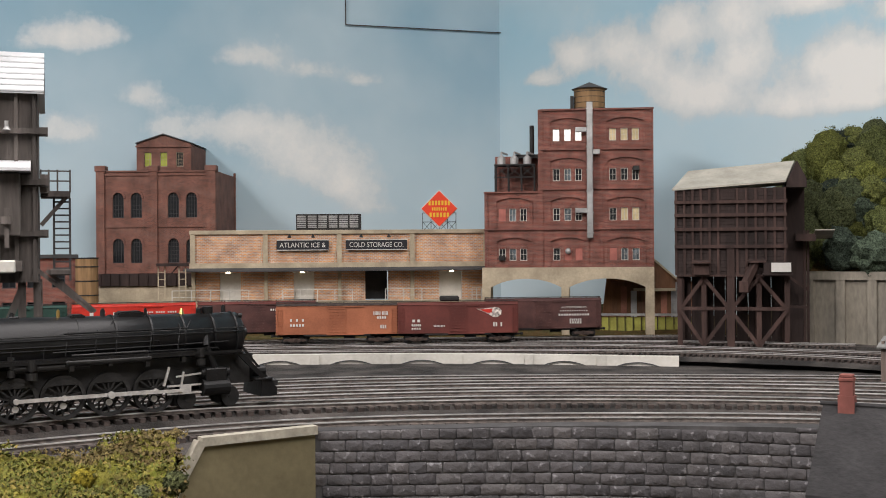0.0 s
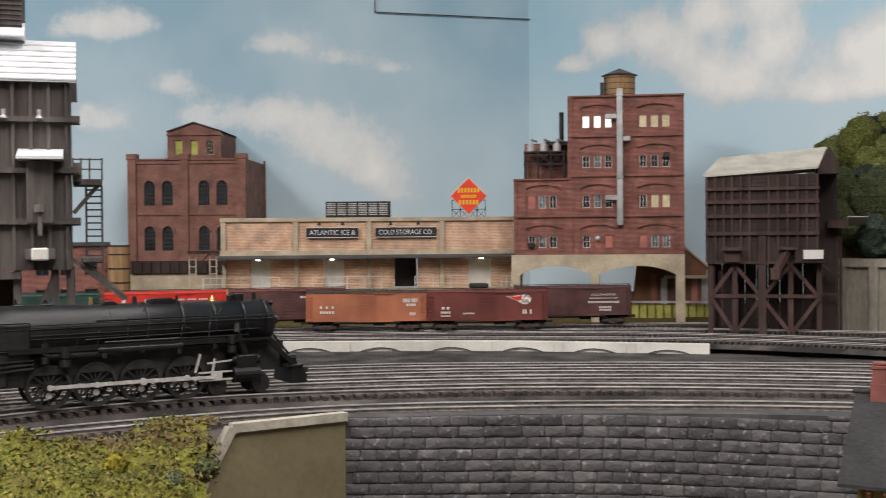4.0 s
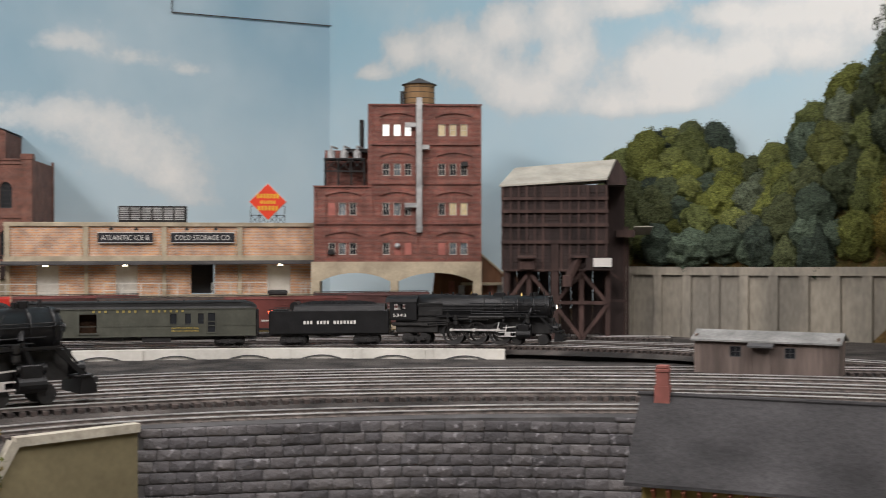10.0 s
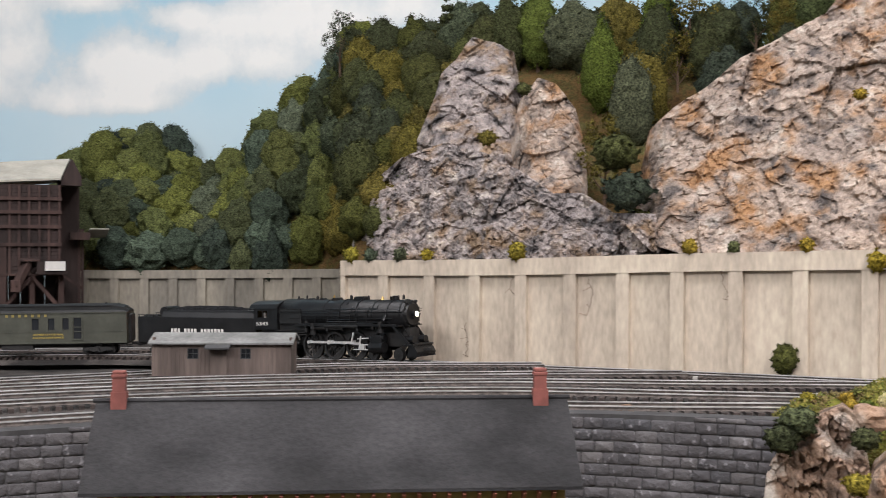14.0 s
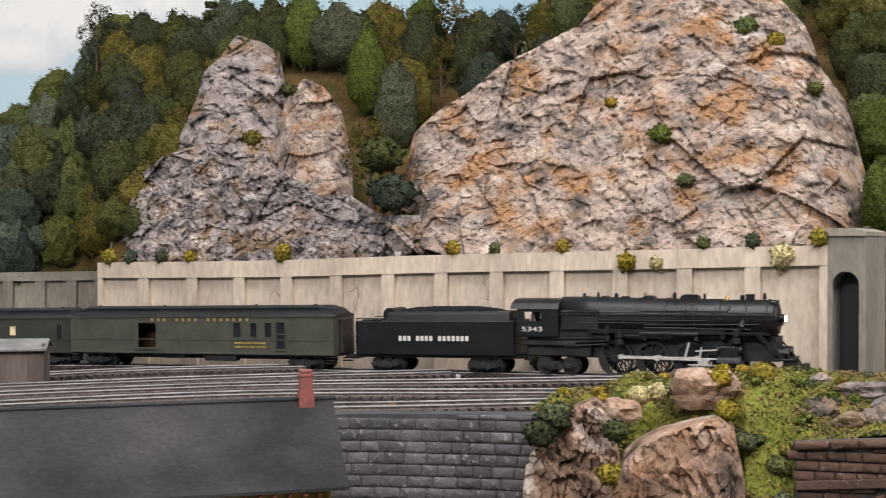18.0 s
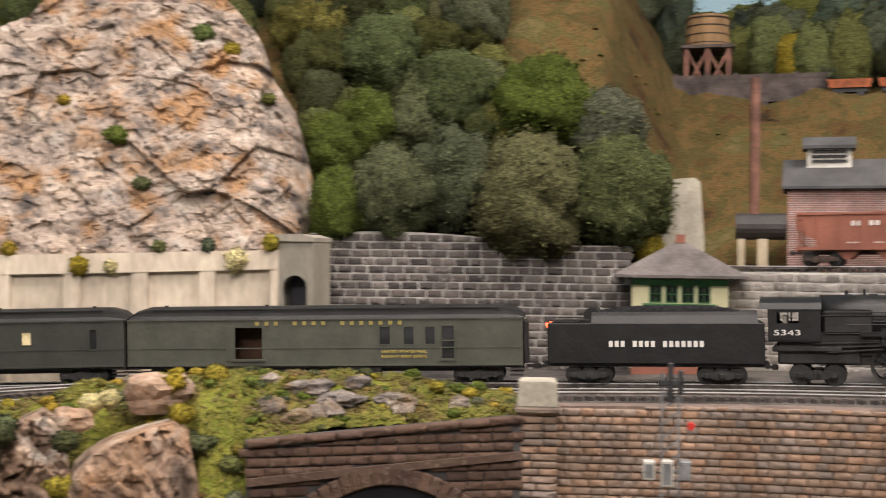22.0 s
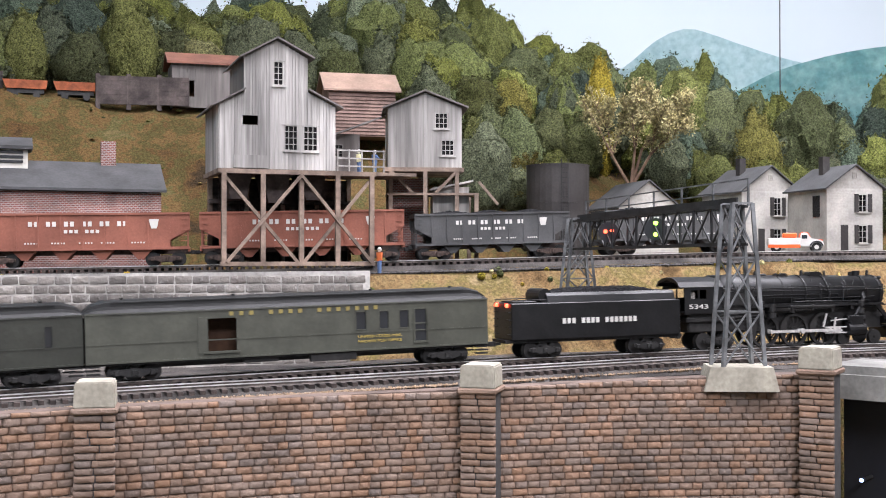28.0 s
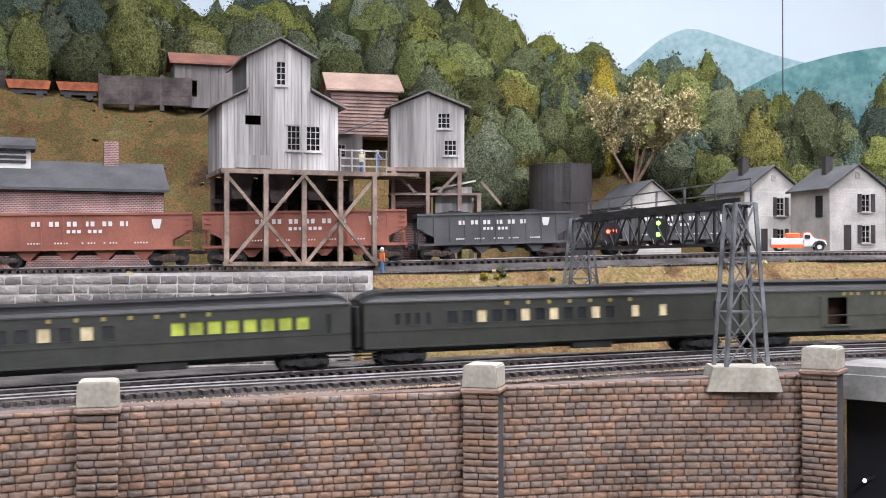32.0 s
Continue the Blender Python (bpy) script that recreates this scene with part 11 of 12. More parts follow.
tagged(boulder("small tan clod of earth on the ballast", 44.0, .64, 1.2135, .0055, .004, .0028, 40, "rock_fg"), "small tan clod of earth on the ballast", "rock")

# ---- trees and bushes ----
def leaf_mat(name, cols, island=False):
    m = bpy.data.materials.new(name)
    m.use_nodes = True
    n, l = m.node_tree.nodes, m.node_tree.links
    b = n["Principled BSDF"]
    b.inputs["Roughness"].default_value = 0.95
    b.inputs["Specular IOR Level"].default_value = 0.1
    src = n.new("ShaderNodeObjectInfo").outputs["Random"]
    ramp = n.new("ShaderNodeValToRGB")
    ramp.color_ramp.interpolation = "LINEAR"
    els = ramp.color_ramp.elements
    while len(els) < len(cols):
        els.new(0.5)
    for i, c in enumerate(cols):
        els[i].position, els[i].color = i / (len(cols) - 1), (*c, 1)
    l.new(src, ramp.inputs[0])
    isl = n.new("ShaderNodeNewGeometry")
    mr = n.new("ShaderNodeMapRange")
    mr.inputs["To Min"].default_value, mr.inputs["To Max"].default_value = 0.7, 1.5
    l.new(isl.outputs["Random Per Island"], mr.inputs["Value"])
    ns = n.new("ShaderNodeTexNoise")
    ns.inputs["Scale"].default_value, ns.inputs["Detail"].default_value = 260.0, 5.0
    l.new(isl.outputs["Position"], ns.inputs["Vector"])
    hsv = n.new("ShaderNodeHueSaturation")
    l.new(mr.outputs[0], hsv.inputs["Value"])
    l.new(ramp.outputs[0], hsv.inputs["Color"])
    mix = n.new("ShaderNodeMixRGB")
    mix.blend_type = "OVERLAY"
    mix.inputs[0].default_value = 0.7
    l.new(hsv.outputs[0], mix.inputs[1])
    l.new(ns.outputs[0], mix.inputs[2])
    fine = n.new("ShaderNodeTexNoise")
    fine.inputs["Scale"].default_value, fine.inputs["Detail"].default_value, fine.inputs["Roughness"].default_value = 520.0, 5.0, 0.7
    l.new(isl.outputs["Position"], fine.inputs["Vector"])
    fr = n.new("ShaderNodeValToRGB")
    fr.color_ramp.elements[0].position, fr.color_ramp.elements[1].position = 0.36, 0.62
    fr.color_ramp.elements[0].color, fr.color_ramp.elements[1].color = (0.35, 0.36, 0.38, 1), (1.75, 1.7, 1.5, 1)
    l.new(fine.outputs[0], fr.inputs[0])
    speck = n.new("ShaderNodeMixRGB")
    speck.blend_type = "MULTIPLY"
    speck.inputs[0].default_value = 1.0
    l.new(mix.outputs[0], speck.inputs[1])
    l.new(fr.outputs[0], speck.inputs[2])
    l.new(speck.outputs[0], b.inputs["Base Color"])
    bp = n.new("ShaderNodeBump")
    bp.inputs["Strength"].default_value, bp.inputs["Distance"].default_value = 1.0, 0.0035
    l.new(fine.outputs[0], bp.inputs["Height"])
    l.new(bp.outputs[0], b.inputs["Normal"])
    return m


GREENS = [(0.0569, 0.0641, 0.031), (0.0806, 0.0871, 0.0288), (0.0504, 0.0655, 0.0475), (0.0893, 0.0958, 0.0245), (0.0727, 0.0835, 0.0562), (0.0641, 0.0727, 0.0266), (0.0893, 0.0958, 0.0266), (0.0454, 0.0533, 0.0324), (0.0958, 0.1051, 0.0698), (0.0677, 0.0914, 0.031)]
DARKS = [(0.0322, 0.0384, 0.0211), (0.049, 0.0521, 0.0174), (0.031, 0.0403, 0.0316), (0.057, 0.0614, 0.0174), (0.0384, 0.0465, 0.0242), (0.0409, 0.0446, 0.0223)]
M["leaves"] = leaf_mat("clump_foliage", GREENS)
M["leaves_dark"] = leaf_mat("dark_foliage", DARKS)
M["leaves_bright"] = leaf_mat("bright_foliage", [(0.0648, 0.0888, 0.016), (0.0768, 0.1, 0.0232)])
M["leaves_grey"] = leaf_mat("grey_green_foliage", [(0.0554, 0.0648, 0.041), (0.0648, 0.0734, 0.0461), (0.0461, 0.0554, 0.0389)])
M["leaves_olive"] = leaf_mat("olive_foliage", [(0.0911, 0.0806, 0.0186), (0.1054, 0.0874, 0.0211), (0.0775, 0.0701, 0.0211)])
M["leaves_yellow"] = leaf_mat("yellow_foliage", [(0.204, 0.153, 0.0187), (0.1615, 0.1445, 0.0238), (0.2295, 0.1615, 0.0255)])
M["leaves_hill"] = leaf_mat("hill_foliage", [(0.064, 0.075, 0.05), (0.076, 0.09, 0.034), (0.092, 0.102, 0.074), (0.104, 0.096, 0.027), (0.068, 0.09, 0.041)])
M["leaves_pale"] = leaf_mat("pale_dry_foliage", [(0.44, 0.39, 0.22), (0.36, 0.325, 0.175)])
M["bark"] = mat("bark", (0.13, 0.085, 0.055), 0.95, var=0.25, scale=120)


def crown_mesh(name, seed, shape="round", chips=2000, chip=0.036, lumps_n=38):
    """A crown 1 high and 0.8 wide: a full rounded head of small puffs, each set with fine leaf flakes."""
    rng = random.Random(seed)
    bm = bmesh.new()
    lumps = []
    if shape == "conifer":
        for i in range(8):
            z = 0.1 + i * 0.11
            r = 0.32 * (1 - i / 8.2) + 0.03
            for k in range(6):
                a = k * 2 * math.pi / 6 + i * 0.7
                lumps.append((Vector((math.cos(a) * r * 0.75, math.sin(a) * r * 0.75, z + rng.uniform(-0.02, 0.02))), r * 0.42, 0.7))
    elif shape == "bare":
        for i in range(26):
            a, z = rng.uniform(0, 2 * math.pi), rng.uniform(0.3, 0.95)
            r = 0.34 * math.sin(math.pi * (0.2 + 0.65 * z)) * rng.uniform(0.5, 1.0)
            lumps.append((Vector((math.cos(a) * r, math.sin(a) * r, z)), rng.uniform(0.05, 0.09), 0.8))
    else:
        rw, rz = (0.38, 0.46) if shape == "round" else (0.32, 0.48)
        o = Vector((seed * 1.7, seed * 0.3, seed * 2.1))
        vs = bmesh.ops.create_icosphere(bm, subdivisions=4 if chips > 2000 else 3 if chips > 600 else 2, radius=1.0)["verts"]
        surf = []
        for v in vs:
            q = v.co.copy()
            taper = 1.0 if shape == "round" else 1.0 - 0.42 * max(0.0, q.z) ** 1.3
            f = 0.95 + 0.26 * noise.noise(q * 1.7 + o) + 0.3 * (0.26 - abs(noise.noise(q * 3.2 + o))) + 0.22 * (0.26 - abs(noise.noise(q * 7 + o))) + 0.1 * noise.noise(q * 15 + o)
            v.co = Vector((q.x * rw * f * taper, q.y * rw * f * taper, 0.5 + q.z * rz * f))
            surf.append((v.co.copy(), q))
        for _ in range(chips):
            c, u = surf[rng.randrange(len(surf))]
            u = (u + Vector((rng.gauss(0, 0.55), rng.gauss(0, 0.55), rng.gauss(0, 0.55)))).normalized()
            p = c + Vector((rng.gauss(0, 0.022), rng.gauss(0, 0.022), rng.gauss(0, 0.022))) + u * rng.uniform(-0.004, 0.022)
            s = chip * rng.uniform(0.4, 1.0)
            a = u.cross(Vector((rng.gauss(0, 1), rng.gauss(0, 1), rng.gauss(0, 1)))).normalized() * s
            b = u.cross(a).normalized() * s * 0.8
            bm.faces.new([bm.verts.new(p + a), bm.verts.new(p + b), bm.verts.new(p - a * 0.7 - b * 0.5 + u * s * 0.5)])
        for f in bm.faces:
            f.smooth = True
    for c, r, sq in lumps:
        vs = bmesh.ops.create_icosphere(bm, subdivisions=1, radius=r * (0.95 if shape != "bare" else 0.22))["verts"]
        o = Vector((rng.uniform(0, 50), 0, 0))
        for v in vs:
            q = v.co.copy()
            f = 0.97 + 0.4 * noise.noise(q * 14 + o)
            v.co = c + Vector((q.x * f, q.y * f, q.z * f * sq))
    for f in bm.faces:
        f.smooth = True
    per = chips // max(1, len(lumps))
    for c, r, sq in lumps:
        for _ in range(per):
            u = Vector((rng.gauss(0, 1), rng.gauss(0, 1), rng.gauss(0, 1) + 0.3)).normalized()
            p = c + Vector((u.x, u.y, u.z * sq)) * r * rng.uniform(0.92, 1.14 if shape != "bare" else 1.5)
            s = chip * rng.uniform(0.35, 0.8)
            a = (u.cross(Vector((rng.gauss(0, 1), rng.gauss(0, 1), rng.gauss(0, 1)))).normalized() + u * rng.uniform(-0.5, 0.5)) * s
            b = u.cross(a).normalized() * s * 0.8
            bm.faces.new([bm.verts.new(p + a), bm.verts.new(p + b), bm.verts.new(p - a * 0.7 - b * 0.5 + u * s * 0.4)])
    me = bpy.data.meshes.new(name)
    bm.to_mesh(me)
    bm.free()
    return me


def trunk_mesh(seed, limbs=5, h=0.6):
    rng = random.Random(seed)
    bm = bmesh.new()
    rod(bm, (0, 0, -0.08), (0.01, 0, h * 0.5), 0.032, 7, 0.022)
    rod(bm, (0.01, 0, h * 0.5), (0.0, 0.01, h), 0.022, 6, 0.008)
    for i in range(limbs):
        a = i * 2 * math.pi / limbs + rng.uniform(-0.4, 0.4)
        z = h * rng.uniform(0.3, 0.75)
        rod(bm, (0, 0, z), (math.cos(a) * 0.22, math.sin(a) * 0.22, z + 0.2), 0.012, 5, 0.004)
    me = bpy.data.meshes.new("trunk")
    bm.to_mesh(me)
    bm.free()
    me.materials.append(M["bark"])
    return me


CROWNS = {}
for kind, n, ch in (("round", 7, 1800), ("tall", 5, 1800), ("conifer", 2, 1600), ("bare", 3, 1500), ("full", 5, 4200)):
    CROWNS[kind] = [crown_mesh("crown", 11 * i + len(kind), "round" if kind == "full" else kind, ch, 0.023 if kind == "full" else 0.03 if ch == 1800 else 0.036) for i in range(n)]
TRUNKS = [trunk_mesh(i) for i in range(4)]
MESH_OF = {}


def crown_with(me, mname):
    key = (me.name, mname)
    if key not in MESH_OF:
        c = me.copy()
        c.materials.clear()
        c.materials.append(M[mname])
        MESH_OF[key] = c
    return MESH_OF[key]


LABELS = {"round": "bushy round model tree with clumped foliage", "full": "full round-headed model tree with dense foliage", "tall": "tall leafy model tree on the hillside", "conifer": "pointed dark green conifer tree", "bare": "sparse open-branched tree with dry pale leaves"}


def tree(p, height, width, kind="round", leaves="leaves", rng=random, sink=0.1):
    t = new("tree")
    t.empty_display_size = 0.01
    tagged(t, LABELS[kind], "tree", "hillside trees")
    t.matrix_basis = Matrix.Translation(p - Vector((0, 0, height * sink))) @ Matrix.Rotation(rng.uniform(0, 6.28), 4, "Z") @ Matrix.Diagonal((width / 0.8, width / 0.8, height, 1))
    tr = new("trunk", TRUNKS[rng.randrange(4)])
    tr.parent = t
    cr = new("crown", crown_with(CROWNS[kind][rng.randrange(len(CROWNS[kind]))], leaves))
    cr.parent = t
    return t


def plant(az0, az1, d0, d1, n, h, w, seed, kinds=("round",), leaves=("leaves",), clear=(), gap=0.8, sink=0.1, zmin=1.25, far=None):
    """Scatters trees over a stretch of the hill, not closer than their width allows; far: collects them for the joined woods."""
    rng = random.Random(seed)
    done = []
    for _ in range(n * 12):
        if len(done) >= n:
            break
        az, d = rng.uniform(az0, az1), rng.uniform(d0, d1)
        z = ground_z(az, d)
        if d > wall_reach(az) + 0.01 or z < zmin or any(a <= az <= b and c <= d <= e for a, b, c, e in clear):
            continue
        p = pol(az, d, z)
        ww = w * rng.uniform(0.75, 1.25)
        if any((p - q).length < gap * 0.5 * (ww + v) for q, v in done):
            continue
        done.append((p, ww))
        hh = h * rng.uniform(0.8, 1.2) * ww / w
        if far is not None:
            far.append((p - Vector((0, 0, hh * sink)), hh, ww, rng.choice(kinds)))
            continue
        tree(p, hh, ww, rng.choice(kinds), rng.choice(leaves), rng, sink)


D = ("leaves_dark", "leaves_dark", "leaves", "leaves_olive")
G = ("leaves", "leaves", "leaves", "leaves_grey", "leaves_grey", "leaves_hill", "leaves_dark")
WOODS = []
plant(16.7, 24.5, 1.47, 1.70, 85, .058, .050, 1, ("round",), far=WOODS, gap=0.52)
plant(24.0, 31.0, 1.43, 1.62, 85, .062, .052, 2, ("round", "round", "tall"), far=WOODS, gap=0.52)
plant(29.8, 36.5, 1.15, 1.50, 60, .062, .052, 3, ("round", "tall"), D, gap=0.56, zmin=1.285)
plant(44.5, 58.0, 1.20, 1.42, 26, .085, .056, 6, ("tall", "round", "bare"), D, gap=0.7)
plant(57.0, 67.0, 1.16, 1.42, 26, .08, .055, 7, ("round", "tall"), D, gap=0.7)
plant(66.4, 76.5, 1.02, 1.36, 34, .06, .055, 8, ("round",), ("leaves_hill", "leaves_hill", "leaves_dark"), gap=0.75)
plant(84.0, 112.0, 1.49, 1.60, 46, .108, .08, 10, ("round", "tall"), G, clear=((84, 89, 1.45, 1.58),), gap=0.6)
plant(83.0, 114.0, 1.60, 1.95, 85, .118, .09, 11, ("tall", "round", "round"), far=WOODS, gap=0.66)
plant(112.0, 124.5, 1.34, 1.52, 30, .085, .066, 12, ("tall", "round", "tall"), G, clear=((116.6, 120, 1.2, 1.40), (119.6, 125.5, 1.2, 1.48)), gap=0.62)
plant(112.0, 124.5, 1.50, 1.75, 48, .098, .08, 14, ("tall", "round"), far=WOODS, gap=0.64)
plant(108.0, 126.0, 1.74, 1.98, 60, .122, .088, 16, ("tall", "round"), far=WOODS, gap=0.62)
plant(123.5, 140.0, 1.48, 1.60, 34, .098, .072, 13, ("tall", "round", "bare"), G, gap=0.6)
plant(123.5, 140.0, 1.58, 1.80, 46, .125, .076, 15, ("tall", "round"), far=WOODS, gap=0.56)
rt = random.Random(77)
# the trees over the high stone wall and up the slope behind it
for k, (az, d, z, h, w) in enumerate(((68.23, .940, 1.305, .062, .042), (70.94, .946, 1.312, .072, .065), (73.94, .952, 1.318, .082, .062), (77.64, .938, 1.297, .094, .084), (81.95, .944, 1.305, .088, .074), (78.14, 1.03, 1.386, .084, .076), (81.26, 1.035, 1.378, .066, .064), (73.89, 1.05, 1.405, .078, .056), (71.71, 1.04, 1.388, .05, .046))):
    tree(Vector(pol(az, d, z)), h * 1.1, w * 1.2, "full", ("leaves_bright", "leaves_hill", "leaves_hill", "leaves_hill", "leaves_hill", "leaves_bright", "leaves_hill", "leaves_hill", "leaves_hill")[k], rt, 0.04)
for k, (az, d, z, h, w) in enumerate(((69.66, 1.03, 1.38, .062, .048), (67.77, 1.005, 1.362, .055, .04), (75.54, 1.035, 1.388, .042, .034), (66.18, 1.16, 1.49, .055, .048), (67.70, 1.11, 1.45, .056, .056), (70.30, 1.1, 1.444, .076, .066), (72.62, 1.12, 1.47, .055, .052), (74.80, 1.15, 1.50, .07, .058), (68.76, 1.16, 1.505, .06, .056), (71.36, 1.17, 1.515, .06, .056))):
    tree(Vector(pol(az, d, z)), h * 1.1, w * 1.2, "full", ("leaves_bright", "leaves_bright", "leaves_hill", "leaves_hill", "leaves_dark", "leaves_hill", "leaves_dark", "leaves_hill", "leaves_dark", "leaves_hill")[k], rt, 0.04)
plant(36.5, 47.0, 1.36, 1.48, 16, .075, .06, 21, ("round",), D, gap=0.7)
# single trees along the ridge behind the rock spires
for az, d, z, h, w, kd, lf in ((29.98, 1.40, 1.505, .073, .045, "bare", "leaves_dark"), (35.21, 1.38, 1.50, .105, .046, "conifer", "leaves_dark"), (36.86, 1.38, 1.51, .056, .028, "conifer", "leaves_dark"), (38.22, 1.36, 1.50, .088, .064, "tall", "leaves_dark"), (39.72, 1.35, 1.50, .096, .062, "tall", "leaves_bright"), (41.6, 1.34, 1.49, .085, .08, "round", "leaves_grey"), (42.87, 1.26, 1.44, .1, .054, "tall", "leaves_bright"), (44.36, 1.2, 1.395, .1, .056, "tall", "leaves_grey"), (43.03, 1.10, 1.325, .094, .06, "bare", "leaves_olive"), (45.7, 1.35, 1.48, .12, .055, "tall", "leaves_bright"), (47.2, 1.32, 1.48, .12, .07, "bare", "leaves_olive")):
    tree(Vector(pol(az, d, z)), h, w, kd, lf, rt, 0.02)
for az, d, h, w, k, lf in ((122.2, 1.41, .205, .15, "bare", "leaves_pale"), (120.5, 1.49, .16, .055, "tall", "leaves_yellow"), (90.6, 1.50, .085, .05, "round", "leaves_yellow"), (92.0, 1.49, .075, .06, "conifer", "leaves_grey"), (114.6, 1.33, .07, .06, "round", "leaves_grey"), (116.4, 1.36, .065, .06, "bare", "leaves_olive"), (83.4, .955, .04, .032, "round", "leaves_yellow")):
    if lf != "leaves_pale":
        tree(pol(az, d, ground_z(az, d)), h, w, k, lf, rt)


def open_tree(p, h, seed, material="leaves_pale"):
    """A forked, open-branched tree whose twigs end in small tufts of dry leaves."""
    rng = random.Random(seed)
    t = thing("tree", "pale dry open-branched tree above the houses", "tree", Matrix.Translation(p), "hillside trees")
    wood, tufts = bmesh.new(), bmesh.new()

    def grow(a, way, length, r, level):
        b = a + way * length
        rod(wood, a, b, r, 6, r * 0.65)
        if level >= 2:
            for _ in range(70):
                c = a + (b - a) * rng.uniform(0.2, 1.15) + Vector((rng.gauss(0, 1), rng.gauss(0, 1), rng.gauss(0, 1))) * h * 0.018
                u = Vector((rng.gauss(0, 1), rng.gauss(0, 1), rng.gauss(0, 1))).normalized() * h * rng.uniform(0.008, 0.017)
                w = u.cross(Vector((rng.gauss(0, 1), rng.gauss(0, 1), rng.gauss(0, 1)))).normalized() * h * 0.011
                tufts.faces.new([tufts.verts.new(c + u), tufts.verts.new(c + w), tufts.verts.new(c - u * 0.8 - w * 0.6)])
        if level < 4:
            for _ in range(3 if level else 4):
                d = (way + Vector((rng.gauss(0, 0.5), rng.gauss(0, 0.5), rng.gauss(0.12, 0.3)))).normalized()
                grow(b, d, length * rng.uniform(0.6, 0.85), r * 0.6, level + 1)

    grow(Vector((0, 0, -0.01)), Vector((0.06, 0, 1)).normalized(), h * 0.31, h * 0.02, 0)
    part("trunk", wood, mat("pale_bark", (0.24, 0.155, 0.105), 0.95, var=0.2, scale=120), t)
    part("crown", tufts, material, t)


open_tree(pol(122.0, 1.40, ground_z(122.0, 1.40)), 0.185, 5)
open_tree(pol(116.6, 1.37, ground_z(116.6, 1.37)), 0.085, 9, "leaves_olive")


def joined_crowns(items, name, label, category, pal, chips, lumps):
    """Many crowns as one mass, each crown in one of a few foliage colours."""
    rng = random.Random(5)
    low = {k: [crown_mesh("far_crown", 71 + 9 * i + len(k), k, chips, 0.03, lumps) for i in range(3)] for k in ("round", "tall", "conifer")}
    data = {}
    for k, ms in low.items():
        for i, me in enumerate(ms):
            co = np.empty(len(me.vertices) * 3)
            me.vertices.foreach_get("co", co)
            data[k, i] = (co.reshape(-1, 3), [tuple(p.vertices) for p in me.polygons])
    verts, faces, idx, base = [], [], [], 0
    for p, h, w, kind in items:
        co, fs = data[kind, rng.randrange(3)]
        a = rng.uniform(0, 6.28)
        r = np.array([[math.cos(a), -math.sin(a), 0], [math.sin(a), math.cos(a), 0], [0, 0, 1]])
        verts.append((co * np.array([w / 0.8, w / 0.8, h])) @ r.T + np.array(p))
        faces += [tuple(v + base for v in f) for f in fs]
        idx += [rng.randrange(len(pal))] * len(fs)
        base += len(co)
    me = bpy.data.meshes.new(name)
    me.from_pydata(np.concatenate(verts).tolist(), [], faces)
    for c in pal:
        me.materials.append(leaf_mat("woods_foliage", [c, c]))
    me.polygons.foreach_set("material_index", idx)
    tagged(new(name, me), label, category, kind="stuff")


joined_crowns(WOODS, "far_woods", "dense far woods of olive and green clumped trees", "woods", [(r * 1.15, g * 1.2, b * 1.25) for r, g, b in GREENS[:7] + DARKS[:4] + GREENS[:3]], 900, 18)

def turf(name, label, spots, size, cols, per=1, seed=3):
    """Foam turf: small leaf flakes thrown over the given spots."""
    rng = random.Random(seed)
    verts, faces = [], []
    for p in spots:
        for _ in range(per):
            c = p + Vector((rng.gauss(0, size), rng.gauss(0, size), rng.uniform(0, size * 0.9)))
            u = Vector((rng.gauss(0, 1), rng.gauss(0, 1), rng.gauss(0, 0.7))).normalized() * size * rng.uniform(0.4, 1.0)
            w = u.cross(Vector((rng.gauss(0, 1), rng.gauss(0, 1), rng.gauss(0, 1)))).normalized() * size * 0.6
            up = Vector((0, 0, size * rng.uniform(0.3, 0.9)))
            b = len(verts)
            verts += [c + u, c + w, c - u * 0.8 - w * 0.7, c + up]
            faces += [(b, b + 1, b + 3), (b + 1, b + 2, b + 3), (b + 2, b, b + 3)]
    me = bpy.data.meshes.new(name)
    me.from_pydata(verts, [], faces)
    me.polygons.foreach_set("use_smooth", [True] * len(faces))
    me.materials.append(stone_mat(name + "_leaf", cols, 0.95, 700, True, (0.26, 0.25, 0.08)))
    tagged(new(name, me), label, "grass", kind="stuff")


# bushes: on the walls, the cliffs, the knoll and the banks
BUSH = [crown_mesh("bush", 301 + i, "round", 360, 0.09, 12) for i in range(4)]


def bush(p, size, leaves="leaves", flat=0.7, label="small clump of green foliage"):
    ob = new("bush", crown_with(BUSH[rt.randrange(4)], leaves))
    ob.matrix_basis = Matrix.Translation(p - Vector((0, 0, size * 0.15))) @ Matrix.Rotation(rt.uniform(0, 6.28), 4, "Z") @ Matrix.Diagonal((size, size, size * flat, 1))
    return tagged(ob, label, "bush", "bushes")


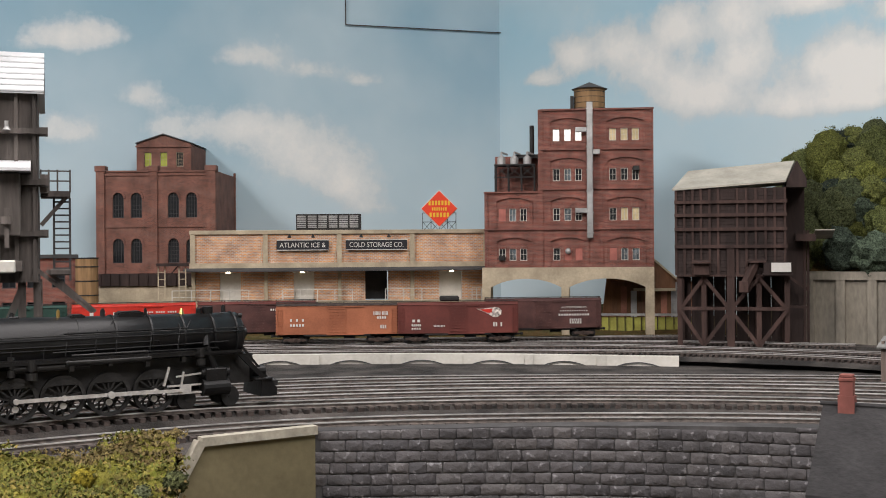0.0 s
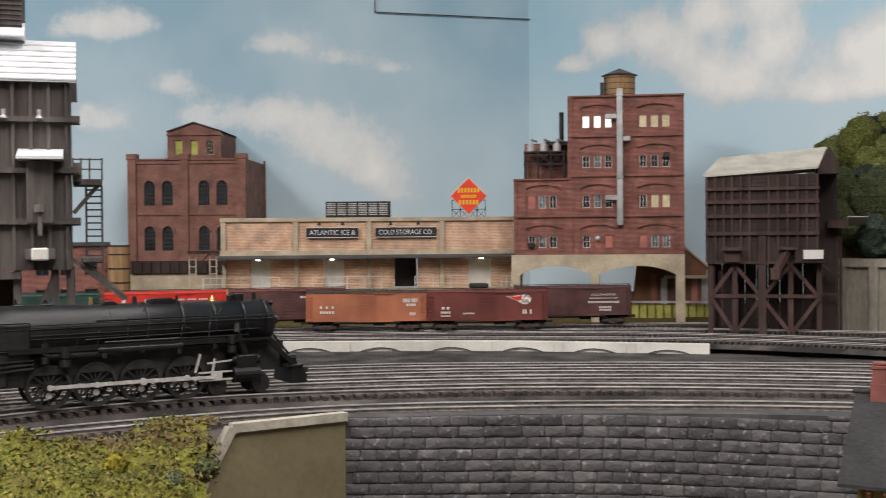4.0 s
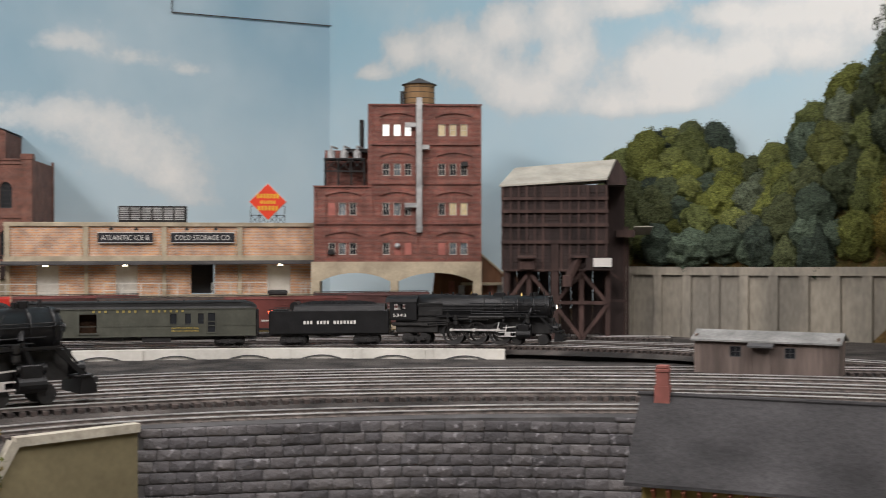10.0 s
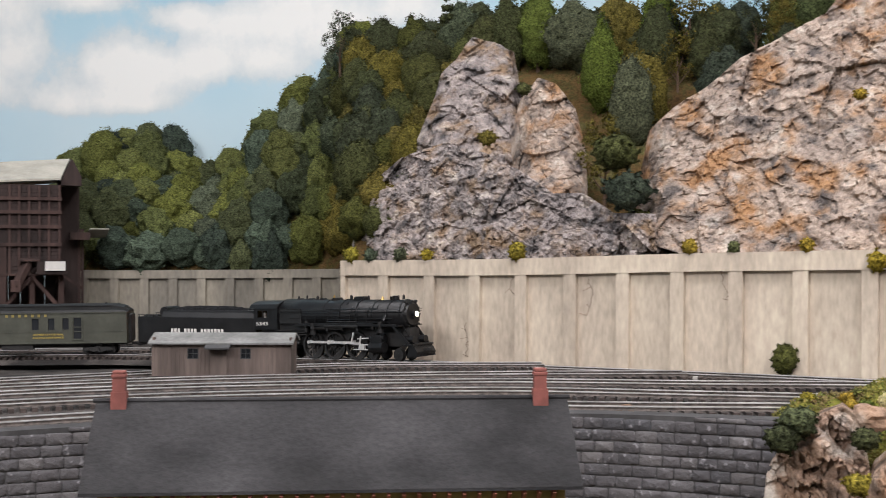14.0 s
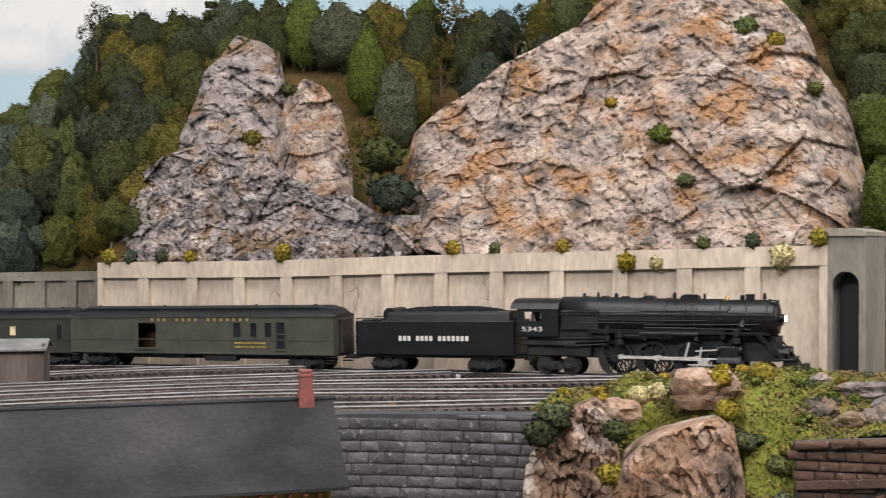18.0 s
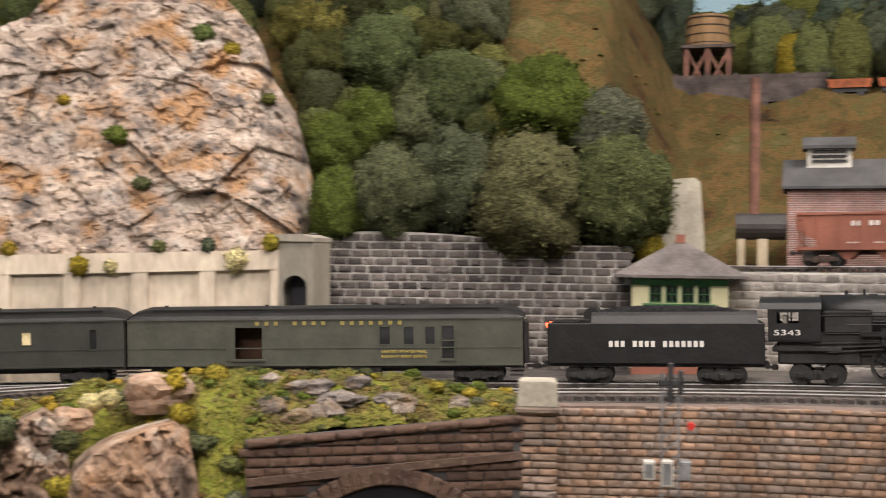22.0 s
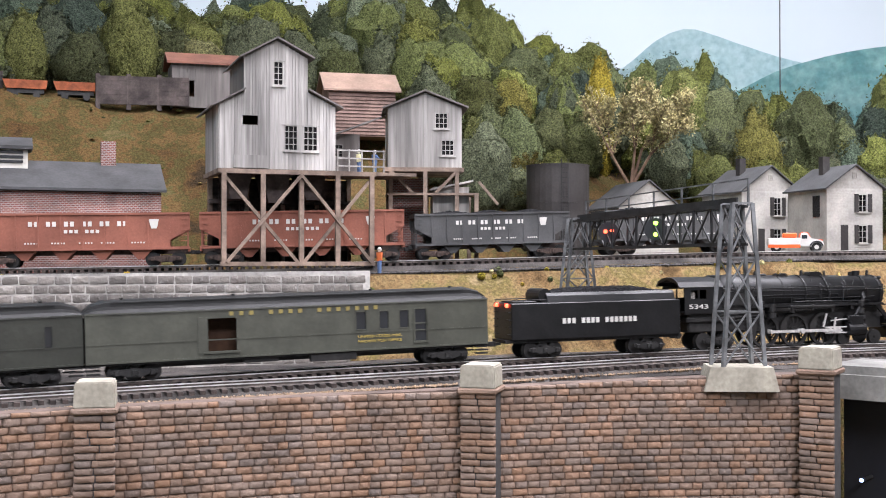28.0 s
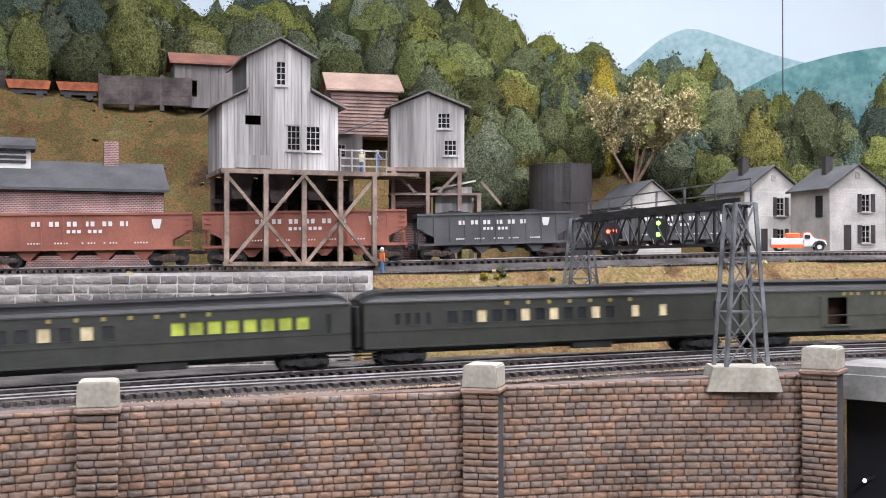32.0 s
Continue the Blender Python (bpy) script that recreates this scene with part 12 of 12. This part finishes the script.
for s, sz, lf in ((0.012, .018, "leaves_yellow"), (0.035, .016, "leaves"), (0.07, .017, "leaves"), (0.1, .014, "leaves_yellow"), (0.195, .020, "leaves_yellow"), (0.35, .016, "leaves_yellow"), (0.385, .012, "leaves"), (0.44, .014, "leaves_yellow"), (0.49, .02, "leaves_yellow"), (0.512, .015, "leaves_pale"), (0.545, .013, "leaves"), (0.60, .024, "leaves_pale"), (0.625, .017, "leaves_yellow"), (0.58, .014, "leaves")):
    bush(CW.at(s) + Vector((0, 0, 0.0 if s not in (0.49, 0.512, 0.60) else -0.014)), sz, lf, 0.9)
for az, d, z, sz, lf in ((57.4, .955, 1.385, .024, "leaves_bright"), (62.8, .99, 1.462, .022, "leaves_yellow"), (61.4, 1.0, 1.475, .026, "leaves"), (58.6, .93, 1.348, .018, "leaves"), (55, .96, 1.413, .014, "leaves_yellow"), (64.2, .95, 1.37, .02, "leaves_pale"), (65.2, .93, 1.33, .016, "leaves_pale"), (64.6, .96, 1.42, .016, "leaves"), (37.2, 1.1, 1.395, .022, "leaves_olive"), (39.0, 1.09, 1.44, .018, "leaves"), (44.2, 1.0, 1.335, .05, "leaves_dark"), (43.6, 1.03, 1.37, .05, "leaves_dark"), (44.8, 1.01, 1.31, .04, "leaves")):
    bush(pol(az, d, z), sz, lf)
bush(pol(51.7, .905, 1.208), .026, "leaves_dark", 1.0, "dark green shrub at the foot of the wall")
rk = random.Random(31)
SCRUB = []
for i in range(1500):
    az, v = rk.uniform(51.5, 77.5), rk.random()
    p = knoll_at(az, v * 0.64)
    if i > 110:
        sz = rk.uniform(.002, .006)
        if i < 240:
            SCRUB.append((p - Vector((0, 0, sz * 0.15)), sz * 0.6, sz, "round"))
        continue
    bush(p, rk.uniform(.005, .012), rk.choice(("leaves", "leaves_bright", "leaves_yellow", "leaves_dark", "leaves_olive")), 0.6)
for az, d, z, sz, lf in ((52.3, .575, 1.216, .022, "leaves"), (51.6, .57, 1.209, .02, "leaves_dark"), (57.2, .585, 1.2285, .015, "leaves_pale"), (56.4, .58, 1.2275, .014, "leaves_pale"), (62.2, .605, 1.236, .017, "leaves_yellow"), (55.3, .56, 1.213, .016, "leaves_dark"), (55.1, .55, 1.195, .016, "leaves_yellow"), (54.9, .535, 1.18, .014, "leaves"), (60.6, .575, 1.222, .016, "leaves_yellow"), (61.4, .565, 1.21, .014, "leaves"), (62.9, .565, 1.20, .013, "leaves"), (58.8, .53, 1.165, .012, "leaves_yellow"), (73.2, .618, 1.2305, .010, "leaves_yellow"), (60.2, .595, 1.234, .015, "leaves_yellow"), (63.1, .56, 1.185, .013, "leaves")):
    bush(pol(az, d, z), sz, lf)

GREEN_TURF = [(0.085, 0.095, 0.022), (0.13, 0.135, 0.028), (0.19, 0.17, 0.032), (0.1, 0.12, 0.024), (0.23, 0.18, 0.045), (0.07, 0.07, 0.024)]
DRY_TURF = [(0.1, 0.07, 0.03), (0.17, 0.125, 0.045), (0.07, 0.055, 0.025), (0.2, 0.16, 0.06), (0.12, 0.1, 0.035)]
spots, dry = [], []
while len(spots) + len(dry) < 9000:
    az, v = rk.uniform(51.0, 77.8), rk.random() * 0.66
    p = knoll_at(az, v)
    n = noise.noise(p * 45) + 0.5 * noise.noise(p * 130)
    if n > -0.3:
        (spots if n > 0.02 else dry).append(p)
turf("knoll_turf", "mossy yellow-green foam turf on the knoll", spots, 0.0013, GREEN_TURF, 3, 4)
turf("knoll_turf", "brown and straw-coloured foam turf on the knoll", dry, 0.0013, DRY_TURF, 3, 5)
BANK = []


def grass_bank():
    """Olive grass bank at the near end of the yard."""
    verts, faces = [], []
    nu, nv = 90, 40
    for i in range(nu + 1):
        az = -34 + 21.5 * i / nu
        for j in range(nv + 1):
            v = j / nv
            d = 0.40 + 0.19 * v - max(0, (-13 - az)) * 0.0018
            z = 1.135 + 0.076 * v ** 0.75
            p = pol(az, d, z)
            p.z += 0.010 * noise.noise(p * 25) + 0.004 * noise.noise(p * 70) + 0.002 * noise.noise(p * 190)
            verts.append(p)
    w = nv + 1
    for i in range(nu):
        for j in range(nv):
            faces.append((i * w + j, (i + 1) * w + j, (i + 1) * w + j + 1, i * w + j + 1))
    me = bpy.data.meshes.new("grass_bank")
    me.from_pydata(verts, [], faces)
    me.polygons.foreach_set("use_smooth", [True] * len(faces))
    me.materials.append(M["moss"])
    tagged(new("grass_bank", me), "olive and yellow grass bank beside the yard", "ground", kind="structure")
    for i in range(6000):
        k = rk.randrange(len(verts))
        if i > 12:
            BANK.append(verts[k] + Vector((rk.gauss(0, .003), rk.gauss(0, .003), 0)))
            continue
        bush(verts[k], rk.uniform(.010, .018), rk.choice(("leaves_yellow", "leaves_bright", "leaves_olive", "leaves")), 0.8)


grass_bank()
turf("bank_turf", "soft yellow-green turf on the grass bank", [p for p in BANK if noise.noise(p * 28) > -0.08], 0.0017, GREEN_TURF, 5, 6)
turf("bank_turf", "dry brown turf on the grass bank", [p for p in BANK if noise.noise(p * 28) <= -0.08], 0.0017, DRY_TURF, 5, 7)
# grass tufts along the upper track and slope
for i in range(40):
    az = rk.uniform(84, 131)
    d = rk.uniform(0.93, 0.985) if az < 109 else float(np.interp(az, [109, 122, 131], [.95, 1.0, 1.08])) + rk.uniform(-0.015, 0.02)
    bush(pol(az, d, ground_z(az, d)), rk.uniform(.004, .009), rk.choice(("leaves_yellow", "leaves_pale", "leaves")), 0.8, "dry grass tuft beside the track")
for i in range(320):
    az = rk.uniform(76, 131)
    d = rk.uniform(1.0, 1.42)
    z = ground_z(az, d)
    if z > 1.31:
        sz = rk.uniform(.004, .009)
        SCRUB.append((pol(az, d, z) - Vector((0, 0, sz * 0.2)), sz * 0.45, sz, "round"))
joined_crowns(SCRUB, "scrub", "low scrub and turf clumps on the banks", "scrub", [GREENS[0], GREENS[1], GREENS[3], DARKS[1], (0.13, 0.085, 0.035), (0.16, 0.12, 0.05), (0.11, 0.07, 0.03)], 60, 6)


def motions():
    """All that moves: the cars of the train along the main line, the engine's wheels and rods."""
    steps = [i * 0.25 for i in range(129)]
    for ob, back, base in TRAIN:
        walk(ob, [(t, MAIN.pose_between(front_at(t) - back - base / 2, front_at(t) - back + base / 2)) for t in steps])
    fine = [i * 0.05 for i in range(641)]
    radius = 12.2 * U
    for kind, ob, where in hud_moving:
        rows = []
        for t in fine:
            turn = -front_at(t) / radius
            if kind == "driver":
                rows.append((t, Matrix.Translation((0.095 + where * U, 0, radius)) @ Matrix.Rotation(-turn, 4, "Y")))
            else:
                dx, dz = -4.2 * U * math.sin(-turn), -4.2 * U * math.cos(-turn)
                rows.append((t, Matrix.Translation((0.095 + dx, where * U, radius + dz))))
        walk(ob, rows)


motions()
